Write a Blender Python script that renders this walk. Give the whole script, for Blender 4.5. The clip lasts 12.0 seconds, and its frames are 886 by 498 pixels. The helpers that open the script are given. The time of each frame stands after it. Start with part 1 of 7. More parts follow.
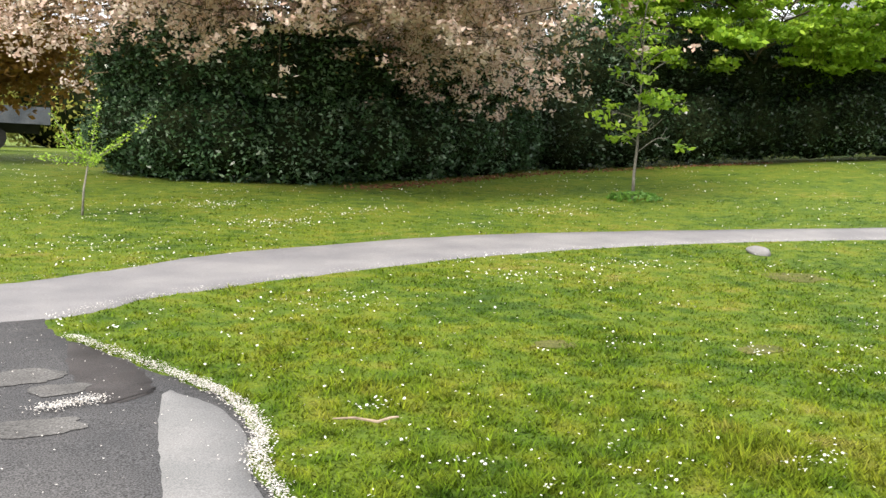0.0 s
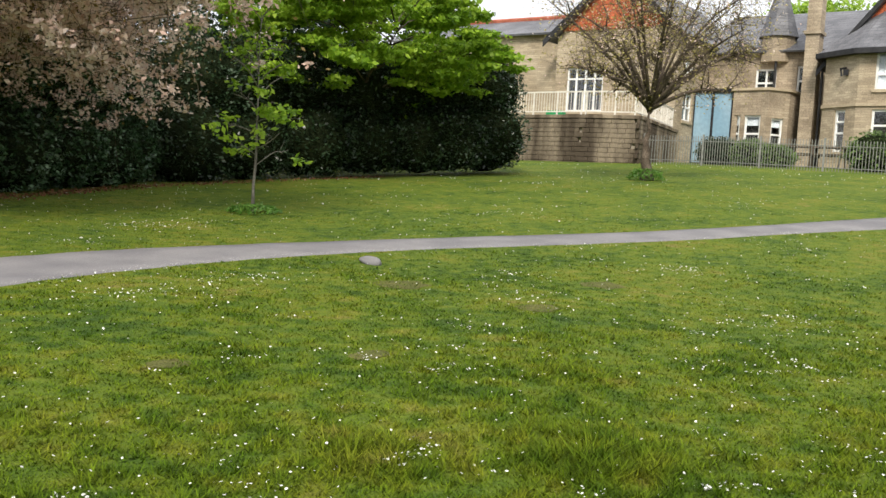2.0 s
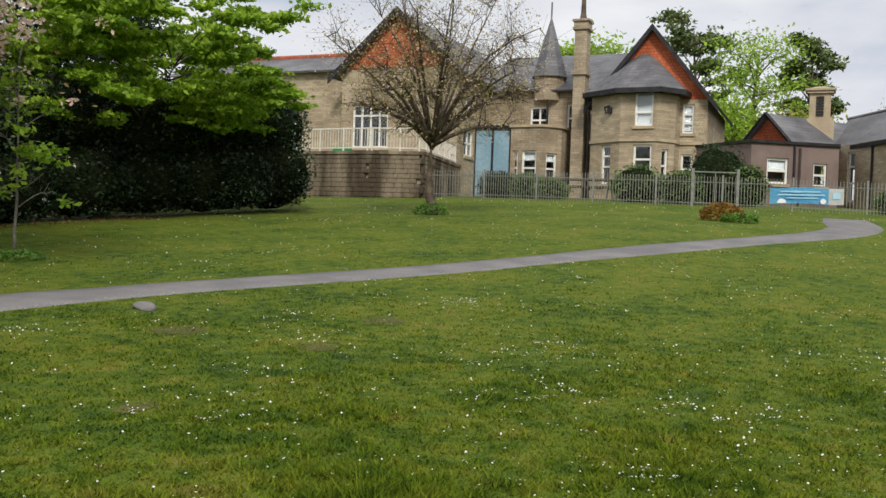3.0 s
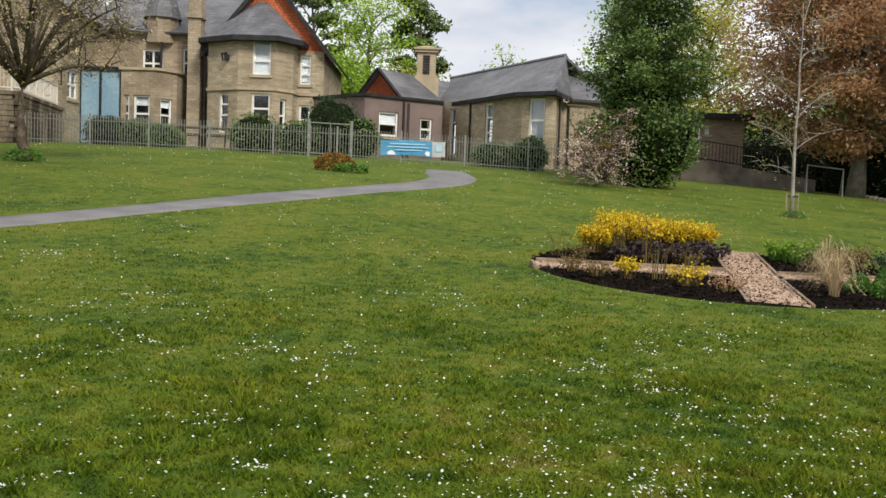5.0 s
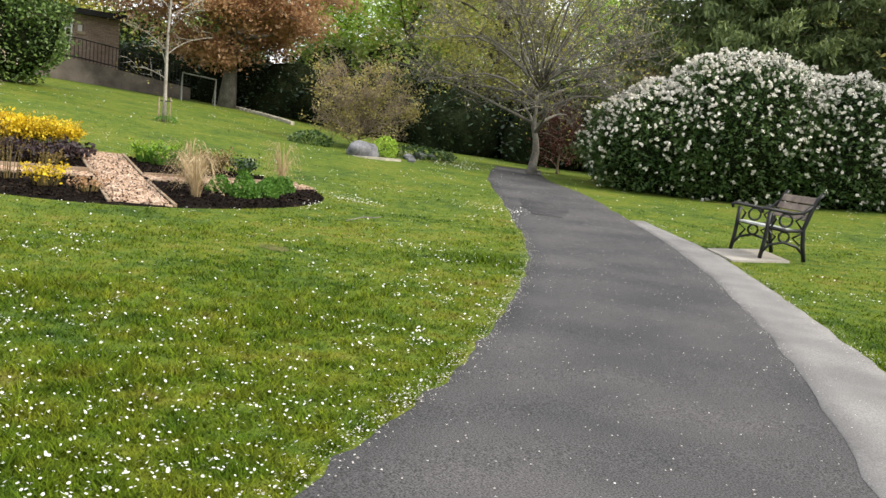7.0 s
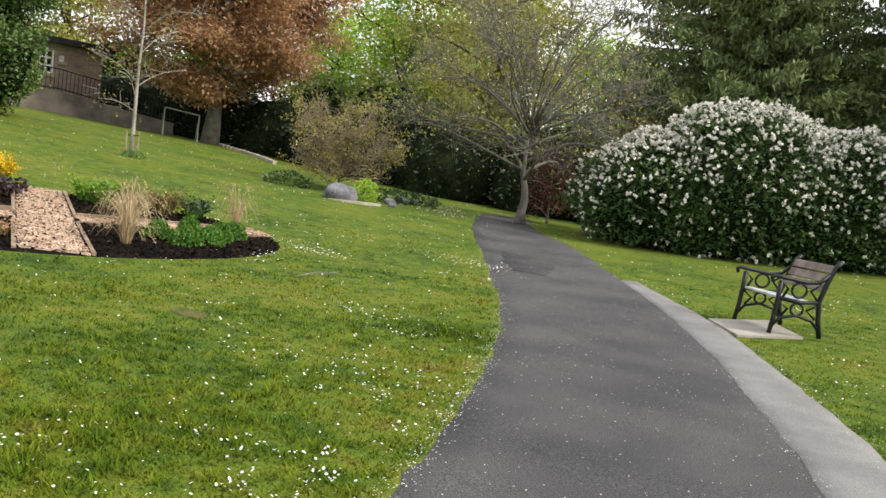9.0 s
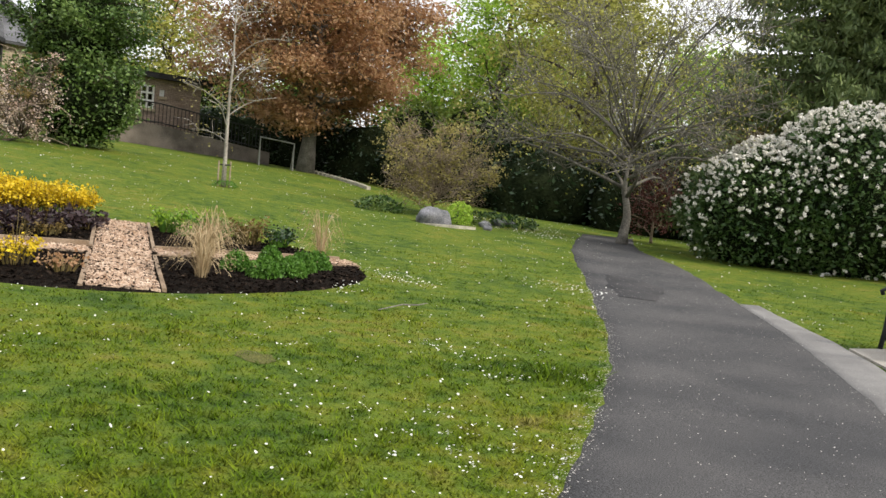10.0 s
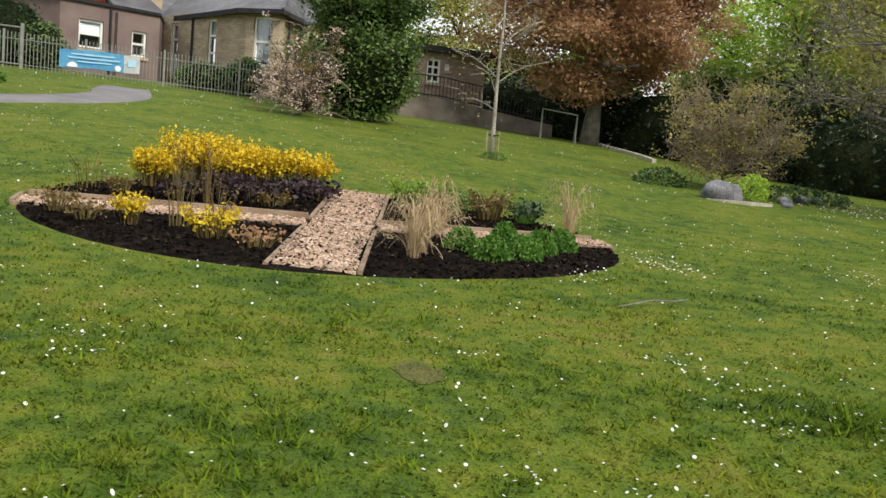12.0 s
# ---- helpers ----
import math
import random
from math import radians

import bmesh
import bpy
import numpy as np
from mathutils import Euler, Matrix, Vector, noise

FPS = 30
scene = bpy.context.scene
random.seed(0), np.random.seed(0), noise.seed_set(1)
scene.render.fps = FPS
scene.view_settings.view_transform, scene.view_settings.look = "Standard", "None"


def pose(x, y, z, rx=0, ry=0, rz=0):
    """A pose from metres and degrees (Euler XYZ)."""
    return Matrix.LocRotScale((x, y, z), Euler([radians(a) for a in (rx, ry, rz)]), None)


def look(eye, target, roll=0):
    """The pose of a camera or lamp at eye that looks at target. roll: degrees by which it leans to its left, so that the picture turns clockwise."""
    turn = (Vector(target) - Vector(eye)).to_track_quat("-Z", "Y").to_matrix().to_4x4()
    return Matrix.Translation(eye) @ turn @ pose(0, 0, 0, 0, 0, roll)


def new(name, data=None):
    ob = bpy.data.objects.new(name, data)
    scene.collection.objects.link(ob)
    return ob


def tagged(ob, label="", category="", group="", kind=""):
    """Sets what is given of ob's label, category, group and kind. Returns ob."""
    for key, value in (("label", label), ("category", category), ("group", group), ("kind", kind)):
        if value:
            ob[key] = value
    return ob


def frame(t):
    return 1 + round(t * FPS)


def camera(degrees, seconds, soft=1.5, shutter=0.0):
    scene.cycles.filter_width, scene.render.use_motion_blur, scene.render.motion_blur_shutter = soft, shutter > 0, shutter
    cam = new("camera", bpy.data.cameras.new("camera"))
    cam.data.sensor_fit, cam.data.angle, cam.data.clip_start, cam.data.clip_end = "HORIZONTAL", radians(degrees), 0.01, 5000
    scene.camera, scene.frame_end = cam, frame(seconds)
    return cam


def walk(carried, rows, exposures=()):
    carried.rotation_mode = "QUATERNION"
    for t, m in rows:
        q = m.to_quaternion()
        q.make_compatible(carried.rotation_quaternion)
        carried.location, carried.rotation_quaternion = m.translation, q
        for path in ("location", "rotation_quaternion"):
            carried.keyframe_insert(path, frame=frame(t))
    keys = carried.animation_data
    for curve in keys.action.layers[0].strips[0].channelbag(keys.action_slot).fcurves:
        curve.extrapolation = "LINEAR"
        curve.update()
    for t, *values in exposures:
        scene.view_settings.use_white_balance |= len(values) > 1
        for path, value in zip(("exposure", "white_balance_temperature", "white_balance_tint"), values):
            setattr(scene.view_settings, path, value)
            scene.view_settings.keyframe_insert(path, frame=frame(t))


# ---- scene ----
cam = camera(51.9, 12.0)
METRES, EYE, TILT, LEAN, TURN = 6.8, 1.5, 0.0, 0.0, -31.2
ROWS = [
    (0.0, 0.0, 0.0, 0.0, 0.3, -6.06, -2.8),
    (0.5, 0.0065, 0.0014, -0.0011, -7.32, -6.55, -3.94),
    (1.0, 0.0059, 0.0009, -0.0013, -12.48, -6.41, -4.94),
    (1.5, 0.0063, -0.0026, 0.0024, -16.71, -5.29, -4.55),
    (2.0, 0.0116, -0.0114, 0.005, -23.02, -4.05, -3.47),
    (2.5, 0.0249, -0.0189, 0.0074, -30.13, -2.62, -2.71),
    (3.0, 0.0331, -0.0249, 0.0112, -36.04, -1.2, -2.08),
    (5.0, 0.0909, -0.0528, 0.0031, -59.24, -3.41, -2.15),
    (5.5, 0.1004, -0.0672, -0.0014, -68.27, -4.23, -3.13),
    (6.0, 0.1214, -0.06, -0.0001, -79.09, -4.13, -4.0),
    (6.5, 0.1267, -0.0578, -0.0025, -89.45, -5.14, -4.41),
    (7.0, 0.1464, -0.0814, -0.0154, -96.68, -6.69, -5.3),
    (7.5, 0.1972, -0.1043, -0.005, -97.93, -6.14, -6.78),
    (9.5, 0.484, -0.1803, -0.0002, -95.63, -3.08, -6.27),
    (10.0, 0.5733, -0.1889, -0.0018, -90.86, -3.2, -5.26),
    (10.5, 0.6692, -0.1973, -0.0057, -82.57, -2.6, -3.37),
    (11.0, 0.7543, -0.2058, -0.0053, -76.15, -2.93, -3.43),
    (11.5, 0.8402, -0.2324, -0.0082, -72.26, -4.75, -4.97),
    (12.0, 0.9153, -0.2427, -0.0129, -72.41, -6.36, -5.0),
]
# exposure in stops over the walk
EXPOSURES = [(0.0, 1.1), (0.8, 0.76), (1.6, 0.54), (2.5, 0.12), (3.2, -0.25), (5.0, -0.08), (5.5, -0.16), (6.0, 0.12), (6.5, 0.12), (7.2, 0.74), (7.7, 0.76), (9.3, 0.36), (10.0, 0.32), (10.5, 0.14), (11.0, -0.26), (11.5, -0.18), (12.0, 0.1)]
walk(cam, [(t, pose(0, 0, EYE, TILT, LEAN, TURN) @ pose(METRES * x, METRES * y, METRES * z, 90 + pitch, roll, yaw)) for t, x, y, z, yaw, pitch, roll in ROWS], EXPOSURES)

# ---- light: a bright, broken overcast ----
world = bpy.data.worlds.new("sky")
scene.world = world
world.use_nodes = True
wn, wl = world.node_tree.nodes, world.node_tree.links
wn.clear()
w_out, w_bg = wn.new("ShaderNodeOutputWorld"), wn.new("ShaderNodeBackground")
w_sky = wn.new("ShaderNodeTexSky")
w_sky.sky_type, w_sky.sun_disc = "NISHITA", False
w_sky.sun_elevation, w_sky.sun_rotation = radians(40), radians(242)
w_dim = wn.new("ShaderNodeVectorMath")
w_dim.operation = "SCALE"
w_dim.inputs["Scale"].default_value = 0.12
w_tc, w_noise, w_ramp, w_mix = wn.new("ShaderNodeTexCoord"), wn.new("ShaderNodeTexNoise"), wn.new("ShaderNodeValToRGB"), wn.new("ShaderNodeMix")
w_map = wn.new("ShaderNodeMapping")
w_map.inputs["Scale"].default_value = (1.0, 1.0, 2.6)
w_noise.inputs["Scale"].default_value, w_noise.inputs["Detail"].default_value = 2.6, 7
w_cov = wn.new("ShaderNodeValToRGB")
w_cov.color_ramp.elements[0].position, w_cov.color_ramp.elements[1].position = 0.24, 0.36
w_ramp.color_ramp.elements[0].position, w_ramp.color_ramp.elements[1].position = 0.36, 0.62
w_ramp.color_ramp.elements[0].color, w_ramp.color_ramp.elements[1].color = (0.78, 0.81, 0.89, 1), (1.22, 1.22, 1.21, 1)
w_mix.data_type = "RGBA"
wl.new(w_tc.outputs["Generated"], w_map.inputs["Vector"])
wl.new(w_map.outputs["Vector"], w_noise.inputs["Vector"])
wl.new(w_noise.outputs["Fac"], w_ramp.inputs["Fac"])
wl.new(w_noise.outputs["Fac"], w_cov.inputs["Fac"])
wl.new(w_sky.outputs["Color"], w_dim.inputs[0])
wl.new(w_cov.outputs["Color"], w_mix.inputs["Factor"])
wl.new(w_dim.outputs["Vector"], w_mix.inputs["A"])
wl.new(w_ramp.outputs["Color"], w_mix.inputs["B"])
wl.new(w_mix.outputs["Result"], w_bg.inputs["Color"])
w_bg.inputs["Strength"].default_value = 1.0
wl.new(w_bg.outputs["Background"], w_out.inputs["Surface"])
sun = new("sun", bpy.data.lights.new("sun", "SUN"))
sun.data.energy, sun.data.angle, sun.data.color = 3.1, radians(12), (1.0, 0.93, 0.82)
sun.matrix_world = look((-26, -14, 25), (0, 0, 0))

# ---- materials ----
def mat(name, c1, c2, scale=3.0, fine=40.0, rough=0.85, bump=0.3, fine_amount=0.35, metallic=0.0, depth=0.01, spec=0.3):
    """Two-scale mottled paint: patches between c1 and c2, fine grain on top, and a bump."""
    m = bpy.data.materials.new(name)
    m.use_nodes = True
    n, l = m.node_tree.nodes, m.node_tree.links
    b = n["Principled BSDF"]
    tc = n.new("ShaderNodeTexCoord")
    n1, n2, ramp = n.new("ShaderNodeTexNoise"), n.new("ShaderNodeTexNoise"), n.new("ShaderNodeValToRGB")
    n1.inputs["Scale"].default_value, n1.inputs["Detail"].default_value = scale, 5
    n2.inputs["Scale"].default_value, n2.inputs["Detail"].default_value = fine, 3
    ramp.color_ramp.elements[0].position, ramp.color_ramp.elements[1].position = 0.35, 0.65
    ramp.color_ramp.elements[0].color, ramp.color_ramp.elements[1].color = (*c1, 1), (*c2, 1)
    mr = n.new("ShaderNodeMapRange")
    mr.inputs["From Min"].default_value, mr.inputs["From Max"].default_value = 0.3, 0.7
    mr.inputs["To Min"].default_value, mr.inputs["To Max"].default_value = 1 - fine_amount, 1 + fine_amount
    mul = n.new("ShaderNodeVectorMath")
    mul.operation = "SCALE"
    bp = n.new("ShaderNodeBump")
    bp.inputs["Strength"].default_value, bp.inputs["Distance"].default_value = bump, depth
    for a in (n1, n2):
        l.new(tc.outputs["Object"], a.inputs["Vector"])
    l.new(n1.outputs["Fac"], ramp.inputs["Fac"])
    l.new(n2.outputs["Fac"], mr.inputs["Value"])
    l.new(ramp.outputs["Color"], mul.inputs[0])
    l.new(mr.outputs["Result"], mul.inputs["Scale"])
    l.new(mul.outputs["Vector"], b.inputs["Base Color"])
    l.new(n2.outputs["Fac"], bp.inputs["Height"])
    l.new(bp.outputs["Normal"], b.inputs["Normal"])
    b.inputs["Roughness"].default_value, b.inputs["Metallic"].default_value = rough, metallic
    b.inputs["Specular IOR Level"].default_value = spec
    return m


def leaf_mat(name, stops, rough=0.5, through_light=0.25, patch=0.6):
    """Leaves, petals or blades: colour varies from one island to the next and slowly through space."""
    m = bpy.data.materials.new(name)
    m.use_nodes = True
    n, l = m.node_tree.nodes, m.node_tree.links
    b, out = n["Principled BSDF"], n["Material Output"]
    geo, ramp, tc, ns = n.new("ShaderNodeNewGeometry"), n.new("ShaderNodeValToRGB"), n.new("ShaderNodeTexCoord"), n.new("ShaderNodeTexNoise")
    while len(ramp.color_ramp.elements) < len(stops):
        ramp.color_ramp.elements.new(0.5)
    for i, (e, c) in enumerate(zip(ramp.color_ramp.elements, stops)):
        e.position, e.color = i / (len(stops) - 1), (*c, 1)
    ns.inputs["Scale"].default_value, ns.inputs["Detail"].default_value = patch, 4
    add = n.new("ShaderNodeMath")
    add.operation = "MULTIPLY_ADD"
    add.inputs[1].default_value = 0.55
    mr = n.new("ShaderNodeMapRange")
    mr.inputs["From Min"].default_value, mr.inputs["From Max"].default_value, mr.inputs["To Max"].default_value = 0.3, 0.7, 0.45
    l.new(tc.outputs["Object"], ns.inputs["Vector"])
    l.new(ns.outputs["Fac"], mr.inputs["Value"])
    l.new(geo.outputs["Random Per Island"], add.inputs[0])
    l.new(mr.outputs["Result"], add.inputs[2])
    l.new(add.outputs["Value"], ramp.inputs["Fac"])
    l.new(ramp.outputs["Color"], b.inputs["Base Color"])
    b.inputs["Roughness"].default_value, b.inputs["Specular IOR Level"].default_value = rough, 0.35
    tr, mx = n.new("ShaderNodeBsdfTranslucent"), n.new("ShaderNodeMixShader")
    mx.inputs["Fac"].default_value = through_light
    l.new(ramp.outputs["Color"], tr.inputs["Color"])
    l.new(b.outputs["BSDF"], mx.inputs[1])
    l.new(tr.outputs["BSDF"], mx.inputs[2])
    l.new(mx.outputs["Shader"], out.inputs["Surface"])
    return m


def course_mat(name, c1, c2, joint, width, height, rough=0.9, mortar=0.012, stain=0.5, roof=False):
    """Coursed stone or slates: runs of pieces along the wall, joints sunk, grime at a larger scale."""
    m = mat(name, c1, c2, 0.8, 25, rough, 0.3, 0.3)
    n, l = m.node_tree.nodes, m.node_tree.links
    b = n["Principled BSDF"]
    tc, sep, add, com, br = (n.new("ShaderNode" + k) for k in ("TexCoord", "SeparateXYZ", "Math", "CombineXYZ", "TexBrick"))
    l.new(tc.outputs["Object"], sep.inputs[0])
    l.new(sep.outputs["X"], add.inputs[0])
    l.new(sep.outputs["Y"], add.inputs[1])
    l.new(add.outputs["Value"], com.inputs["X"])
    l.new(sep.outputs["Z"], com.inputs["Y"])
    l.new(com.outputs["Vector"], br.inputs["Vector"])
    br.inputs["Scale"].default_value, br.inputs["Brick Width"].default_value, br.inputs["Row Height"].default_value = 1.0, width, height
    br.inputs["Mortar Size"].default_value, br.inputs["Mortar Smooth"].default_value = mortar, 0.6
    br.inputs["Color1"].default_value, br.inputs["Color2"].default_value, br.inputs["Mortar"].default_value = (0.80, 0.79, 0.78, 1), (1.12, 1.11, 1.09, 1), (*joint, 1)
    old = b.inputs["Base Color"].links[0].from_socket
    mix = n.new("ShaderNodeVectorMath")
    mix.operation = "MULTIPLY"
    l.new(old, mix.inputs[0])
    l.new(br.outputs["Color"], mix.inputs[1])
    l.new(mix.outputs["Vector"], b.inputs["Base Color"])
    bp = n.new("ShaderNodeBump")
    bp.invert = True
    bp.inputs["Strength"].default_value, bp.inputs["Distance"].default_value = 0.6, 0.02
    l.new(br.outputs["Fac"], bp.inputs["Height"])
    l.new(b.inputs["Normal"].links[0].from_socket, bp.inputs["Normal"])
    l.new(bp.outputs["Normal"], b.inputs["Normal"])
    return m


def glass_mat(name, tint):
    m = bpy.data.materials.new(name)
    m.use_nodes = True
    b = m.node_tree.nodes["Principled BSDF"]
    b.inputs["Base Color"].default_value = (*tint, 1)
    b.inputs["Roughness"].default_value, b.inputs["Transmission Weight"].default_value, b.inputs["IOR"].default_value = 0.02, 1.0, 1.5
    return m


def grass_colour(m, stops):
    """Lawn colours in patches of several sizes, driven by place alone, so that blades and soil agree."""
    n, l = m.node_tree.nodes, m.node_tree.links
    tc, big, mid, add, ramp = n.new("ShaderNodeTexCoord"), n.new("ShaderNodeTexNoise"), n.new("ShaderNodeTexNoise"), n.new("ShaderNodeMath"), n.new("ShaderNodeValToRGB")
    big.inputs["Scale"].default_value, big.inputs["Detail"].default_value = 0.5, 3
    mid.inputs["Scale"].default_value, mid.inputs["Detail"].default_value = 3.6, 6
    add.operation = "MULTIPLY_ADD"
    add.inputs[1].default_value = 0.42
    half_ = n.new("ShaderNodeMath")
    half_.operation = "MULTIPLY"
    half_.inputs[1].default_value = 0.58
    for a in (big, mid):
        l.new(tc.outputs["Object"], a.inputs["Vector"])
    l.new(mid.outputs["Fac"], half_.inputs[0])
    l.new(big.outputs["Fac"], add.inputs[0])
    l.new(half_.outputs["Value"], add.inputs[2])
    while len(ramp.color_ramp.elements) < len(stops):
        ramp.color_ramp.elements.new(0.5)
    for e, (p, c) in zip(ramp.color_ramp.elements, stops):
        e.position, e.color = p, (*c, 1)
    l.new(add.outputs["Value"], ramp.inputs["Fac"])
    return ramp


GRASS = [(0.34, (0.028, 0.062, 0.003)), (0.42, (0.053, 0.095, 0.004)), (0.51, (0.087, 0.127, 0.006)), (0.60, (0.120, 0.140, 0.009)), (0.70, (0.165, 0.146, 0.037))]
M_SOIL = mat("lawn_soil", (0.06, 0.1, 0.015), (0.1, 0.15, 0.03), 4, 60, 0.95, 0.8, 0.5, depth=0.03)
g_ramp = grass_colour(M_SOIL, GRASS)
g_mul = [x for x in M_SOIL.node_tree.nodes if x.type == "VECT_MATH"][0]
M_SOIL.node_tree.links.new(g_ramp.outputs["Color"], g_mul.inputs[0])
g_fine = [x for x in M_SOIL.node_tree.nodes if x.type == "MAP_RANGE"][0]
g_fine.inputs["To Min"].default_value, g_fine.inputs["To Max"].default_value = 0.75, 1.5
M_BLADE = leaf_mat("grass_blades", [(0.3, 0.3, 0.3), (1, 1, 1)], 0.75, 0.3)
b_nodes, b_links = M_BLADE.node_tree.nodes, M_BLADE.node_tree.links
b_ramp = grass_colour(M_BLADE, GRASS)
b_rand = [x for x in b_nodes if x.type == "NEW_GEOMETRY"][0]
b_mr, b_mul = b_nodes.new("ShaderNodeMapRange"), b_nodes.new("ShaderNodeVectorMath")
b_mr.inputs["To Min"].default_value, b_mr.inputs["To Max"].default_value = 0.45, 2.0
b_mul.operation = "SCALE"
b_links.new(b_rand.outputs["Random Per Island"], b_mr.inputs["Value"])
b_links.new(b_ramp.outputs["Color"], b_mul.inputs[0])
b_links.new(b_mr.outputs["Result"], b_mul.inputs["Scale"])
b_links.new(b_mul.outputs["Vector"], b_nodes["Principled BSDF"].inputs["Base Color"])
b_links.new(b_mul.outputs["Vector"], [x for x in b_nodes if x.type == "BSDF_TRANSLUCENT"][0].inputs["Color"])

M_BLADE.node_tree.nodes["Principled BSDF"].inputs["Specular IOR Level"].default_value = 0.12
M_ASPHALT = mat("dark_asphalt", (0.052, 0.052, 0.055), (0.086, 0.083, 0.084), 0.7, 110, 0.9, 0.9, 0.8, depth=0.005, spec=0.2)
M_MEND = mat("darker_asphalt_mend", (0.04, 0.04, 0.043), (0.06, 0.058, 0.06), 1.5, 75, 0.9, 0.9, 0.5, depth=0.006, spec=0.2)
M_BARE = mat("bare_soil", (0.075, 0.085, 0.016), (0.12, 0.115, 0.03), 5, 50, 0.95, 1.0, 0.5, depth=0.02)
M_PATH = mat("pale_worn_tarmac", (0.155, 0.15, 0.158), (0.215, 0.207, 0.21), 1.1, 110, 0.9, 0.5, 0.22, depth=0.005)
M_PATCH = mat("grey_tarmac_patch", (0.15, 0.15, 0.152), (0.205, 0.2, 0.2), 1.5, 120, 0.9, 0.6, 0.3, depth=0.005)
M_STRIP = mat("gravelly_concrete", (0.155, 0.15, 0.148), (0.225, 0.218, 0.213), 1.3, 90, 0.9, 0.6, 0.3, depth=0.006)
M_WORN = mat("worn_asphalt", (0.085, 0.082, 0.08), (0.125, 0.12, 0.117), 3.0, 75, 0.9, 0.9, 0.5, depth=0.006, spec=0.2)
M_SLAB = mat("concrete_slab", (0.28, 0.255, 0.225), (0.36, 0.335, 0.3), 2.0, 60, 0.9, 0.4, 0.2)
M_DAMP = mat("damp_asphalt", (0.025, 0.022, 0.022), (0.05, 0.045, 0.045), 2.0, 90, 0.7, 0.6, 0.4, depth=0.005)
M_MULCH = mat("dark_bark_mulch", (0.007, 0.006, 0.005), (0.022, 0.017, 0.014), 6.0, 45, 0.95, 1.0, 0.6, depth=0.05, spec=0.02)
M_CHIP = leaf_mat("wood_chips", [(0.40, 0.27, 0.185), (0.52, 0.375, 0.27), (0.64, 0.49, 0.375), (0.74, 0.62, 0.51)], 0.85, 0.0, 3)
M_BARKCHIP = leaf_mat("bark_pieces", [(0.003, 0.0025, 0.002), (0.008, 0.006, 0.005), (0.018, 0.013, 0.010), (0.09, 0.066, 0.05)], 1.0, 0.0, 3)
M_BARKCHIP.node_tree.nodes["Principled BSDF"].inputs["Specular IOR Level"].default_value = 0.03
M_CHIPBED = mat("chip_bed", (0.5, 0.35, 0.25), (0.64, 0.48, 0.36), 8, 70, 0.95, 1.0, 0.5, depth=0.02)
M_BOARD = mat("sawn_timber_edging", (0.20, 0.14, 0.09), (0.32, 0.24, 0.17), 3, 50, 0.8, 0.3, 0.25)
M_STONE = course_mat("coursed_sandstone", (0.33, 0.27, 0.19), (0.47, 0.40, 0.295), (0.80, 0.77, 0.73), 0.47, 0.105)
M_STONE_DARK = course_mat("weathered_sandstone", (0.27, 0.22, 0.16), (0.42, 0.35, 0.26), (0.78, 0.75, 0.7), 0.45, 0.12)
M_BLOCK = mat("terrace_block_stone", (0.20, 0.165, 0.12), (0.31, 0.25, 0.18), 0.9, 30, 0.9, 0.5, 0.35)
k_nodes, k_links = M_BLOCK.node_tree.nodes, M_BLOCK.node_tree.links
k_geo, k_map, k_noise, k_ramp, k_mul = (k_nodes.new("ShaderNode" + s) for s in ("NewGeometry", "Mapping", "TexNoise", "ValToRGB", "VectorMath"))
k_map.inputs["Scale"].default_value, k_noise.inputs["Scale"].default_value, k_noise.inputs["Detail"].default_value = (1.0, 0.9, 0.16), 1.0, 5
k_ramp.color_ramp.elements[0].position, k_ramp.color_ramp.elements[1].position, k_ramp.color_ramp.elements[0].color = 0.43, 0.62, (0.28, 0.26, 0.25, 1)
k_mul.operation = "MULTIPLY"
k_base = k_nodes["Principled BSDF"].inputs["Base Color"]
k_links.new(k_geo.outputs["Position"], k_map.inputs["Vector"])
k_links.new(k_map.outputs["Vector"], k_noise.inputs["Vector"])
k_links.new(k_noise.outputs["Fac"], k_ramp.inputs["Fac"])
k_links.new(k_base.links[0].from_socket, k_mul.inputs[0])
k_links.new(k_ramp.outputs["Color"], k_mul.inputs[1])
k_links.new(k_mul.outputs["Vector"], k_base)
M_MORTAR = mat("lime_mortar", (0.26, 0.23, 0.18), (0.34, 0.30, 0.24), 2, 60, 0.95, 0.4)
M_DRESSED = mat("dressed_sandstone", (0.36, 0.29, 0.2), (0.46, 0.38, 0.27), 1.5, 40, 0.85, 0.3, 0.2)
M_SLATE = course_mat("grey_slates", (0.105, 0.108, 0.122), (0.18, 0.182, 0.2), (0.5, 0.5, 0.5), 0.3, 0.16, 0.55, 0.01)
M_RED = course_mat("red_hung_tiles", (0.42, 0.105, 0.045), (0.56, 0.16, 0.075), (0.5, 0.4, 0.4), 0.17, 0.14, 0.85, 0.012)
M_RIDGE = mat("red_ridge_tile", (0.30, 0.085, 0.05), (0.40, 0.13, 0.08), 3, 40)
M_ROUGHCAST = mat("mauve_brown_render", (0.165, 0.12, 0.115), (0.225, 0.17, 0.155), 0.9, 60, 0.95, 0.5, 0.2)
M_TAN = course_mat("tan_brick", (0.27, 0.205, 0.16), (0.36, 0.28, 0.225), (0.7, 0.68, 0.65), 0.23, 0.08)
M_BARGE = mat("black_paint", (0.012, 0.012, 0.014), (0.03, 0.03, 0.032), 3, 40, 0.5, 0.1)
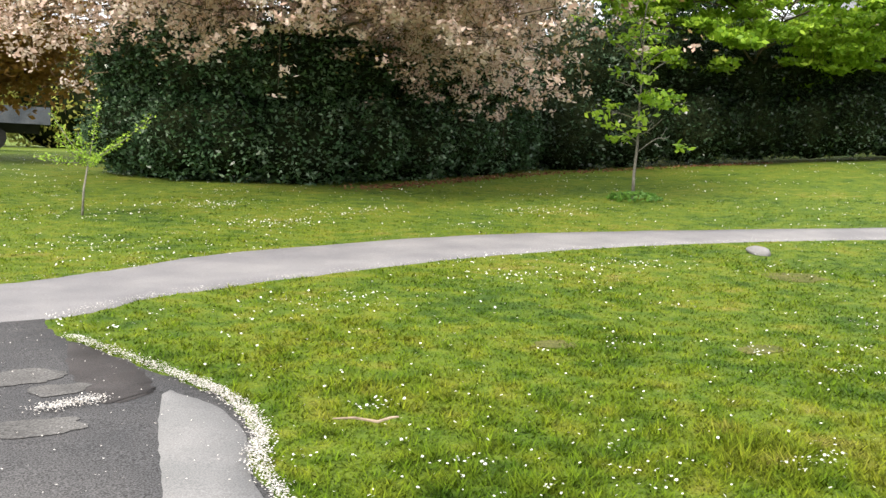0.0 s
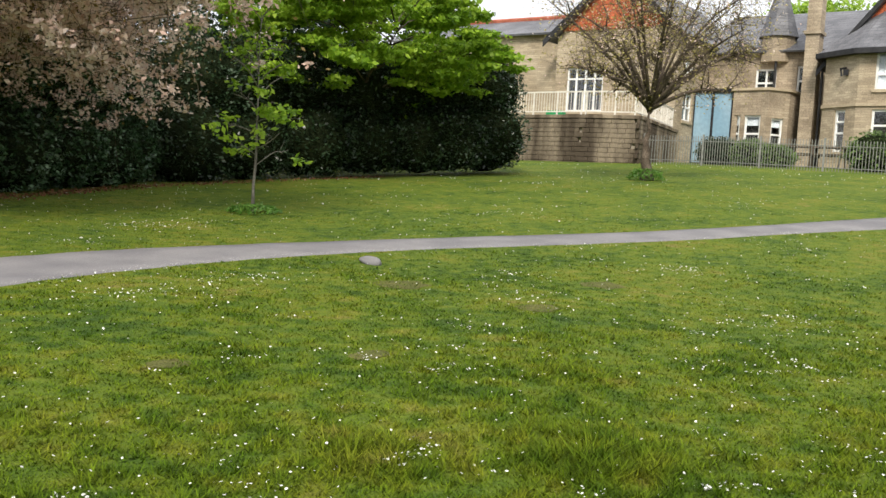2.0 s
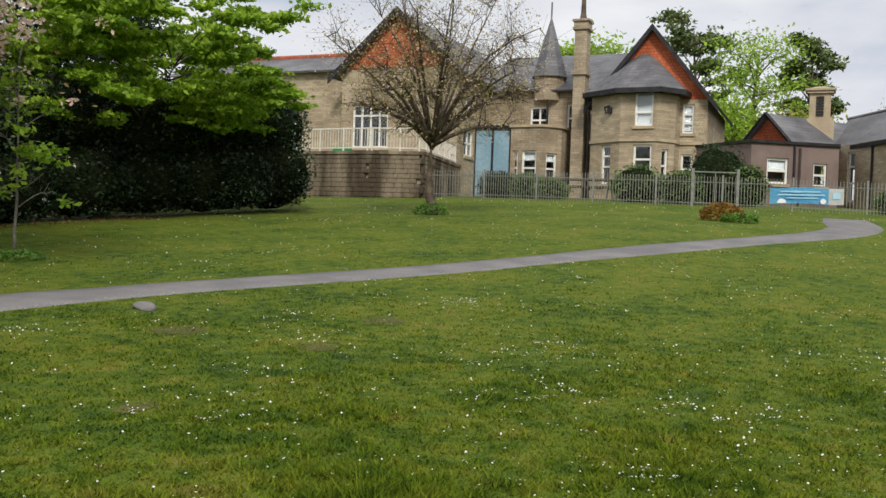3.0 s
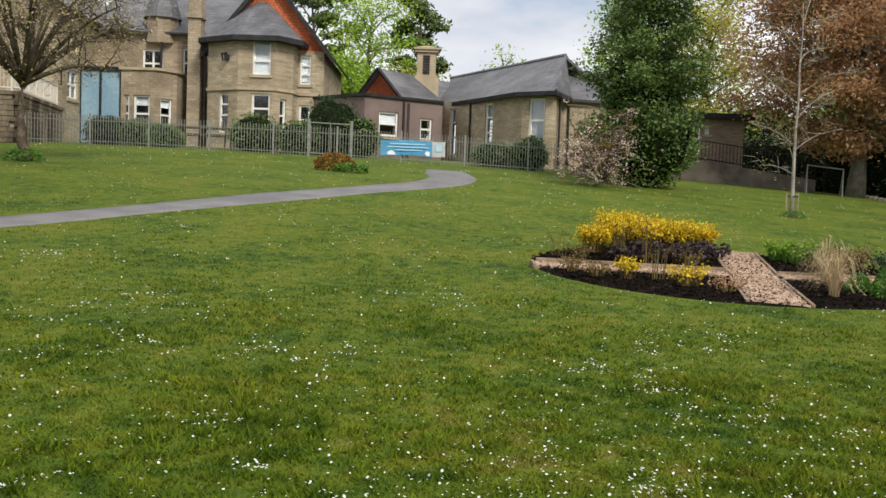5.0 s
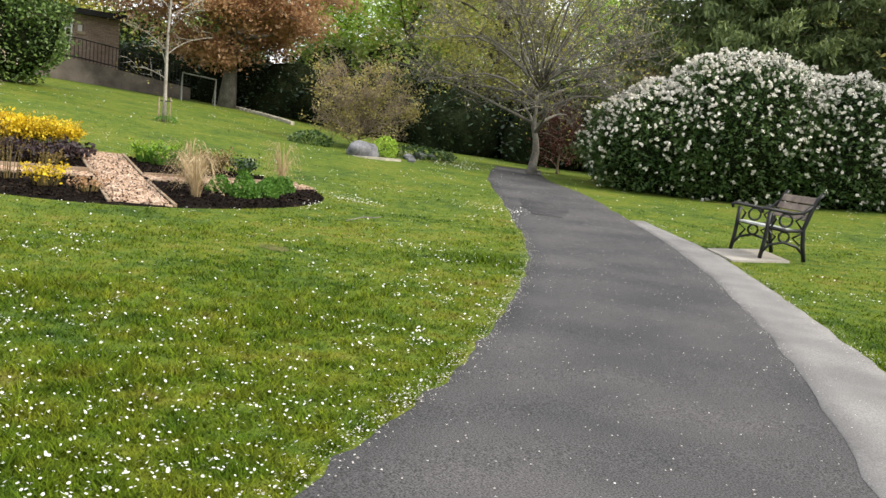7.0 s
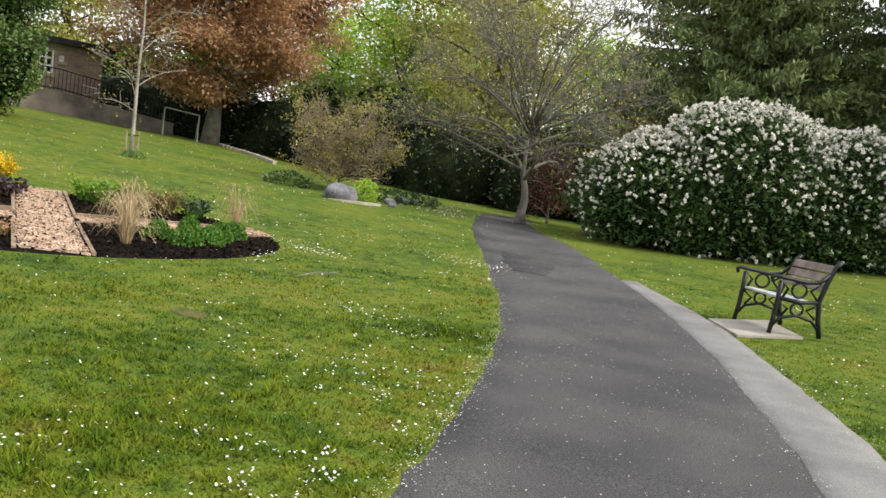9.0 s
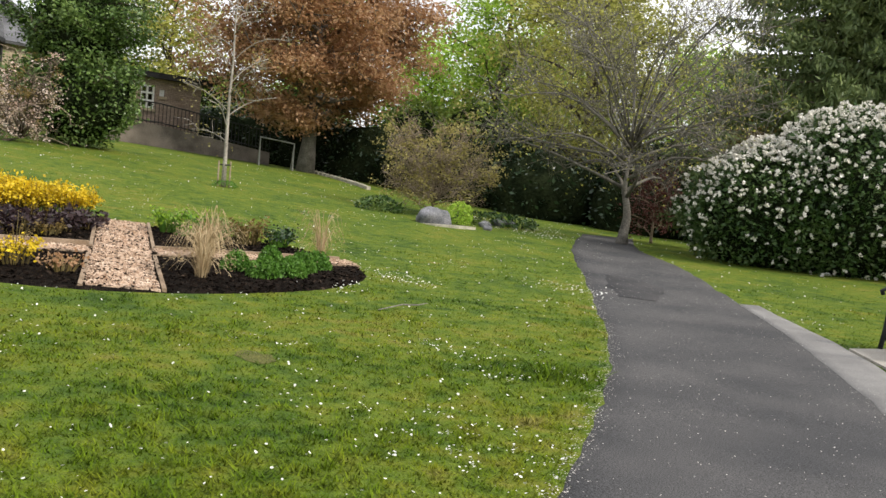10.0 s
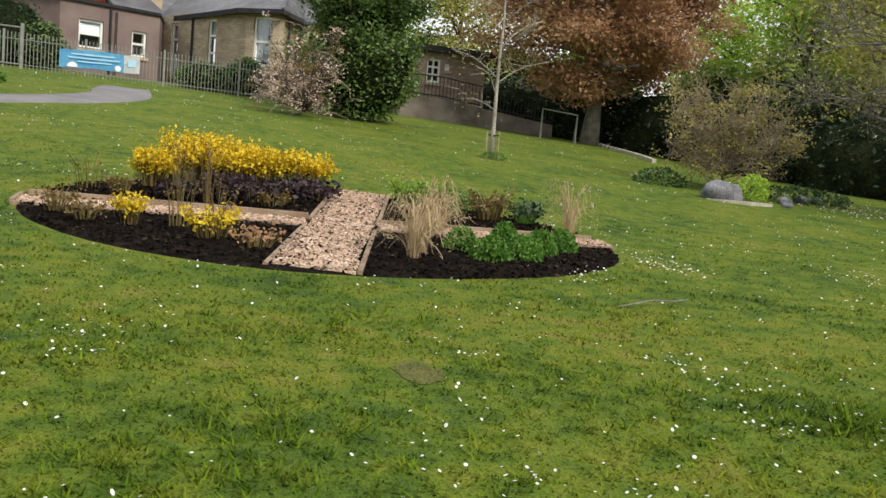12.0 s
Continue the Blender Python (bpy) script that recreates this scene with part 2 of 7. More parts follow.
M_WHITE = mat("white_painted_frame", (0.72, 0.72, 0.70), (0.82, 0.82, 0.8), 2, 40, 0.45, 0.05, 0.05)
M_BLIND = mat("pale_blind", (0.5, 0.52, 0.55), (0.62, 0.64, 0.66), 1, 30, 0.9, 0.05, 0.08)
M_GLASS = glass_mat("window_glass", (0.85, 0.9, 0.92))
M_BLUEGLASS = mat("blue_glazed_panel", (0.22, 0.36, 0.47), (0.36, 0.5, 0.6), 0.5, 6, 0.08, 0.0, 0.1, spec=0.8)
M_GALV = mat("galvanised_steel", (0.20, 0.205, 0.19), (0.29, 0.295, 0.275), 5, 60, 0.6, 0.1, 0.15, metallic=0.2)
M_RAILW = mat("cream_painted_steel", (0.60, 0.57, 0.50), (0.72, 0.69, 0.62), 3, 40, 0.5, 0.1, 0.1)
M_IRON = mat("black_cast_iron", (0.008, 0.009, 0.010), (0.02, 0.021, 0.022), 8, 70, 0.4, 0.2, 0.3)
M_SLAT = mat("weathered_bench_slat", (0.14, 0.11, 0.095), (0.27, 0.22, 0.19), 5, 60, 0.75, 0.3, 0.3)
M_SEAT = mat("pale_bench_seat", (0.40, 0.42, 0.41), (0.55, 0.57, 0.55), 5, 60, 0.6, 0.2, 0.2)
M_BANNER = mat("blue_printed_vinyl", (0.15, 0.52, 0.86), (0.22, 0.60, 0.90), 1.2, 8, 0.5, 0.2, 0.08)
M_VINYLW = mat("white_vinyl", (0.78, 0.82, 0.85), (0.86, 0.87, 0.88), 2, 20, 0.5, 0.1, 0.05)
M_INK = mat("pale_print", (0.35, 0.6, 0.78), (0.45, 0.68, 0.82), 2, 20, 0.5, 0.0, 0.05)
M_ROCK = mat("grey_boulder", (0.10, 0.105, 0.115), (0.24, 0.24, 0.26), 3, 25, 0.9, 0.9, 0.4, depth=0.04)
M_PALESTONE = mat("pale_stone", (0.30, 0.28, 0.22), (0.45, 0.42, 0.34), 5, 40, 0.9, 0.6, 0.3, depth=0.02)
M_BARK = mat("brown_bark", (0.06, 0.045, 0.032), (0.14, 0.11, 0.085), 3, 25, 0.95, 1.0, 0.5, depth=0.03)
M_BARKGREY = mat("grey_bark", (0.12, 0.11, 0.095), (0.21, 0.195, 0.17), 3, 25, 0.95, 0.8, 0.4, depth=0.02)
M_RAMP = mat("stained_concrete", (0.10, 0.085, 0.07), (0.25, 0.21, 0.175), 0.9, 30, 0.95, 0.5, 0.3)
M_DULL = leaf_mat("dull_olive_russet_leaves", [(0.035, 0.025, 0.008), (0.09, 0.065, 0.016), (0.16, 0.12, 0.03)], 0.6, 0.3, 0.6)
M_DULLRED = leaf_mat("dull_red_leaves", [(0.03, 0.012, 0.01), (0.09, 0.028, 0.025), (0.20, 0.07, 0.06)], 0.6, 0.3, 0.6)
# Dark colour stands in for the unlit inside of the rooms.
M_BACKING = mat("dark_window_backing", (0.03, 0.03, 0.032), (0.06, 0.058, 0.055), 1, 10, 0.9, 0.0, 0.1)
M_BARKPALE = mat("pale_birch_bark", (0.25, 0.225, 0.195), (0.38, 0.35, 0.31), 4, 25, 0.85, 0.5, 0.3)
M_TWIG = mat("pale_twigs", (0.22, 0.17, 0.12), (0.34, 0.27, 0.2), 4, 25, 0.9, 0.3, 0.3)
# Near-black fill for shrub cores; paints in the shade between the leaves.
M_CORE = mat("dark_core_shade", (0.008, 0.012, 0.006), (0.02, 0.026, 0.012), 2, 10, 1.0, 0.6, 0.5, depth=0.1, spec=0.0)
# Darkened for the shade under trees; the palest stop paints in leaf glints.
M_LAUREL = leaf_mat("laurel_leaves_darkened", [(0.005, 0.013, 0.005), (0.013, 0.028, 0.012), (0.032, 0.062, 0.028), (0.107, 0.143, 0.099)], 0.3, 0.08, 0.8)
# The same laurel colours about twice as bright, offsetting the cherry's shade.
M_HEDGE = leaf_mat("laurel_leaves_lightened", [(0.011, 0.028, 0.011), (0.028, 0.063, 0.027), (0.072, 0.139, 0.063), (0.239, 0.319, 0.22)], 0.3, 0.08, 0.8)
M_RHODO = leaf_mat("rhododendron_leaves", [(0.012, 0.03, 0.008), (0.03, 0.073, 0.014), (0.068, 0.117, 0.03), (0.107, 0.146, 0.049)], 0.45, 0.1, 0.8)
M_MAPLE = leaf_mat("bright_maple_leaves", [(0.069, 0.161, 0.014), (0.196, 0.345, 0.025), (0.333, 0.494, 0.041), (0.437, 0.575, 0.069)], 0.5, 0.42, 0.7)
M_DARKTREE = leaf_mat("dark_green_leaves", [(0.01, 0.026, 0.01), (0.022, 0.054, 0.017), (0.054, 0.108, 0.03)], 0.5, 0.2, 0.5)
M_HOLLY = leaf_mat("holly_leaves", [(0.023, 0.046, 0.011), (0.063, 0.115, 0.028), (0.132, 0.207, 0.052), (0.196, 0.27, 0.081)], 0.4, 0.15, 0.7)
M_CONIFER = leaf_mat("spruce_needles", [(0.046, 0.077, 0.028), (0.116, 0.163, 0.053), (0.217, 0.265, 0.085)], 0.6, 0.12, 0.5)
M_BEECH = leaf_mat("copper_beech_leaves", [(0.22, 0.112, 0.055), (0.40, 0.225, 0.115), (0.53, 0.33, 0.18), (0.60, 0.42, 0.26)], 0.5, 0.45, 0.6)
M_WOOD = leaf_mat("woodland_leaves", [(0.037, 0.074, 0.016), (0.106, 0.173, 0.03), (0.226, 0.3, 0.053), (0.316, 0.39, 0.074)], 0.5, 0.3, 0.4)
M_SPRING = leaf_mat("spring_leaves", [(0.106, 0.198, 0.024), (0.251, 0.409, 0.045), (0.409, 0.582, 0.079), (0.529, 0.661, 0.132)], 0.5, 0.45, 0.25)
M_OLIVE = leaf_mat("olive_young_leaves", [(0.15, 0.173, 0.037), (0.315, 0.33, 0.075), (0.495, 0.48, 0.112), (0.6, 0.555, 0.15)], 0.5, 0.4, 0.3)
M_BUFF = leaf_mat("buff_shrub_leaves", [(0.154, 0.132, 0.039), (0.308, 0.264, 0.088), (0.462, 0.396, 0.143), (0.506, 0.462, 0.176)], 0.6, 0.35, 0.8)
M_RUST = leaf_mat("rust_orange_leaves", [(0.120, 0.066, 0.014), (0.240, 0.132, 0.024), (0.348, 0.192, 0.042)], 0.6, 0.35, 0.6)
M_BLOSSOM = leaf_mat("pink_blossom", [(0.46, 0.29, 0.22), (0.68, 0.49, 0.42), (0.80, 0.66, 0.60), (0.85, 0.78, 0.74)], 0.6, 0.4, 0.8)
M_BRONZE = leaf_mat("bronze_young_leaves", [(0.10, 0.07, 0.02), (0.2, 0.14, 0.045), (0.28, 0.2, 0.07)], 0.5, 0.35, 0.8)
M_PETAL = leaf_mat("white_petals", [(0.42, 0.38, 0.34), (0.58, 0.55, 0.52), (0.7, 0.68, 0.66)], 0.7, 0.2, 1.0)
M_YELLOW = leaf_mat("yellow_flower_heads", [(0.30, 0.20, 0.012), (0.58, 0.42, 0.014), (0.78, 0.57, 0.02), (0.84, 0.66, 0.05)], 0.6, 0.3, 2.0)
M_STEM = leaf_mat("reddish_stems", [(0.06, 0.05, 0.015), (0.13, 0.10, 0.03), (0.2, 0.13, 0.05)], 0.7, 0.1, 3)
M_STRAW = leaf_mat("dry_grass_straw", [(0.30, 0.21, 0.10), (0.46, 0.35, 0.2), (0.6, 0.5, 0.33)], 0.7, 0.2, 3)
M_FRESH = leaf_mat("fresh_green_leaves", [(0.04, 0.11, 0.012), (0.09, 0.21, 0.025), (0.16, 0.30, 0.05)], 0.5, 0.3, 3)
M_DAISY = leaf_mat("daisy_heads", [(0.6, 0.6, 0.55), (0.76, 0.76, 0.72), (0.86, 0.86, 0.83)], 0.7, 0.15, 1)
M_TRUSS = leaf_mat("white_flower_trusses", [(0.66, 0.63, 0.56), (0.82, 0.79, 0.74), (0.88, 0.86, 0.83)], 0.6, 0.25, 1)
M_LITTER = leaf_mat("fallen_brown_leaves", [(0.08, 0.035, 0.015), (0.16, 0.07, 0.03), (0.24, 0.12, 0.06)], 0.8, 0.1, 1)
M_TYRE = mat("black_rubber", (0.010, 0.010, 0.010), (0.02, 0.02, 0.02), 5, 50, 0.8, 0.2)
M_TRUCK = mat("grey_painted_steel", (0.07, 0.08, 0.10), (0.12, 0.13, 0.155), 2, 30, 0.5, 0.1)
M_GREENBOX = mat("green_plastic", (0.02, 0.30, 0.10), (0.03, 0.36, 0.13), 2, 30, 0.4, 0.05)

# ---- building helpers ----
COEF = (-0.086, 0.601, 0.152, -0.077, 2.43, 2.554, 7.801, -0.589, -5.074, -2.273, -5.258, 0.928, -0.857, 1.885, 0.481)


def plan_z(x, y):
    """Height of the sloping lawn on the plan; it levels out beyond the park."""
    x, y = np.clip(x, -10, 46) / 40, np.clip(y, -30, 36) / 40
    terms = (1, x, y, x * x, x * y, y * y, x**3, x * x * y, x * y * y, y**3, x**4, x * x * y * y, x**3 * y, x * y**3, y**4)
    return sum(c * t for c, t in zip(COEF, terms))


# Placed to fit the camera's view; this table scales farther things about the camera.
CAM_SPOT = Vector((0.3, -0.5, 1.5))
PLAN_R, STRETCH = (0, 7, 12, 20, 29, 37, 44, 2000), (1.0, 1.0, 1.05, 1.055, 1.12, 1.28, 1.40, 1.40)
SCALED_R = [r * k for r, k in zip(PLAN_R, STRETCH)]


def stretch_at(x, y):
    return np.interp(np.hypot(x - CAM_SPOT.x, y - CAM_SPOT.y), PLAN_R, STRETCH)


def scale_out(pts):
    """Plan points after the stretch away from the camera."""
    p = np.array(pts, float)
    c = np.array(CAM_SPOT[:2])
    r = np.hypot(*(p - c).T)
    return c + (p - c) * (np.interp(r, PLAN_R, SCALED_R) / np.maximum(r, 1e-6))[:, None]


def ground_z(x, y):
    """Height of the lawn after the stretch away from the camera."""
    x, y = np.asarray(x, float), np.asarray(y, float)
    r = np.maximum(np.hypot(x - CAM_SPOT.x, y - CAM_SPOT.y), 1e-6)
    k = r / np.maximum(np.interp(r, SCALED_R, PLAN_R), 1e-6)
    return CAM_SPOT.z + (plan_z(CAM_SPOT.x + (x - CAM_SPOT.x) / k, CAM_SPOT.y + (y - CAM_SPOT.y) / k) - CAM_SPOT.z) * k


def gz(x, y):
    return float(plan_z(x, y))


def scaled_z(x, y):
    return float(ground_z(x, y))


def thing(name, x, y, z, label, category, group="", kind=""):
    e = new(name)
    e.location = (x, y, z)
    return tagged(e, label, category, group, kind)


def hang(ob, parent):
    ob.parent = parent
    if parent.type == "EMPTY":
        ob.matrix_parent_inverse = Matrix.Translation(-parent.location)
    return ob


SPLIT = {"wall", "string_course", "bargeboard", "downpipe", "lintel", "louvre", "glazing", "roof", "ridge_tile", "post", "print_disc", "stay"}


def part(name, bm, material, parent=None, label="", smooth=False):
    """Links a bmesh as one mesh object; where one call holds several walls, boards or pipes, each becomes its own."""
    bmesh.ops.recalc_face_normals(bm, faces=bm.faces)
    groups = [list(bm.faces)]
    if name in SPLIT:
        groups, seen = [], set()
        for f in bm.faces:
            if f not in seen:
                stack, island = [f], []
                seen.add(f)
                while stack:
                    g = stack.pop()
                    island.append(g)
                    for e in g.edges:
                        for h in e.link_faces:
                            if h not in seen:
                                seen.add(h)
                                stack.append(h)
                groups.append(island)
    first = None
    for island in groups:
        me = bpy.data.meshes.new(name)
        if len(groups) == 1:
            bm.to_mesh(me)
        else:
            order = {}
            for f in island:
                for v in f.verts:
                    order.setdefault(v, len(order))
            me.from_pydata([v.co[:] for v in order], [], [[order[v] for v in f.verts] for f in island])
        me.materials.append(material)
        if smooth:
            me.polygons.foreach_set("use_smooth", [True] * len(me.polygons))
        ob = new(name, me)
        if parent is not None:
            hang(ob, parent)
        first = first or tagged(ob, label)
    bm.free()
    return first


def raw(name, verts, k, material, parent=None, label="", kind=""):
    """A mesh of loose k-sided faces from an array of k*n corners."""
    verts = np.asarray(verts, dtype=np.float32).reshape(-1, 3)
    nv = len(verts)
    me = bpy.data.meshes.new(name)
    me.vertices.add(nv)
    me.vertices.foreach_set("co", verts.ravel())
    me.loops.add(nv)
    me.loops.foreach_set("vertex_index", np.arange(nv, dtype=np.int32))
    me.polygons.add(nv // k)
    me.polygons.foreach_set("loop_start", np.arange(0, nv, k, dtype=np.int32))
    me.polygons.foreach_set("loop_total", np.full(nv // k, k, dtype=np.int32))
    me.update(calc_edges=True)
    me.materials.append(material)
    ob = new(name, me)
    if parent is not None:
        hang(ob, parent)
    return tagged(ob, label, kind=kind)


def box(bm, x0, x1, y0, y1, z0, z1, m=None):
    r = bmesh.ops.create_cube(bm, size=1.0, matrix=Matrix.LocRotScale(((x0 + x1) / 2, (y0 + y1) / 2, (z0 + z1) / 2), None, (x1 - x0, y1 - y0, z1 - z0)))
    if m is not None:
        bmesh.ops.transform(bm, matrix=m, verts=r["verts"])
    return r["verts"]


def tube(bm, pts, radii, sides=6):
    """A tapered tube along a line of points."""
    pts = [Vector(p) for p in pts]
    rings = []
    for i, p in enumerate(pts):
        d = (pts[min(i + 1, len(pts) - 1)] - pts[max(i - 1, 0)]).normalized()
        a = d.cross(Vector((0.31, 0.17, 0.93)) if abs(d.z) < 0.9 else Vector((1, 0.2, 0))).normalized()
        b = d.cross(a)
        r = float(radii[i] if hasattr(radii, "__len__") else radii)
        rings.append([bm.verts.new(p + r * (math.cos(q) * a + math.sin(q) * b)) for q in (2 * math.pi * k / sides for k in range(sides))])
    for u, v in zip(rings, rings[1:]):
        for k in range(sides):
            bm.faces.new((u[k], u[(k + 1) % sides], v[(k + 1) % sides], v[k]))
    bm.faces.new(rings[0])
    bm.faces.new(rings[-1][::-1])


def prism(bm, poly, z0, z1):
    """An upright solid over a plan polygon."""
    lo, hi = [bm.verts.new((x, y, z0)) for x, y in poly], [bm.verts.new((x, y, z1)) for x, y in poly]
    n = len(poly)
    for i in range(n):
        bm.faces.new((lo[i], lo[(i + 1) % n], hi[(i + 1) % n], hi[i]))
    bm.faces.new(lo[::-1])
    bm.faces.new(hi)


def sheet(bm, corners, thick=0.08):
    """A flat slab under the given corners (3D), thickened along its normal."""
    c = [Vector(p) for p in corners]
    nrm = (c[1] - c[0]).cross(c[2] - c[0]).normalized()
    if nrm.z < 0:
        nrm = -nrm
    top, low = [bm.verts.new(p) for p in c], [bm.verts.new(p - nrm * thick) for p in c]
    n = len(c)
    bm.faces.new(top)
    bm.faces.new(low[::-1])
    for i in range(n):
        bm.faces.new((top[i], top[(i + 1) % n], low[(i + 1) % n], low[i]))


def wall_frame(p, q):
    """Matrix whose x runs along the wall from p to q (left to right from outside), y goes inward, z up."""
    d = (Vector((*q, 0)) - Vector((*p, 0))).normalized()
    inward = Vector((-d.y, d.x, 0))
    return Matrix(((d.x, inward.x, 0, p[0]), (d.y, inward.y, 0, p[1]), (0, 0, 1, 0), (0, 0, 0, 1)))


def wall(bm, p, q, z0, z1, holes=(), thick=0.3):
    """A wall from p to q with real holes (u0, u1, za, zb)."""
    m, length = wall_frame(p, q), math.dist(p, q)
    us = sorted({0.0, length, *(h[0] for h in holes), *(h[1] for h in holes)})
    zs = sorted({z0, z1, *(h[2] for h in holes), *(h[3] for h in holes)})
    solid = {(i, k) for i in range(len(us) - 1) for k in range(len(zs) - 1)
             if not any(h[0] - 1e-6 <= us[i] and us[i + 1] <= h[1] + 1e-6 and h[2] - 1e-6 <= zs[k] and zs[k + 1] <= h[3] + 1e-6 for h in holes)}
    made = {}

    def v(i, k, s):
        if (i, k, s) not in made:
            made[i, k, s] = bm.verts.new(m @ Vector((us[i], s * thick, zs[k])))
        return made[i, k, s]

    for i, k in solid:
        bm.faces.new((v(i, k, 0), v(i + 1, k, 0), v(i + 1, k + 1, 0), v(i, k + 1, 0)))
        bm.faces.new((v(i, k, 1), v(i, k + 1, 1), v(i + 1, k + 1, 1), v(i + 1, k, 1)))
        for (di, dk), ((a, b), (c, d)) in (((-1, 0), ((0, 0), (0, 1))), ((1, 0), ((1, 0), (1, 1))), ((0, -1), ((0, 0), (1, 0))), ((0, 1), ((0, 1), (1, 1)))):
            if (i + di, k + dk) not in solid:
                bm.faces.new((v(i + a, k + b, 0), v(i + a, k + b, 1), v(i + c, k + d, 1), v(i + c, k + d, 0)))


def window(parent, p, q, hole, bars=(0.5,), uprights=(), blind=0.0, name="window"):
    """A white frame in a hole, with glass, sash bars, a stone sill, and a blind where one is drawn."""
    m = wall_frame(p, q)
    a, b, c, d = hole
    f = 0.085
    bm = bmesh.new()
    loops = [[bm.verts.new(m @ Vector((u, v, z))) for u, z in ((a + s, c + s), (b - s, c + s), (b - s, d - s), (a + s, d - s))] for s, v in ((0, 0.08), (f, 0.08), (f, 0.16), (0, 0.16))]
    for k in range(4):
        for i in range(4):
            bm.faces.new((loops[k][i], loops[k][(i + 1) % 4], loops[(k + 1) % 4][(i + 1) % 4], loops[(k + 1) % 4][i]))
    w = part(name, bm, M_WHITE, parent, "white painted sash frame")
    for t in bars:
        z = c + (d - c) * t
        bm = bmesh.new()
        box(bm, a + f, b - f, 0.085, 0.155, z - f / 2, z + f / 2, m)
        part("sash_bar", bm, M_WHITE, w)
    for t in uprights:
        u = a + (b - a) * t
        bm = bmesh.new()
        box(bm, u - f / 2, u + f / 2, 0.083, 0.157, c + f, d - f, m)
        part("mullion", bm, M_WHITE, w)
    bm = bmesh.new()
    box(bm, a + f, b - f, 0.115, 0.123, c + f, d - f, m)
    g = part("pane", bm, M_GLASS, w, "reflecting glass")
    g.visible_shadow = False
    bm = bmesh.new()
    box(bm, a - 0.08, b + 0.08, -0.07, 0.1, c - 0.13, c - 0.003, m)
    part("sill", bm, M_DRESSED, w)
    # Added dark panel: blocks the view through and paints the room's gloom.
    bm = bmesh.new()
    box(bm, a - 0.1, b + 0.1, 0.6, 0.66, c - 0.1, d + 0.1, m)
    part("dark_backing", bm, M_BACKING, w, "dark panel added behind the glass as an unlit room")
    if blind:
        bm = bmesh.new()
        box(bm, a + 0.02, b - 0.02, 0.2, 0.215, d - (d - c) * blind, d, m)
        part("blind", bm, M_BLIND, w, "pale drawn blind")
    return w


rs = np.random.RandomState(7)


def leaves(pts, size, rng, aspect=0.55, flat=0.35):
    """Corners of one rhombic leaf at each point, turned at random, more level when flat is high."""
    n = len(pts)
    a = rng.normal(size=(n, 3))
    a[:, 2] *= 1 - flat
    a /= np.linalg.norm(a, axis=1, keepdims=True)
    b = rng.normal(size=(n, 3))
    b[:, 2] *= 1 - flat
    b -= (a * b).sum(1, keepdims=True) * a
    b /= np.linalg.norm(b, axis=1, keepdims=True)
    s = size * rng.uniform(0.6, 1.35, (n, 1))
    mid = pts + a * s * 0.08
    return np.stack([pts - a * s / 2, mid + b * s * aspect / 2, pts + a * s / 2, mid - b * s * aspect / 2], 1)


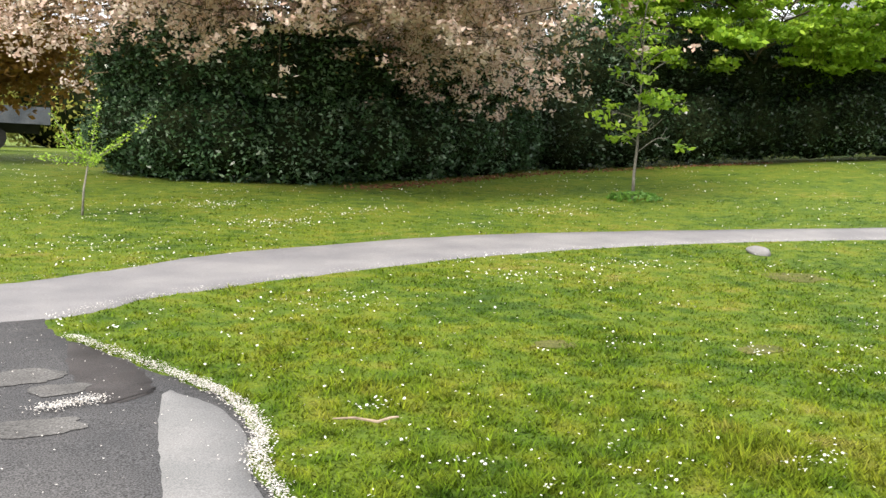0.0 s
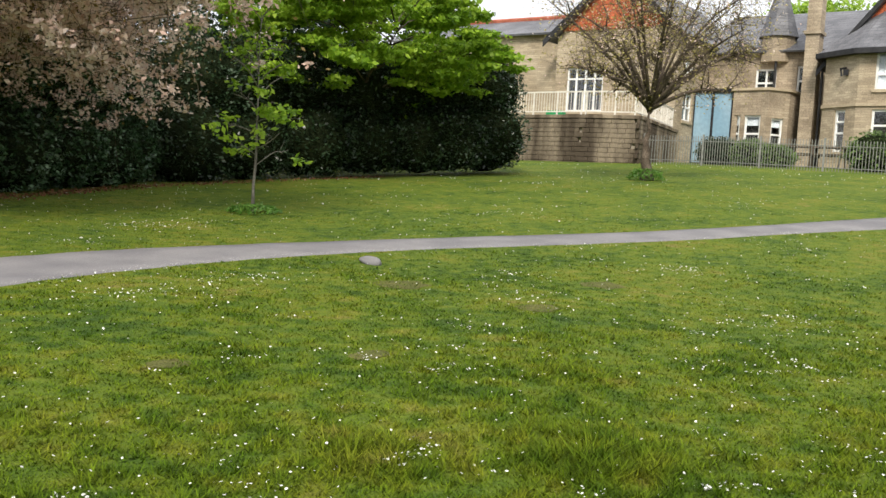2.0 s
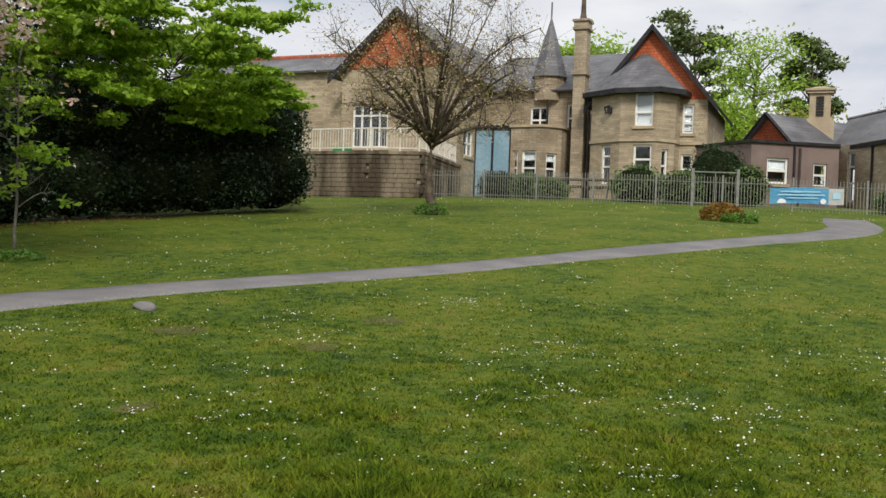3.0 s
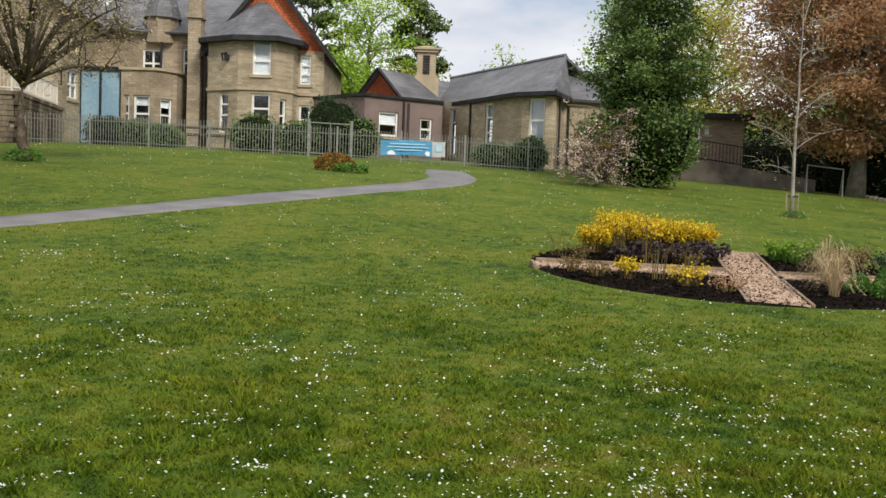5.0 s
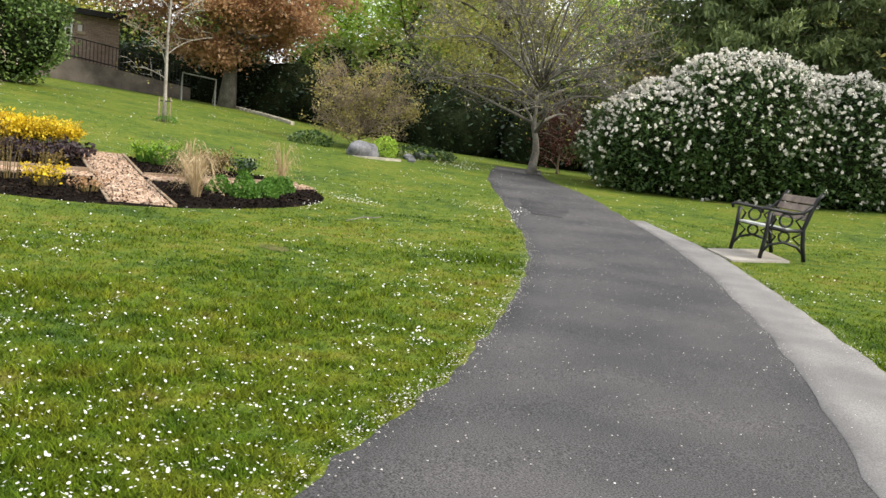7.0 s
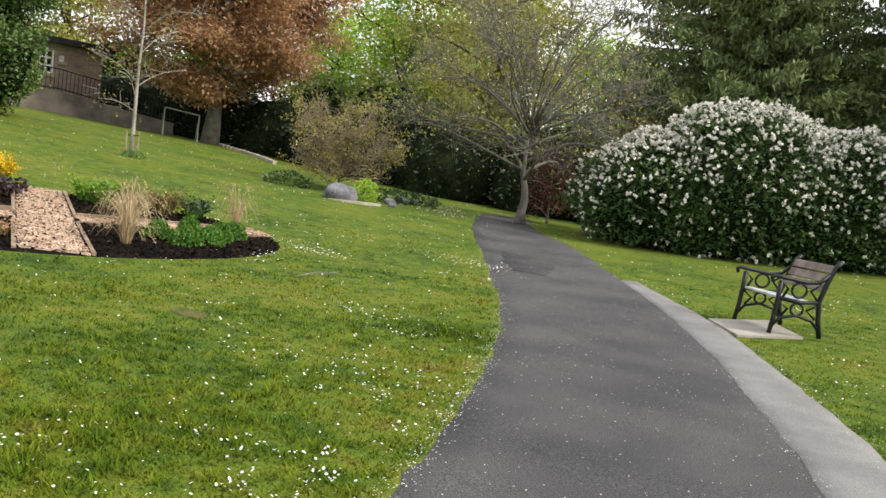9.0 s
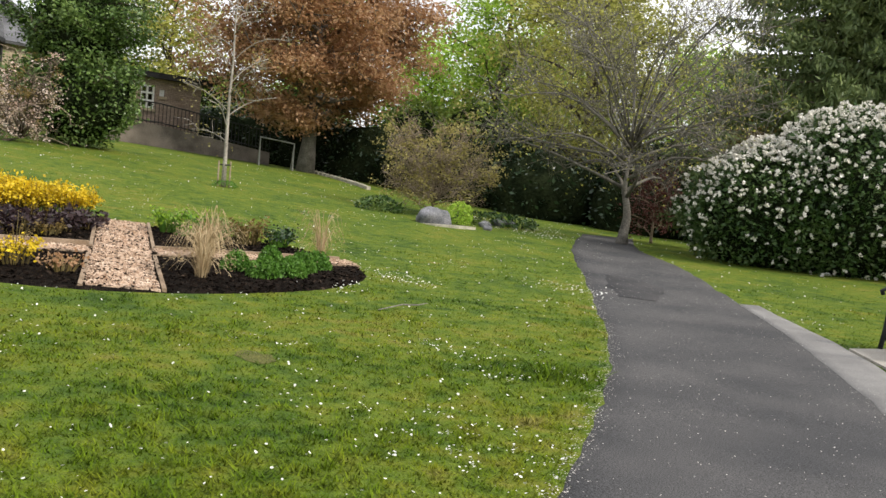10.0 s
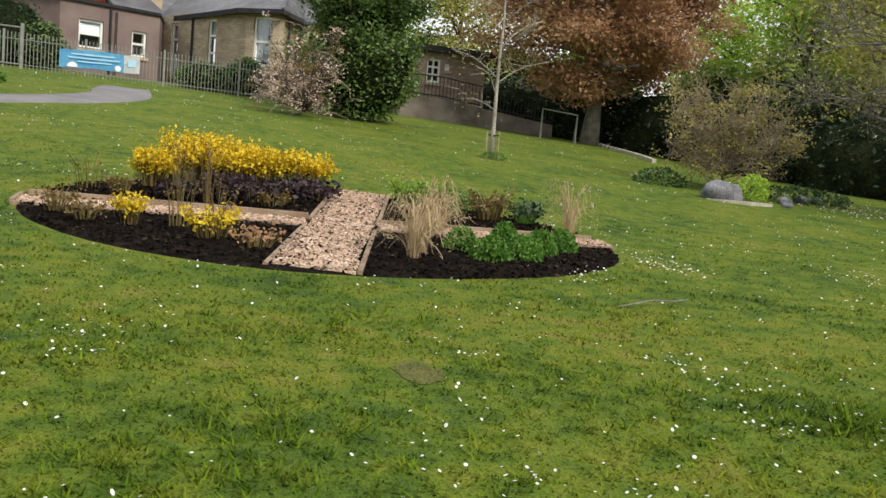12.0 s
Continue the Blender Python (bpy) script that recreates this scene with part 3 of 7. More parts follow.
def tree(name, x, y, label, height=10.0, spread=4.0, clear=2.0, girth=0.25, bark=None, leaf=None, count=8000, size=0.14, clump=0.5,
         limbs=16, subs=7, twigs=0, seed=1, profile=1.0, category="tree", second=None, second_count=0, lean=(0, 0), droop=0.0, top=0.92, base_drop=0.0, second_size=None, second_clump=None, limb=0.42, flat_clump=0.6, shoots=0, lowest=-9.0):
    """Trunk, limbs reaching to an egg-shaped crown, side branches, twigs, and leaves in clumps about them."""
    rng = np.random.RandomState(seed)
    z0 = gz(x, y) - 0.05
    e = thing(name, x, y, z0, label, category)
    bm = bmesh.new()
    base = np.array((x, y, z0))
    tip = base + np.array((lean[0], lean[1], height * top))
    n = 7
    trunk = [base + (tip - base) * i / n + np.append(rng.normal(0, (0.012 if girth > 0.1 else 0.003) * height, 2) * (0 < i), 0) for i in range(n + 1)]
    tube(bm, trunk, [girth * (1.25 if i == 0 else 1) * (1 - 0.88 * i / n) for i in range(n + 1)], 8)
    crown_mid = clear + (height - clear) * 0.42
    anchors = []
    for i in range(limbs):
        t = clear * 0.75 / height + (0.9 - clear * 0.75 / height) * (i + rng.uniform(0, 0.7)) / limbs
        az = i * 2.39996 + rng.uniform(-0.4, 0.4)
        k = min(n - 1, int(t * n / top)) if t < top else n - 1
        start = trunk[k] + (trunk[k + 1] - trunk[k]) * min(1, (t / top * n - k))
        zc = t * height + (height - clear) * rng.uniform(0.02, 0.2)
        h = (zc - crown_mid) / ((height - crown_mid) if zc > crown_mid else (crown_mid - clear + 0.6))
        r = spread * max(0.12, 1 - abs(h) ** 2.2 * profile) * rng.uniform(0.72, 1.05)
        end = np.array((x + lean[0] * t + math.cos(az) * r, y + lean[1] * t + math.sin(az) * r, z0 + zc - droop * r - base_drop * rng.uniform(0, 1)))
        side = rng.normal(0, 0.06 * spread, 3)
        line = [start + (end - start) * s + side * math.sin(3.14 * s) + np.array((0, 0, 0.10 * r * math.sin(3.14 * s))) for s in np.linspace(0, 1, 6)]
        g = girth * limb * (1 - 0.6 * t)
        tube(bm, line, [max(0.012, g * (1 - 0.85 * s)) for s in np.linspace(0, 1, 6)], 5)
        anchors += line[3:]
        for j in range(subs):
            s = rng.uniform(0.3, 1.0)
            p0 = start + (end - start) * s + side * math.sin(3.14 * s) + np.array((0, 0, 0.10 * r * math.sin(3.14 * s)))
            d = rng.normal(0, 1, 3) + (end - start) / max(0.1, np.linalg.norm(end - start)) * 0.7
            d[2] = d[2] * 0.55 + 0.15 - droop
            d *= spread * rng.uniform(0.14, 0.3) / np.linalg.norm(d)
            p1 = p0 + d + np.array((0, 0, 0.05 * spread))
            tube(bm, [p0, (p0 + p1) / 2 + rng.normal(0, 0.03 * spread, 3), p1], [max(0.008, g * 0.3), max(0.006, g * 0.2), 0.004], 4)
            anchors += [p1, (p0 + p1) / 2]
            for q in range(twigs):
                f = rng.uniform(0.3, 1)
                a0 = p0 + (p1 - p0) * f
                a1 = a0 + rng.normal(0, 0.11 * spread, 3) + np.array((0, 0, 0.04 * spread - 0.12 * droop * spread))
                tube(bm, [a0, a1], [0.008, 0.003], 3)
                anchors.append(a1)
    part("trunk", bm, bark or M_BARK, e, smooth=True)
    anchors = np.array(anchors)
    tips = []
    if shoots:
        bm = bmesh.new()
        for p in anchors[rng.randint(0, len(anchors), shoots)]:
            out = np.append(rng.normal(0, 0.35, 2), 0)
            fall = np.array((0, 0, -rng.uniform(0.2, 0.85)))
            bow = [p, p + out * 0.6 + fall * 0.12, p + out * 1.1 + fall * 0.5, p + out * 1.2 + fall, p + out * rng.uniform(1.3, 1.9) + fall * rng.uniform(0.8, 1.05)]
            if min(q[2] for q in bow) < lowest:
                continue
            tube(bm, bow, [0.014, 0.012, 0.009, 0.007, 0.004], 4)
            tips += bow[2:]
        tagged(part("hanging_twig", bm, M_TWIG, e), kind="stuff")
    for nm, mt, c, sz, cl in (("foliage", leaf, count, size, clump), ("blossom", second, second_count, second_size or size * 0.8, second_clump or clump)):
        if mt is not None and c:
            pts = anchors[rng.randint(0, len(anchors), c)]
            if cl < 0.2:
                knots = anchors[rng.randint(0, len(anchors), c // 20)] + rng.normal(0, 0.17, (c // 20, 3))
                pts = knots[rng.randint(0, len(knots), c)]
            if tips and nm == "blossom":
                m = int(c * 0.22)
                pts[:m] = np.array(tips)[rng.randint(0, len(tips), m)]
            pts = pts + rng.normal(0, cl, (c, 3)) * (1, 1, flat_clump)
            pts = pts[pts[:, 2] > max(z0 + 0.1, lowest)]
            raw(nm, leaves(pts, sz, rng), 4, mt, e, kind="stuff")
    return e


def lumps(bm, blobs, scale, rng):
    for bx, by, bz, rx, ry, rz in blobs:
        r = bmesh.ops.create_icosphere(bm, subdivisions=3, radius=1.0)
        for v in r["verts"]:
            f = scale * (1 + 0.16 * noise.noise(v.co * 2.3 + Vector((bx, by, bz))))
            v.co = Vector((bx + v.co.x * rx * f, by + v.co.y * ry * f, bz + v.co.z * rz * f))


def bush(name, blobs, label, leaf, count, size, seed=1, category="shrub", flower=None, flowers=0, flower_size=0.16, core=True, flat=0.3, depth=0.22, core_mat=None, aspect=0.5, flower_up=0.35):
    """A dense shrub: leaves in a deep, lumpy shell over an added solid core, near-black to paint in the inner shade;
    flower heads at the outside.
    """
    rng = np.random.RandomState(seed)
    x, y = blobs[0][0], blobs[0][1]
    e = thing(name, x, y, gz(x, y), label, category)
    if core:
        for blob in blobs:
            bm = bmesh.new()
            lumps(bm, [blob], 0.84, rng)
            part("shade_core", bm, core_mat or M_CORE, e, smooth=True)
    area = np.array([b[3] * b[5] + b[4] * b[5] + b[3] * b[4] for b in blobs])

    def shell(n, inner, outer, up=0.0):
        which = rng.choice(len(blobs), n, p=area / area.sum())
        b = np.array(blobs)[which]
        d = rng.normal(size=(n, 3))
        d[:, 2] += up
        d /= np.linalg.norm(d, axis=1, keepdims=True)
        lump = np.array([noise.noise(Vector(v) * 2.3 + Vector(c)) * 0.16 + noise.noise(Vector(v) * 7 + Vector(c)) * 0.07 for v, c in zip(d.tolist(), b[:, :3].tolist())])
        p = b[:, :3] + d * b[:, 3:] * (rng.uniform(inner, outer, n) + lump)[:, None]
        keep = p[:, 2] > plan_z(p[:, 0], p[:, 1]) + 0.03
        for bb in blobs:
            q = (p - np.array(bb[:3])) / np.array(bb[3:])
            keep &= (q * q).sum(1) > 0.62
        return p[keep]

    raw("foliage", leaves(shell(count, 1 - depth, 1.04), size, rng, aspect, flat), 4, leaf, e, kind="stuff")
    if flower is not None and flowers:
        c = shell(flowers, 0.98, 1.06, flower_up)
        pts = (c[:, None, :] + rng.normal(0, flower_size * 0.24, (len(c), 10, 3))).reshape(-1, 3)
        raw("blossom", leaves(pts, flower_size * 0.75, rng, 0.9, 0.2), 4, flower, e, "clusters of white flowers", "stuff")
    return e

# ---- the ground: one sheet to the horizon ----
def axis(fine0, fine1, step):
    inner = np.arange(fine0, fine1 + 0.01, step)
    return np.concatenate([[-900, -400, -200, -100, -70, -55][: 6 if fine0 > -40 else 5], inner, [80, 100, 150, 250, 450, 900]])


gx, gy = axis(-14, 70, 0.8), axis(-48, 56, 0.8)
GX, GY = np.meshgrid(gx, gy, indexing="ij")
GZ = ground_z(GX, GY)
nx, ny = GX.shape
idx = np.arange(nx * ny).reshape(nx, ny)
g_faces = np.stack([idx[:-1, :-1], idx[1:, :-1], idx[1:, 1:], idx[:-1, 1:]], -1).reshape(-1, 4)
me = bpy.data.meshes.new("ground")
me.from_pydata(np.stack([GX, GY, GZ], -1).reshape(-1, 3).tolist(), [], g_faces.tolist())
me.polygons.foreach_set("use_smooth", [True] * len(me.polygons))
me.materials.append(M_SOIL)
tagged(new("ground", me), "sloping mown park lawn of green grass", "lawn", kind="structure")


def spline(pts, n):
    """n points on a smooth line through a few plan points."""
    pts = np.array(pts, float)
    p = np.vstack([2 * pts[0] - pts[1], pts, 2 * pts[-1] - pts[-2]])
    out = []
    for t in np.linspace(0, len(pts) - 1.0001, n):
        i, f = int(t), t - int(t)
        a, b, c, d = p[i], p[i + 1], p[i + 2], p[i + 3]
        out.append(0.5 * (2 * b + (c - a) * f + (2 * a - 5 * b + 4 * c - d) * f * f + (3 * b - a - 3 * c + d) * f**3))
    return np.array(out)


def ribbon(name, left, right, n, material, label, category, lift=0.012, across=6, wobble=0.03, seed=3):
    """A surface laid on the ground between two lines, with ragged edges and a thickness."""
    rng = np.random.RandomState(seed)
    a, b = spline(left, n), spline(right, n)
    a += rng.normal(0, wobble, a.shape)
    b += rng.normal(0, wobble, b.shape)
    bm = bmesh.new()
    rows = []
    for i in range(n):
        row = []
        tight = 0.03 / max(0.2, math.dist(a[i], b[i]))
        for k in range(across + 1):
            f = 0 if k == 0 else 1 if k == across else tight + (1 - 2 * tight) * (k - 1) / (across - 2)
            p = a[i] + (b[i] - a[i]) * f
            row.append(bm.verts.new((p[0], p[1], scaled_z(*p) + (lift if 0 < k < across else -0.02))))
        rows.append(row)
    for u, v in zip(rows, rows[1:]):
        for k in range(across):
            bm.faces.new((u[k], u[k + 1], v[k + 1], v[k]))
    ob = part(name, bm, material, smooth=True)
    tagged(ob, label, category, kind="structure")
    return np.vstack([a, b[::-1]])


ROAD_L = scale_out([(1.0, 7.62), (1.06, 6.9), (1.5, 5.63), (1.64, 5.06), (1.61, 4.41), (1.43, 3.82), (1.45, 2.4), (2.05, 0.4), (3.0, -1.8), (4.09, -3.44), (4.86, -4.55), (6.09, -6.05), (7.61, -7.69), (9.4, -9.45), (12.1, -11.65), (16.0, -14.7), (19.9, -17.7), (24.0, -21.5)])
ROAD_R = scale_out([(-3.2, 7.62), (-3.1, 6.4), (-3.0, 5.6), (-2.9, 5.0), (-2.8, 4.2), (-2.7, 3.5), (-2.5, 2.0), (-2.1, 0.0), (-1.2, -2.0), (0.5, -4.0), (2.2, -5.7), (4.85, -8.13), (6.0, -9.33), (8.09, -11.5), (12.27, -14.89), (16.75, -18.35), (20.6, -20.68), (23.5, -23.2)])
STRIP_R = np.array([(-0.3, -3.1), (0.8, -4.45), (2.2, -6.1), (3.8, -7.97), (4.47, -8.69), (5.85, -10.15), (7.1, -11.4), (9.3, -13.4), (12.75, -15.95)])
STRIP_L = np.array([(0.4, -2.6), (1.4, -3.85), (2.56, -5.28), (3.9, -6.95), (5.05, -8.3), (6.4, -9.75), (7.6, -10.98), (10.1, -13.3), (12.95, -15.65)])
PATH_N = scale_out([(-5.0, 7.6), (-1.0, 7.45), (1.08, 7.62), (2.12, 8.25), (4.08, 8.87), (6.68, 9.41), (9.53, 9.3), (12.6, 8.4), (16.97, 6.25), (21.49, 3.9), (25.86, 1.12), (29.0, -1.2), (31.1, -1.95), (32.6, -1.9), (34.3, -1.6)])
PATH_F = scale_out([(-5.0, 8.9), (-1.0, 9.0), (0.82, 9.24), (1.92, 9.73), (3.59, 10.57), (6.87, 11.11), (10.19, 10.57), (14.05, 9.1), (18.48, 6.84), (23.5, 4.3), (27.4, 1.6), (29.5, 0.2), (31.4, -0.35), (32.6, -0.2), (34.3, -0.2)])
poly_path = ribbon("footpath", PATH_N, PATH_F, 120, M_PATH, "pale grey worn tarmac footpath curving across the lawn", "path", 0.014, 6, 0.015)
poly_road = ribbon("road", ROAD_L, ROAD_R, 160, M_ASPHALT, "dark grey patched asphalt park drive", "road", 0.010, 10, 0.018)
poly_strip = ribbon("pavement", STRIP_L, STRIP_R, 60, M_STRIP, "pale gravelly concrete strip beside the drive", "pavement", 0.020, 6, 0.010)
poly_patch = ribbon("pavement", scale_out([(1.3, 5.25), (1.12, 4.6), (0.97, 3.9), (0.75, 2.8), (0.75, 1.5)]), scale_out([(1.40, 5.35), (1.57, 4.9), (1.54, 4.3), (1.36, 3.7), (1.3, 1.9)]), 30, M_PATCH, "light grey tarmac patch at the drive's edge", "pavement", 0.016, 4, 0.004)
ribbon("pavement", scale_out([(1.0, 6.7), (0.9, 6.0), (0.95, 5.3), (1.1, 5.2)]), scale_out([(1.1, 6.75), (1.35, 5.95), (1.35, 5.5), (1.32, 5.35)]), 24, M_DAMP, "damp black asphalt hollow with cracked edges", "pavement", 0.0135, 4, 0.012)
for cx, cy, r, s in ((0.62, 5.95, 0.30, 1), (0.62, 4.95, 0.26, 2), (0.8, 5.6, 0.2, 3)):
    rng = np.random.RandomState(s)
    bm = bmesh.new()
    ring = [(cx + r * w * math.cos(q), cy + 0.75 * r * w * math.sin(q)) for q, w in ((q, 0.85 + 0.3 * noise.noise(Vector((math.cos(q) * 1.6, math.sin(q) * 1.6, s * 3.7))) + rng.uniform(-0.06, 0.06)) for q in np.linspace(0, 6.283, 45)[:-1])]
    bm.faces.new([bm.verts.new((px, py, scaled_z(px, py) + 0.0155)) for px, py in ring])
    tagged(part("pavement", bm, M_WORN), "pale worn patch in the cracked drive", "pavement", kind="structure")
ribbon("pavement", scale_out([(13.0, -12.9), (14.4, -13.9), (15.5, -14.9)]), scale_out([(12.6, -13.3), (13.9, -14.8), (15.2, -15.2)]), 16, M_MEND, "dark repaired patch in the drive", "pavement", 0.017, 4, 0.03)


def inside(poly, px, py):
    hit = np.zeros(len(px), bool)
    q = np.roll(poly, 1, 0)
    for (x1, y1), (x2, y2) in zip(poly, q):
        if y1 != y2:
            hit ^= ((y1 > py) != (y2 > py)) & (px < (x2 - x1) * (py - y1) / (y2 - y1) + x1)
    return hit


# ---- the planting bed with its crossed chip paths ----
BED = (15.5, -5.83, 3.15, 3.65)
bed_ring = [(BED[0] + BED[2] * math.cos(q) * (1 + 0.03 * math.sin(3 * q)), BED[1] + BED[3] * math.sin(q)) for q in np.linspace(0, 2 * math.pi, 49)[:-1]]
bed = thing("flower_bed", BED[0], BED[1], gz(BED[0], BED[1]), "round bed of dark bark mulch crossed by wood-chip paths", "flower bed")
bm = bmesh.new()
hub_v = bm.verts.new((BED[0], BED[1], gz(BED[0], BED[1]) + 0.035))
rings = []
for f, lift in ((0.35, 0.035), (0.7, 0.035), (0.97, 0.03), (1.0, -0.03)):
    rings.append([bm.verts.new((BED[0] + (px - BED[0]) * f, BED[1] + (py - BED[1]) * f, gz(BED[0] + (px - BED[0]) * f, BED[1] + (py - BED[1]) * f) + lift + (0.02 * noise.noise(Vector((px * 3, py * 3, f * 9))) if lift > 0 else 0))) for px, py in bed_ring])
nb = len(bed_ring)
for k in range(nb):
    bm.faces.new((hub_v, rings[0][k], rings[0][(k + 1) % nb]))
    for u, v in zip(rings, rings[1:]):
        bm.faces.new((u[k], v[k], v[(k + 1) % nb], u[(k + 1) % nb]))
part("soil", bm, M_MULCH, bed, "dark bark mulch", True)


def bed_strip(name, a, b, half_w, lift, material, label=""):
    bm = bmesh.new()
    d = np.array(b) - np.array(a)
    nrm = np.array((-d[1], d[0])) / np.linalg.norm(d) * half_w
    rows = []
    for s in np.linspace(0, 1, 14):
        p = np.array(a) + d * s
        l, r = p + nrm, p - nrm
        rows.append([bm.verts.new((l[0], l[1], gz(*l) - 0.05)), bm.verts.new((l[0], l[1], gz(*l) + lift)), bm.verts.new((p[0], p[1], gz(*p) + lift + 0.01)), bm.verts.new((r[0], r[1], gz(*r) + lift)), bm.verts.new((r[0], r[1], gz(*r) - 0.05))])
    for u, v in zip(rows, rows[1:]):
        for k in range(4):
            bm.faces.new((u[k], u[k + 1], v[k + 1], v[k]))
    bm.faces.new(rows[0])
    bm.faces.new(rows[-1][::-1])
    return part(name, bm, material, bed, label)


def board(a, b, lift, half_w=0.025):
    d = np.array(b) - np.array(a)
    nrm = np.array((-d[1], d[0])) / np.linalg.norm(d) * half_w
    bm = bmesh.new()
    cs = []
    for p in (a, b):
        for s in (1, -1):
            q = np.array(p) + nrm * s
            cs.append([bm.verts.new((q[0], q[1], gz(*q) - 0.08)), bm.verts.new((q[0], q[1], gz(*q) + lift))])
    (al, ah), (bl, bh), (cl, ch), (dl, dh) = cs
    for f in ((al, bl, bh, ah), (cl, ch, dh, dl), (ah, bh, dh, ch), (al, cl, dl, bl), (al, ah, ch, cl), (bl, dl, dh, bh)):
        bm.faces.new(f)
    part("edging_board", bm, M_BOARD, bed)


MAIN_A, MAIN_B = (12.5, -5.30), (18.6, -6.65)
CROSS_A, CROSS_B = (15.25, -2.25), (15.35, -9.43)
bed_strip("chip_path", MAIN_A, MAIN_B, 0.40, 0.035, M_CHIPBED, "pinkish wood-chip path")
bed_strip("chip_path", CROSS_A, (15.28, -5.48), 0.22, 0.045, M_CHIPBED)
bed_strip("chip_path", (15.32, -6.38), CROSS_B, 0.22, 0.045, M_CHIPBED)
board((12.52, -4.88), (15.0, -5.43), 0.05), board((15.5, -5.55), (18.66, -6.23), 0.07), board((12.42, -5.73), (15.05, -6.29), 0.05), board((15.56, -6.41), (18.54, -7.07), 0.06)
board((15.52, -2.33), (15.55, -5.53), 0.115), board((15.0, -2.25), (15.03, -5.41), 0.05), board((15.58, -6.43), (15.62, -9.33), 0.095), board((15.08, -6.33), (15.1, -9.43), 0.05)
board((15.0, -2.26), (15.53, -2.26), 0.08)
rng = np.random.RandomState(21)


def scatter_strip(a, b, half_w, n, lift, size):
    a, b = np.array(a), np.array(b)
    d = b - a
    nrm = np.array((-d[1], d[0])) / np.linalg.norm(d)
    p = a + d * rng.uniform(0, 1, (n, 1)) + nrm * rng.uniform(-half_w, half_w, (n, 1))
    return np.column_stack([p, plan_z(p[:, 0], p[:, 1]) + lift + rng.uniform(0, 0.02, n)])


chips = np.vstack([scatter_strip(MAIN_A, MAIN_B, 0.37, 17000, 0.04, 0), scatter_strip(CROSS_A, (15.28, -5.48), 0.2, 3600, 0.05, 0), scatter_strip((15.32, -6.38), CROSS_B, 0.2, 3600, 0.05, 0)])
raw("chip_surface", leaves(chips, 0.033, rng, 0.5, 0.8), 4, M_CHIP, bed, "pale wood chips", "stuff")
q, r = rng.uniform(0, 6.283, 16000), np.sqrt(rng.uniform(0, 1, 16000)) * 0.98
p = np.column_stack([BED[0] + BED[2] * r * np.cos(q), BED[1] + BED[3] * r * np.sin(q)])
raw("bark_mulch", leaves(np.column_stack([p, plan_z(p[:, 0], p[:, 1]) + rng.uniform(0.02, 0.055, len(p))]), 0.06, rng, 0.5, 0.6), 4, M_BARKCHIP, bed, "dark bark pieces", "stuff")

# ---- the stone house on the rise ----
house = thing("house", 44, 12, gz(44, 12), "large sandstone Victorian house with slate roofs and red-tiled gables", "house")
BASE = 2.4
GW_P, GW_Q, GW_R = (41.0, 22.3), (41.0, 15.9), (46.0, 15.9)
bm = bmesh.new()
door_hole = (0.65, 2.65, 5.1, 7.25)
wall(bm, GW_P, GW_Q, BASE, 8.75, [door_hole])
side_holes = [(0.7, 1.9, 6.9, 7.65), (0.7, 1.9, 4.8, 6.1)]
wall(bm, (41.3, 15.9), GW_R, BASE, 8.75, side_holes)
wall(bm, (52, 22.3), (41.3, 22.3), BASE, 8.75)
wall(bm, (52, 15.9), (52, 22.3), BASE, 8.75)
part("wall", bm, M_STONE, house, "coursed buff sandstone")
bm = bmesh.new()
APEX_Y, APEX_Z = 19.1, 11.75
tri = [(22.3, 8.75), (15.9, 8.75), (APEX_Y, APEX_Z)]
a = [bm.verts.new((41.0, y, z)) for y, z in tri]
b = [bm.verts.new((41.3, y, z)) for y, z in tri]
bm.faces.new(a), bm.faces.new(b[::-1])
for i in range(3):
    bm.faces.new((a[i], b[i], b[(i + 1) % 3], a[(i + 1) % 3]))
part("gable", bm, M_STONE, house)
bm = bmesh.new()
tri = [(22.0, 9.08), (16.2, 9.08), (APEX_Y, APEX_Z - 0.02)]
a = [bm.verts.new((40.93, y, z)) for y, z in tri]
b = [bm.verts.new((41.0, y, z)) for y, z in tri]
bm.faces.new(a), bm.faces.new(b[::-1])
for i in range(3):
    bm.faces.new((a[i], b[i], b[(i + 1) % 3], a[(i + 1) % 3]))
part("tile_hanging", bm, M_RED, house, "red hung clay tiles")
bm = bmesh.new()
for ye, s in ((22.75, 1), (15.45, -1)):
    sheet(bm, [(40.5, APEX_Y, APEX_Z + 0.12), (40.5, ye, 8.65), (52, ye, 8.65), (52, APEX_Y, APEX_Z + 0.12)], 0.12)
part("roof", bm, M_SLATE, house, "grey slates")
bm = bmesh.new()
for ye in (22.85, 15.35):
    p0, p1 = Vector((40.42, APEX_Y, APEX_Z + 0.22)), Vector((40.42, ye, 8.6))
    vs = [bm.verts.new(v) for v in (p0, p1, p1 + Vector((0, 0, -0.32)), p0 + Vector((0, 0, -0.32)))]
    ws = [bm.verts.new(v.co + Vector((0.07, 0, 0))) for v in vs]
    bm.faces.new(vs), bm.faces.new(ws[::-1])
    for i in range(4):
        bm.faces.new((vs[i], ws[i], ws[(i + 1) % 4], vs[(i + 1) % 4]))
part("bargeboard", bm, M_BARGE, house, "black bargeboards")
window(house, GW_P, GW_Q, door_hole, (0.75,), (0.25, 0.5, 0.75), name="french_door")
for h in side_holes:
    window(house, (41.3, 15.9), GW_R, h, (0.5,), (0.5,))
bm = bmesh.new()
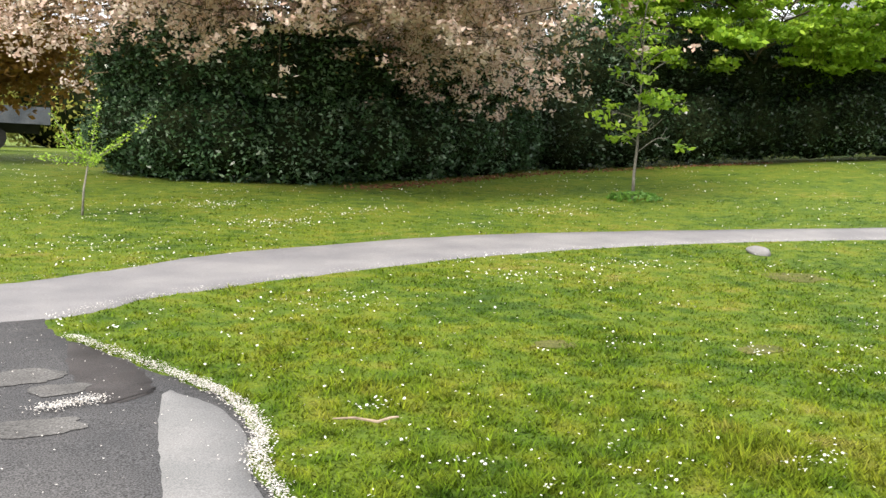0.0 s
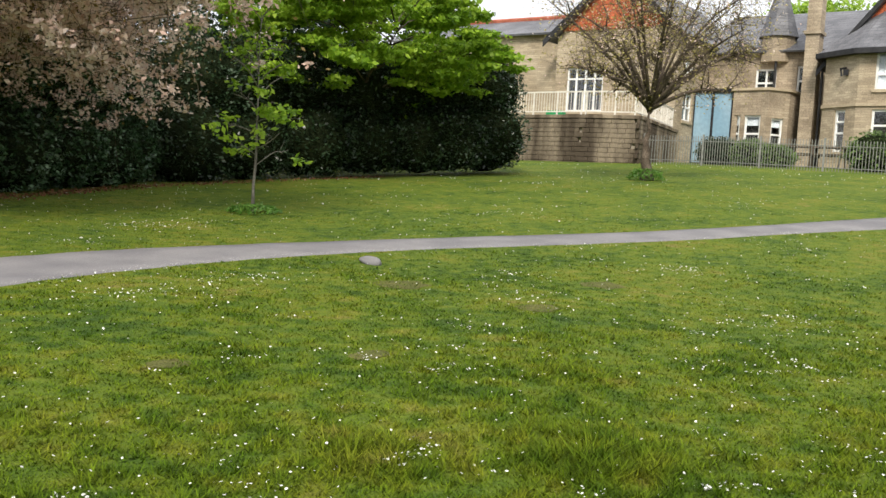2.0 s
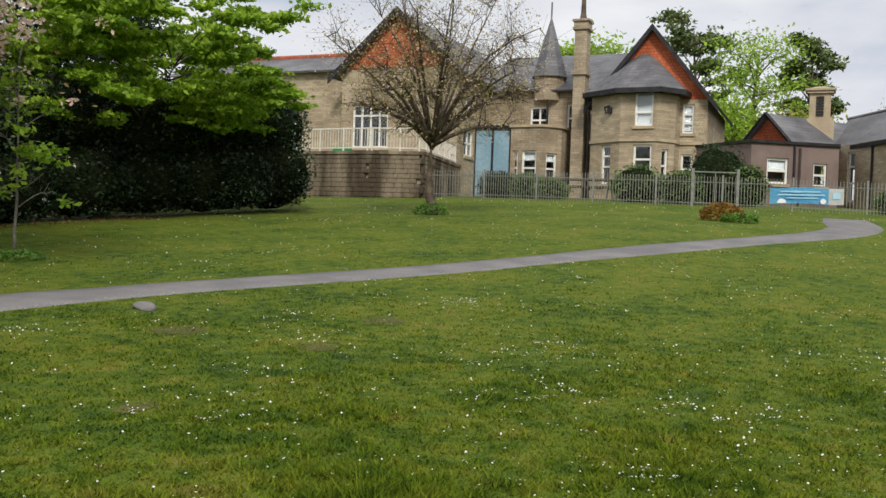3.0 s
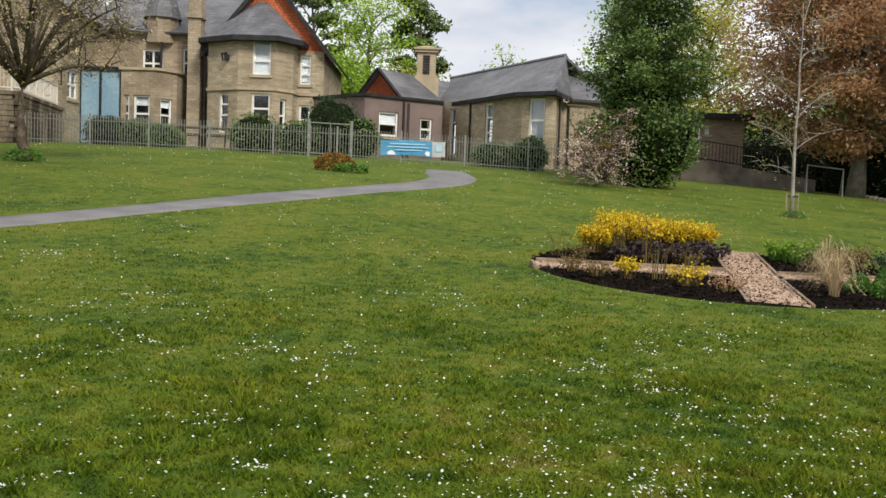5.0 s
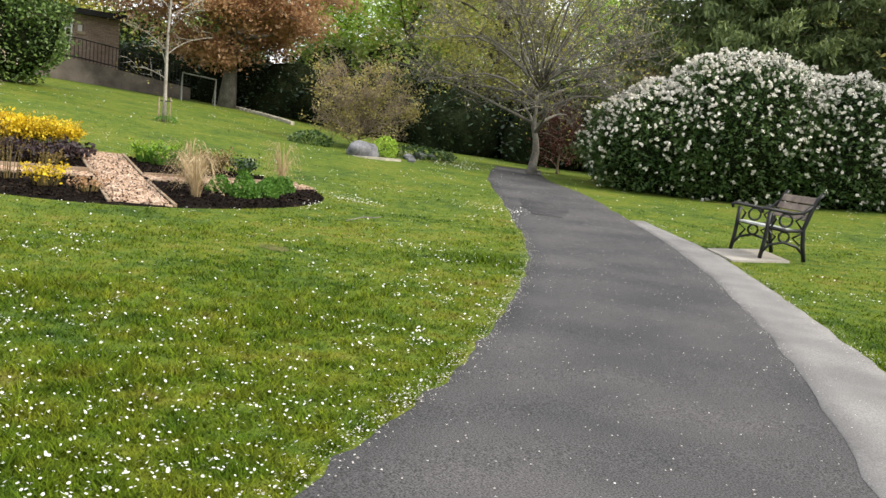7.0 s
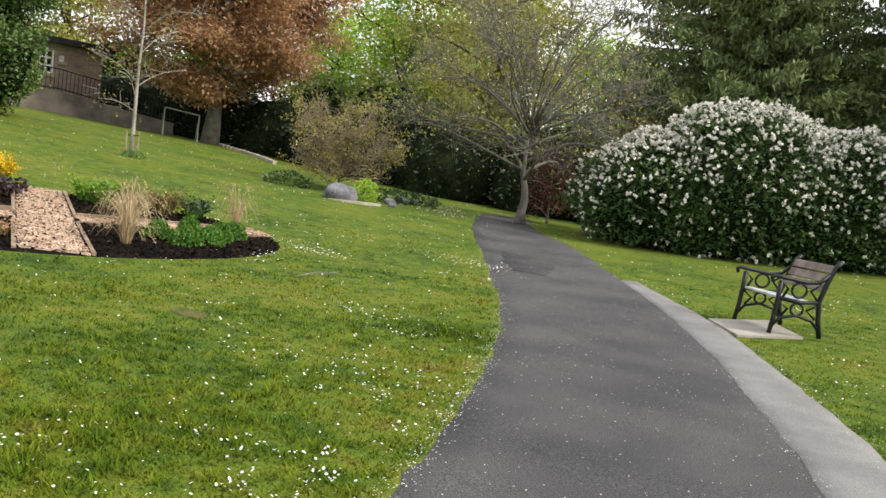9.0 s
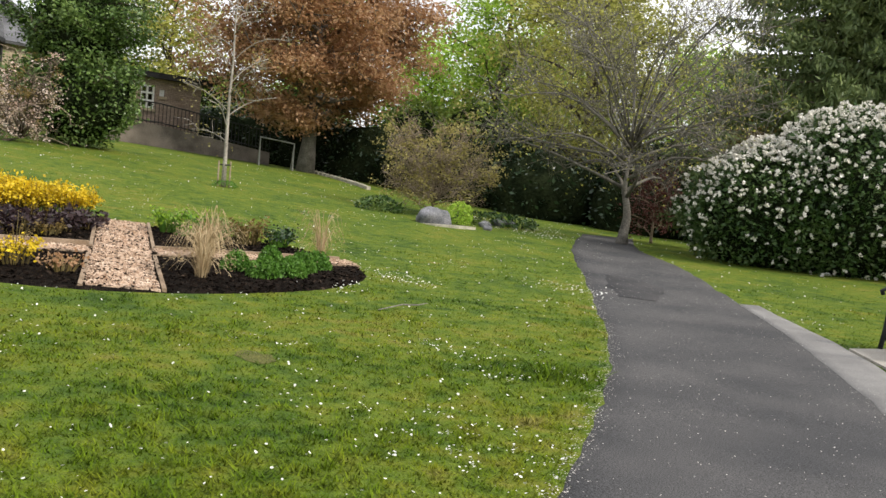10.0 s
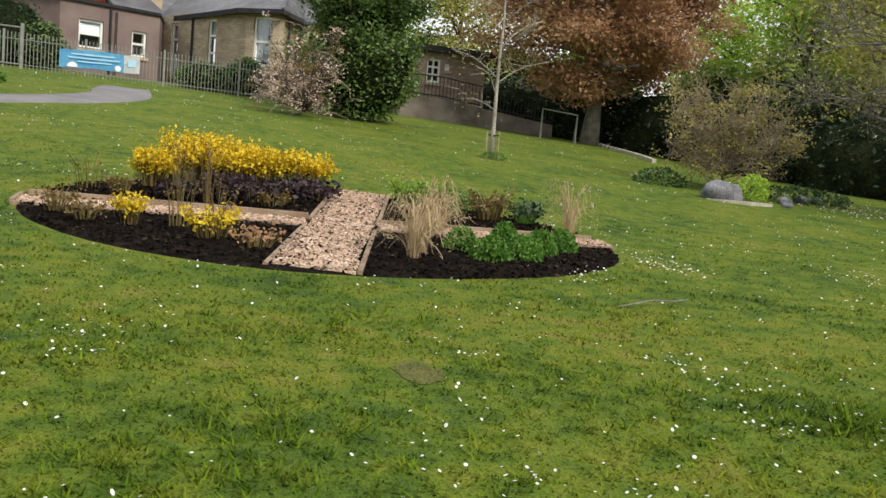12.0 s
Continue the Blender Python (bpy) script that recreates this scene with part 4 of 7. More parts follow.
box(bm, 40.94, 41.0, 19.4, 22.0, 7.27, 7.55), box(bm, 40.95, 41.0, 17.2, 18.9, 8.1, 8.4)
part("lintel", bm, M_DRESSED, house)
# left wing
bm = bmesh.new()
wall(bm, (42.2, 34), (42.2, 22.3), BASE, 9.35), wall(bm, (52, 34), (42.2, 34), BASE, 9.35)
part("wall", bm, M_STONE, house)
bm = bmesh.new()
sheet(bm, [(41.8, 34.3, 9.25), (41.8, 22.4, 9.25), (45.8, 22.4, 10.75), (45.8, 34.3, 10.75)], 0.1)
sheet(bm, [(49.8, 34.3, 9.25), (49.8, 22.4, 9.25), (45.8, 22.4, 10.75), (45.8, 34.3, 10.75)], 0.1)
part("roof", bm, M_SLATE, house)
bm = bmesh.new()
for i in range(24):
    tube(bm, [(45.8, 34.2 - i * 0.5, 10.8), (45.8, 33.72 - i * 0.5, 10.8)], 0.14, 6)
part("ridge_tile", bm, M_RIDGE, house, "red clay ridge tiles")
for px, py, pa, pb in ((42.1, 22.45, 9.2, 4.6), (43.4, 10.05, 7.7, 2.6), (45.0, 11.0, 8.3, 2.8), (45.0, 12.6, 8.3, 6.0)):
    bm = bmesh.new()
    tube(bm, [(px, py, pa), (px, py, pb)], 0.06)
    part("downpipe", bm, M_BARGE, house, "black rainwater pipe")
# middle range, glazed lobby, bay
bm = bmesh.new()
mid_holes = [(2.6, 3.6, 6.25, 7.6), (4.55, 5.1, 6.3, 7.7)]
wall(bm, (45.3, 16.2), (45.3, 9.4), BASE, 8.45, mid_holes)
part("wall", bm, M_STONE_DARK, house)
for h in mid_holes:
    window(house, (45.3, 16.2), (45.3, 9.4), h, (0.5,), (0.5,) if h[1] - h[0] > 0.8 else ())
bm = bmesh.new()
sheet(bm, [(44.9, 16.3, 8.4), (44.9, 8.5, 8.4), (49.5, 8.5, 11.0), (49.5, 16.3, 11.0)], 0.1)
part("roof", bm, M_SLATE, house)
bm = bmesh.new()
for i in range(8):
    q0, q1 = i * math.pi / 4, (i + 1) * math.pi / 4
    bm.faces.new([bm.verts.new((45.6 + 0.95 * math.cos(q0), 12.75 + 0.95 * math.sin(q0), 9.1)), bm.verts.new((45.6 + 0.95 * math.cos(q1), 12.75 + 0.95 * math.sin(q1), 9.1)), bm.verts.new((45.6, 12.75, 12.3))])
tube(bm, [(45.6, 12.75, 12.2), (45.6, 12.75, 13.0)], 0.04)
part("spire", bm, M_SLATE, house, "slated pointed turret roof")
bm = bmesh.new()
prism(bm, [(45.6 + 0.8 * math.cos(i * math.pi / 4), 12.75 + 0.8 * math.sin(i * math.pi / 4)) for i in range(8)], 7.9, 9.15)
part("turret", bm, M_STONE_DARK, house)
bay = [(44.6, 14.2), (43.2, 13.9), (43.0, 12.2), (43.9, 11.5), (45.3, 11.4)]
bm = bmesh.new()
bay_sets = []
for p0, p1 in zip(bay, bay[1:]):
    ln = math.dist(p0, p1)
    hs = [(0.1, 0.42, 3.6, 5.15), (0.62, 1.4, 3.6, 5.15)] if ln > 1.5 else [(0.25, ln - 0.25, 3.65, 5.05)] if ln < 1.2 else []
    bay_sets.append((p0, p1, hs))
    wall(bm, p0, p1, BASE, 6.3, hs, 0.25)
part("wall", bm, M_STONE_DARK, house)
for p0, p1, hs in bay_sets:
    for h in hs:
        window(house, p0, p1, h, (0.45,), (), 0.3)
bm = bmesh.new()
prism(bm, [(44.6, 14.25), (43.1, 13.98), (42.9, 12.15), (43.85, 11.4), (45.3, 11.35), (45.3, 14.25)], 6.3, 6.42)
part("parapet", bm, M_DRESSED, house)
bm = bmesh.new()
for y0, y1 in ((15.85, 14.98), (14.92, 14.05)):
    box(bm, 43.5, 43.54, y1, y0, 2.9, 6.25)
part("glazing", bm, M_BLUEGLASS, house, "tall blue reflecting glazed lobby")
bm = bmesh.new()
for y in (15.9, 14.95, 14.0):
    box(bm, 43.44, 43.6, y - 0.05, y + 0.05, 2.6, 6.3)
box(bm, 43.42, 45.2, 13.95, 15.88, 6.25, 6.45)
part("lobby_frame", bm, M_BARGE, house)
# chimneys
bm = bmesh.new()
box(bm, 43.7, 44.45, 10.38, 10.98, BASE, 11.1), box(bm, 43.6, 44.55, 10.28, 11.08, 11.1, 11.22), box(bm, 43.66, 44.5, 10.33, 11.03, 11.22, 11.5), box(bm, 43.58, 44.57, 10.26, 11.1, 11.5, 11.6), box(bm, 43.6, 44.55, 10.3, 11.06, 8.9, 9.05)
part("chimney", bm, M_STONE_DARK, house)
bm = bmesh.new()
tube(bm, [(44.05, 10.68, 11.55), (44.05, 10.68, 11.95), (44.05, 10.68, 12.75)], [0.2, 0.13, 0.1], 8)
part("chimney_pot", bm, M_BARK, house)
# bowed two-storey tower
tow = [(44.5, 9.95), (42.7, 9.75), (41.65, 8.15), (41.6, 6.45), (42.45, 5.8), (43.3, 5.72)]
lowers = {1: [(0.75, 1.35, 3.5, 5.3)], 2: [(0.65, 1.48, 3.95, 5.28)], 3: [(0.3, 0.7, 3.6, 5.1)]}
uppers = {2: [(0.65, 1.48, 6.12, 7.68)]}
bm = bmesh.new()
for i, (p0, p1) in enumerate(zip(tow, tow[1:])):
    wall(bm, p0, p1, BASE, 7.85, lowers.get(i, []) + uppers.get(i, []), 0.25)
gab_p, gab_q = (43.3, 5.72), (43.3, 4.5)
gab_holes = [(0.1, 0.62, 5.95, 7.3), (0.1, 0.62, 3.6, 5.0)]
wall(bm, gab_p, gab_q, BASE, 7.5, gab_holes), wall(bm, (43.6, 4.5), (51, 4.5), BASE, 7.5), wall(bm, (51, 4.8), (51, 10), BASE, 7.5)
part("wall", bm, M_STONE, house)
for i, (p0, p1) in enumerate(zip(tow, tow[1:])):
    for h in lowers.get(i, []):
        window(house, p0, p1, h, (0.45, 0.72) if i == 1 else (0.5,), ())
    for h in uppers.get(i, []):
        window(house, p0, p1, h, (0.4,), (), 0.95)
window(house, gab_p, gab_q, gab_holes[0], (0.35, 0.66), (), 0.9), window(house, gab_p, gab_q, gab_holes[1], (0.5,))
bm = bmesh.new()
for p0, p1 in zip(tow, tow[1:]):
    m, ln = wall_frame(p0, p1), math.dist(p0, p1)
    box(bm, -0.02, ln + 0.02, -0.07, 0.02, 5.42, 5.56, m)
    box(bm, -0.02, ln + 0.02, -0.05, 0.02, 2.4, 3.0, m)
box(bm, 43.22, 43.32, 4.45, 5.7, 5.42, 5.56)
part("string_course", bm, M_DRESSED, house, "projecting stone band")
bm = bmesh.new()
eave = [(44.6, 10.3), (42.55, 10.1), (41.3, 8.3), (41.2, 6.3), (42.3, 5.4), (43.5, 5.3)]
peak = (43.7, 7.5, 10.05)
for p0, p1 in zip(eave, eave[1:]):
    sheet(bm, [(*p0, 7.8), (*p1, 7.8), peak], 0.1)
part("roof", bm, M_SLATE, house, "grey slate hipped roof")
for p0, p1 in zip(eave, eave[1:]):
    bm = bmesh.new()
    m, ln = wall_frame(p0, p1), math.dist(p0, p1)
    box(bm, -0.04, ln + 0.04, -0.08, 0.1, 7.58, 7.8, m), box(bm, 0.0, ln, 0.095, 0.6, 7.6, 7.68, m)
    part("gutter", bm, M_BARGE, house, "black gutter")
bm = bmesh.new()
tri = [(4.45, 7.5), (9.75, 7.5), (7.1, 10.75)]
a = [bm.verts.new((43.3, y, z)) for y, z in tri]
b = [bm.verts.new((43.55, y, z)) for y, z in tri]
bm.faces.new(a), bm.faces.new(b[::-1])
for i in range(3):
    bm.faces.new((a[i], b[i], b[(i + 1) % 3], a[(i + 1) % 3]))
part("tile_hanging", bm, M_RED, house)
bm = bmesh.new()
for ye in (4.05, 10.15):
    sheet(bm, [(42.95, 7.1, 10.95), (42.95, ye, 7.22), (51, ye, 7.22), (51, 7.1, 10.95)], 0.12)
part("roof", bm, M_SLATE, house)
bm = bmesh.new()
for ye in (4.0, 10.2):
    p0, p1 = Vector((42.88, 7.1, 11.02)), Vector((42.88, ye, 7.15))
    vs = [bm.verts.new(v) for v in (p0, p1, p1 + Vector((0, 0, -0.28)), p0 + Vector((0, 0, -0.28)))]
    ws = [bm.verts.new(v.co + Vector((0.07, 0, 0))) for v in vs]
    bm.faces.new(vs), bm.faces.new(ws[::-1])
    for i in range(4):
        bm.faces.new((vs[i], ws[i], ws[(i + 1) % 4], vs[(i + 1) % 4]))
part("bargeboard", bm, M_BARGE, house)
bm = bmesh.new()
box(bm, 41.82, 42.02, 8.62, 8.82, 6.75, 7.0), tube(bm, [(42.1, 8.75, 7.1), (41.7, 8.9, 7.0), (41.75, 8.85, 6.7)], 0.05)
part("wall_lamp", bm, M_BARGE, house, "small black lantern")

house.location += Vector((0, 0.35, 0.46))

# ---- terrace in front of the gabled wing ----
terrace = thing("terrace", 37, 18.5, gz(37, 18.5), "raised terrace with a blackened block-stone retaining wall", "terrace")
TER = [(36.6, 23.6), (36.2, 18.2), (36.6, 15.75), (44.2, 17.1)]
TOP = 4.45
bm = bmesh.new()
prism(bm, [(36.68, 23.6), (36.28, 18.2), (36.66, 15.82), (44.2, 17.18), (44.2, 23.6)], 2.0, TOP)
part("fill", bm, M_MORTAR, terrace)
bm = bmesh.new()
prism(bm, [(36.5, 23.6), (36.1, 18.2), (36.5, 15.65), (44.2, 17.0), (44.2, 23.6)], TOP, TOP + 0.14)
part("coping", bm, M_BLOCK, terrace, "flat stone coping")
rng = np.random.RandomState(5)
TER_SHIFT = Vector((0, 0.25, 0.36))
terrace.location += TER_SHIFT
block_meshes = []
for w_ in (0.34, 0.45, 0.58):
    bm = bmesh.new()
    vs = box(bm, 0, w_ - 0.012, -0.02, 0.12, 0, 0.198)
    bmesh.ops.bevel(bm, geom=bm.edges[:], offset=0.015, segments=1, affect="EDGES")
    me = bpy.data.meshes.new("stone_block")
    bm.to_mesh(me)
    me.materials.append(M_BLOCK)
    bm.free()
    block_meshes.append((w_, me))
for p0, p1 in zip(TER[:3], TER[1:4]):
    m, ln = wall_frame(p0, p1), math.dist(p0, p1)
    for c in range(11):
        u = -rng.uniform(0, 0.3)
        while u < ln - 0.1:
            w_, me = block_meshes[rng.randint(3)]
            z = TOP - 0.21 * (c + 1)
            if u + w_ < ln + 0.25:
                ob = new("stone_block", me)
                ob.parent, ob.matrix_parent_inverse = terrace, Matrix.Translation(-(terrace.location - TER_SHIFT))
                ob.matrix_basis = m @ Matrix.Translation((u, -0.03 + rng.uniform(-0.008, 0.008), z))
            u += w_
rail = thing("railing", 36.4, 18.2, TOP + 0.14, "cream painted steel railing on the terrace edge", "railing")
for p0, p1 in zip(TER[:3], TER[1:4]):
    m, ln = wall_frame(p0, p1), math.dist(p0, p1)
    bm = bmesh.new()
    box(bm, 0, ln, 0.2, 0.25, TOP + 1.15, TOP + 1.21, m), box(bm, 0, ln, 0.2, 0.25, TOP + 0.28, TOP + 0.33, m)
    part("rail", bm, M_RAILW, rail)
    n = int(ln / 0.14)
    for i in range(n + 1):
        u = i * ln / n
        thick = 0.03 if i % 9 == 0 else 0.009
        bm = bmesh.new()
        box(bm, u - thick, u + thick, 0.225 - thick, 0.225 + thick, TOP + (0.13 if i % 9 == 0 else 0.33), TOP + 1.15, m)
        part("post" if i % 9 == 0 else "baluster", bm, M_RAILW, rail)
rail.location += TER_SHIFT
bm = bmesh.new()
box(bm, 37.1, 37.6, 20.1, 20.9, TOP + 0.5, TOP + 0.78)
bmesh.ops.bevel(bm, geom=bm.edges[:], offset=0.05, segments=2, affect="EDGES")
tagged(part("storage_box", bm, M_GREENBOX), "bright green plastic box on the terrace", "box")

# ---- low roughcast annex and the single-storey schoolroom ----
annex = thing("annex", 42, 2, gz(42, 2), "flat-roofed annex of mauve-brown render", "building")
ANX = [(43.6, 5.6), (40.9, 2.7), (43.2, -0.75), (46.5, -0.7)]
bm = bmesh.new()
ax_holes = {1: [(0.75, 1.75, 4.05, 5.15), (2.95, 3.6, 4.0, 5.0)]}
for i, (p0, p1) in enumerate(zip(ANX, ANX[1:])):
    wall(bm, p0, p1, BASE, 5.75, ax_holes.get(i, []))
part("wall", bm, M_ROUGHCAST, annex)
for h in ax_holes[1]:
    window(annex, ANX[1], ANX[2], h, (0.5,), (), 0.5 if h[0] < 1 else 0)
bm = bmesh.new()
prism(bm, [(43.7, 5.75), (40.75, 2.72), (43.1, -0.8), (47.5, -0.75), (47.5, 5.75)], 5.75, 5.87)
part("roof", bm, M_BARGE, annex, "thin black flat-roof edge")
bm = bmesh.new()
m = wall_frame(ANX[1], ANX[2])
box(bm, 2.2, 2.75, -0.25, 0.05, BASE, 5.6, m)
part("buttress", bm, M_ROUGHCAST, annex)
bm = bmesh.new()
tube(bm, [m @ Vector((2.0, -0.06, 5.7)), m @ Vector((2.0, -0.06, 2.6))], 0.05)
part("downpipe", bm, M_BARGE, annex)

low = thing("schoolroom", 42, -4, gz(42, -4), "single-storey sandstone building with a long slate hipped roof", "building")
LOW = [(45.6, -0.75), (39.7, -4.15), (38.75, -5.35), (41.0, -6.1), (42.0, -9.6)]
lo_holes = {0: [(0.75, 1.35, 3.45, 5.7), (3.9, 4.55, 3.6, 5.75)], 1: [(0.35, 1.15, 3.9, 5.75)]}
bm = bmesh.new()
for i, (p0, p1) in enumerate(zip(LOW, LOW[1:])):
    wall(bm, p0, p1, BASE, 6.05, lo_holes.get(i, []))
part("wall", bm, M_STONE, low)
for i, hs in lo_holes.items():
    for h in hs:
        window(low, LOW[i], LOW[i + 1], h, (0.38, 0.7) if i == 0 else (0.5,), (), 0.35 if i == 0 else 0.9)
bm = bmesh.new()
EV = [(46.6, -0.4), (39.5, -3.85), (38.35, -5.4), (40.95, -6.45)]
R0, R1 = (51.5, -1.2, 8.0), (42.5, -6.3, 8.1)
sheet(bm, [(*EV[0], 6.0), (*EV[1], 6.0), R1, R0], 0.12)
sheet(bm, [(*EV[1], 6.0), (*EV[2], 6.0), R1], 0.12)
sheet(bm, [(*EV[2], 6.0), (*EV[3], 6.0), R1], 0.12)
sheet(bm, [R1, R0, (53, -6, 6.0), (44.5, -9.6, 6.0)], 0.12)
part("roof", bm, M_SLATE, low, "grey slate hipped roof")
bm = bmesh.new()
for p0, p1 in zip(EV, EV[1:]):
    m, ln = wall_frame(p0, p1), math.dist(p0, p1)
    box(bm, -0.03, ln + 0.03, -0.06, 0.1, 5.82, 6.0, m), box(bm, 0, ln, 0.1, 0.5, 5.85, 5.92, m)
part("gutter", bm, M_BARGE, low)
bm = bmesh.new()
m = wall_frame(LOW[0], LOW[1])
tube(bm, [m @ Vector((2.7, -0.06, 5.85)), m @ Vector((2.7, -0.06, 2.7))], 0.05)
tube(bm, [(39.6, -5.75, 5.8), (39.7, -5.78, 5.4), (39.7, -5.78, 2.7)], 0.05), tube(bm, [(41.0, -6.35, 5.8), (40.95, -6.35, 2.7)], 0.05)
part("downpipe", bm, M_BARGE, low)
bm = bmesh.new()
tube(bm, [R0, R1], 0.1, 6), tube(bm, [R1, (*EV[2], 6.02)], 0.05, 5)
part("ridge", bm, M_SLATE, low)
# cross gable with red tiles
G0, GD, GN = Vector((45.8, 2.3, 7.6)), Vector((0.78, -0.62, 0)), Vector((-0.62, -0.78, 0))
bm = bmesh.new()
e0, e1 = G0 + GN * 1.5 + Vector((0, 0, -1.45)), G0 - GN * 1.5 + Vector((0, 0, -1.45))
far = GD * 8
sheet(bm, [G0 - GD * 0.3, e0 - GD * 0.3, e0 + far, G0 + far], 0.1)
sheet(bm, [G0 - GD * 0.3, e1 - GD * 0.3, e1 + far, G0 + far], 0.1)
part("roof", bm, M_SLATE, low)
bm = bmesh.new()
bm.faces.new([bm.verts.new(v) for v in (G0 - Vector((0, 0, 0.1)), e0, e1)])
part("gable", bm, M_RED, low, "small red-tiled gable")
bm = bmesh.new()
for e_ in (e0, e1):
    tube(bm, [G0 - GD * 0.32, e_ - GD * 0.32], 0.09, 4)
part("bargeboard", bm, M_BARGE, low)
tx, ty = 48.2, 0.15
bm = bmesh.new()
box(bm, tx - 0.66, tx + 0.66, ty - 0.66, ty + 0.66, 6.4, 7.45), box(bm, tx - 0.58, tx + 0.58, ty - 0.58, ty + 0.58, 7.45, 7.6), box(bm, tx - 0.48, tx + 0.48, ty - 0.48, ty + 0.48, 7.6, 8.8), box(bm, tx - 0.6, tx + 0.6, ty - 0.6, ty + 0.6, 8.8, 8.93), box(bm, tx - 0.68, tx + 0.68, ty - 0.68, ty + 0.68, 8.93, 9.03)
part("bell_turret", bm, M_DRESSED, low, "square stone ventilator turret")
bm = bmesh.new()
for k in range(7):
    box(bm, tx - 0.53, tx - 0.47, ty - 0.17, ty + 0.17, 7.7 + k * 0.14, 7.8 + k * 0.14)
part("louvre", bm, M_BARGE, low)
bm = bmesh.new()
bmesh.ops.create_cone(bm, segments=4, radius1=0.8, radius2=0.2, depth=0.16, cap_ends=True, matrix=Matrix.Translation((tx, ty, 9.11)) @ Matrix.Rotation(radians(45), 4, "Z"))
part("cap", bm, M_DRESSED, low)
# rear wing behind the evergreen
bm = bmesh.new()
sheet(bm, [(40.7, -6.3, 5.95), (41.7, -9.9, 5.95), (45.2, -9.6, 7.6), (43.6, -6.2, 7.6)], 0.12)
part("roof", bm, M_SLATE, low)

# ---- railings, gate and banner ----
fence = thing("fence", 37, 5, gz(37, 5), "galvanised vertical-bar park railings along the house garden", "fence")
bm_bar = bmesh.new()
box(bm_bar, -0.014, 0.014, -0.01, 0.01, 0, 1.22)
bmesh.ops.create_cone(bm_bar, segments=4, radius1=0.022, radius2=0.004, depth=0.07, matrix=Matrix.Translation((0, 0, 1.25)), cap_ends=True)
bar_me = bpy.data.meshes.new("bar")
bm_bar.to_mesh(bar_me)
bm_bar.free()
bar_me.materials.append(M_GALV)
bm_post = bmesh.new()
box(bm_post, -0.035, 0.035, -0.035, 0.035, -0.05, 1.34)
post_me = bpy.data.meshes.new("post")
bm_post.to_mesh(post_me)
bm_post.free()
post_me.materials.append(M_GALV)
FEN = [(37.7, 16.2), (37.9, 14.5), (37.0, 9.0), (36.9, 4.0), (36.9, -1.0), (36.9, -6.3), (38.4, -7.2)]
FZ = lambda x, y: gz(x, y) - 0.08
k = 0
for p0, p1 in zip(FEN, FEN[1:]):
    ln = math.dist(p0, p1)
    n = int(ln / 0.115)
    for i in range(n):
        f = i / n
        px, py = p0[0] + (p1[0] - p0[0]) * f, p0[1] + (p1[1] - p0[1]) * f
        ob = new("post" if k % 22 == 0 else "bar", post_me if k % 22 == 0 else bar_me)
        hang(ob, fence)
        ob.matrix_basis = Matrix.Translation((px, py, FZ(px, py)))
        k += 1
    for z in (0.22, 1.05):
        bm = bmesh.new()
        tube(bm, [(p0[0] + (p1[0] - p0[0]) * f, p0[1] + (p1[1] - p0[1]) * f, FZ(p0[0] + (p1[0] - p0[0]) * f, p0[1] + (p1[1] - p0[1]) * f) + z) for f in np.linspace(0, 1, 6)], 0.015, 4)
        part("rail", bm, M_GALV, fence)
gate = thing("gate", 36.86, 3.6, gz(36.86, 3.6), "galvanised garden gate in the railings", "gate")
for y in (4.55, 2.85):
    bm = bmesh.new()
    box(bm, 36.8, 36.9, y - 0.05, y + 0.05, gz(36.86, y) - 0.1, gz(36.86, y) + 1.5)
    part("gate_post", bm, M_GALV, gate)
bm = bmesh.new()
for z in (1.36, 0.15):
    tube(bm, [(36.85, 4.5, gz(36.86, 4.5) + z), (36.85, 2.9, gz(36.86, 2.9) + z)], 0.025, 5)
for y in (4.5, 3.7, 2.9):
    tube(bm, [(36.85, y, gz(36.86, y) + 0.15), (36.85, y, gz(36.86, y) + 1.36)], 0.02, 5)
part("gate_frame", bm, M_GALV, gate)
for x, y in ((40.3, 12.2), (40.2, 10.2), (39.8, 9.0)):
    z = gz(x, y) + 0.1
    table = thing("picnic_table", x, y, z, "dark wooden picnic table in the house garden", "table", "picnic tables in the garden")
    bm = bmesh.new()
    box(bm, x - 0.35, x + 0.35, y - 0.75, y + 0.75, z + 0.72, z + 0.77)
    part("tabletop", bm, M_BARK, table)
    for s in (-1, 1):
        bm = bmesh.new()
        box(bm, x + s * 0.65 - 0.12, x + s * 0.65 + 0.12, y - 0.75, y + 0.75, z + 0.42, z + 0.46)
        part("seat", bm, M_BARK, table)
        bm = bmesh.new()
        box(bm, x - 0.75, x + 0.75, y + s * 0.55 - 0.03, y + s * 0.55 + 0.03, z + 0.34, z + 0.42)
        part("crossbar", bm, M_BARK, table)
        for q in (-1, 1):
            bm = bmesh.new()
            tube(bm, [(x + q * 0.3, y + s * 0.55, z + 0.72), (x + q * 0.62, y + s * 0.55, z - 0.12)], 0.04, 4)
            part("leg", bm, M_BARK, table)
BZ = gz(36.8, 0.3)
banner = thing("banner", 36.8, 0.3, BZ + 0.2, "blue and white printed vinyl banner tied to the railings", "banner")
BZ0, BZ1 = 3.02, 3.62
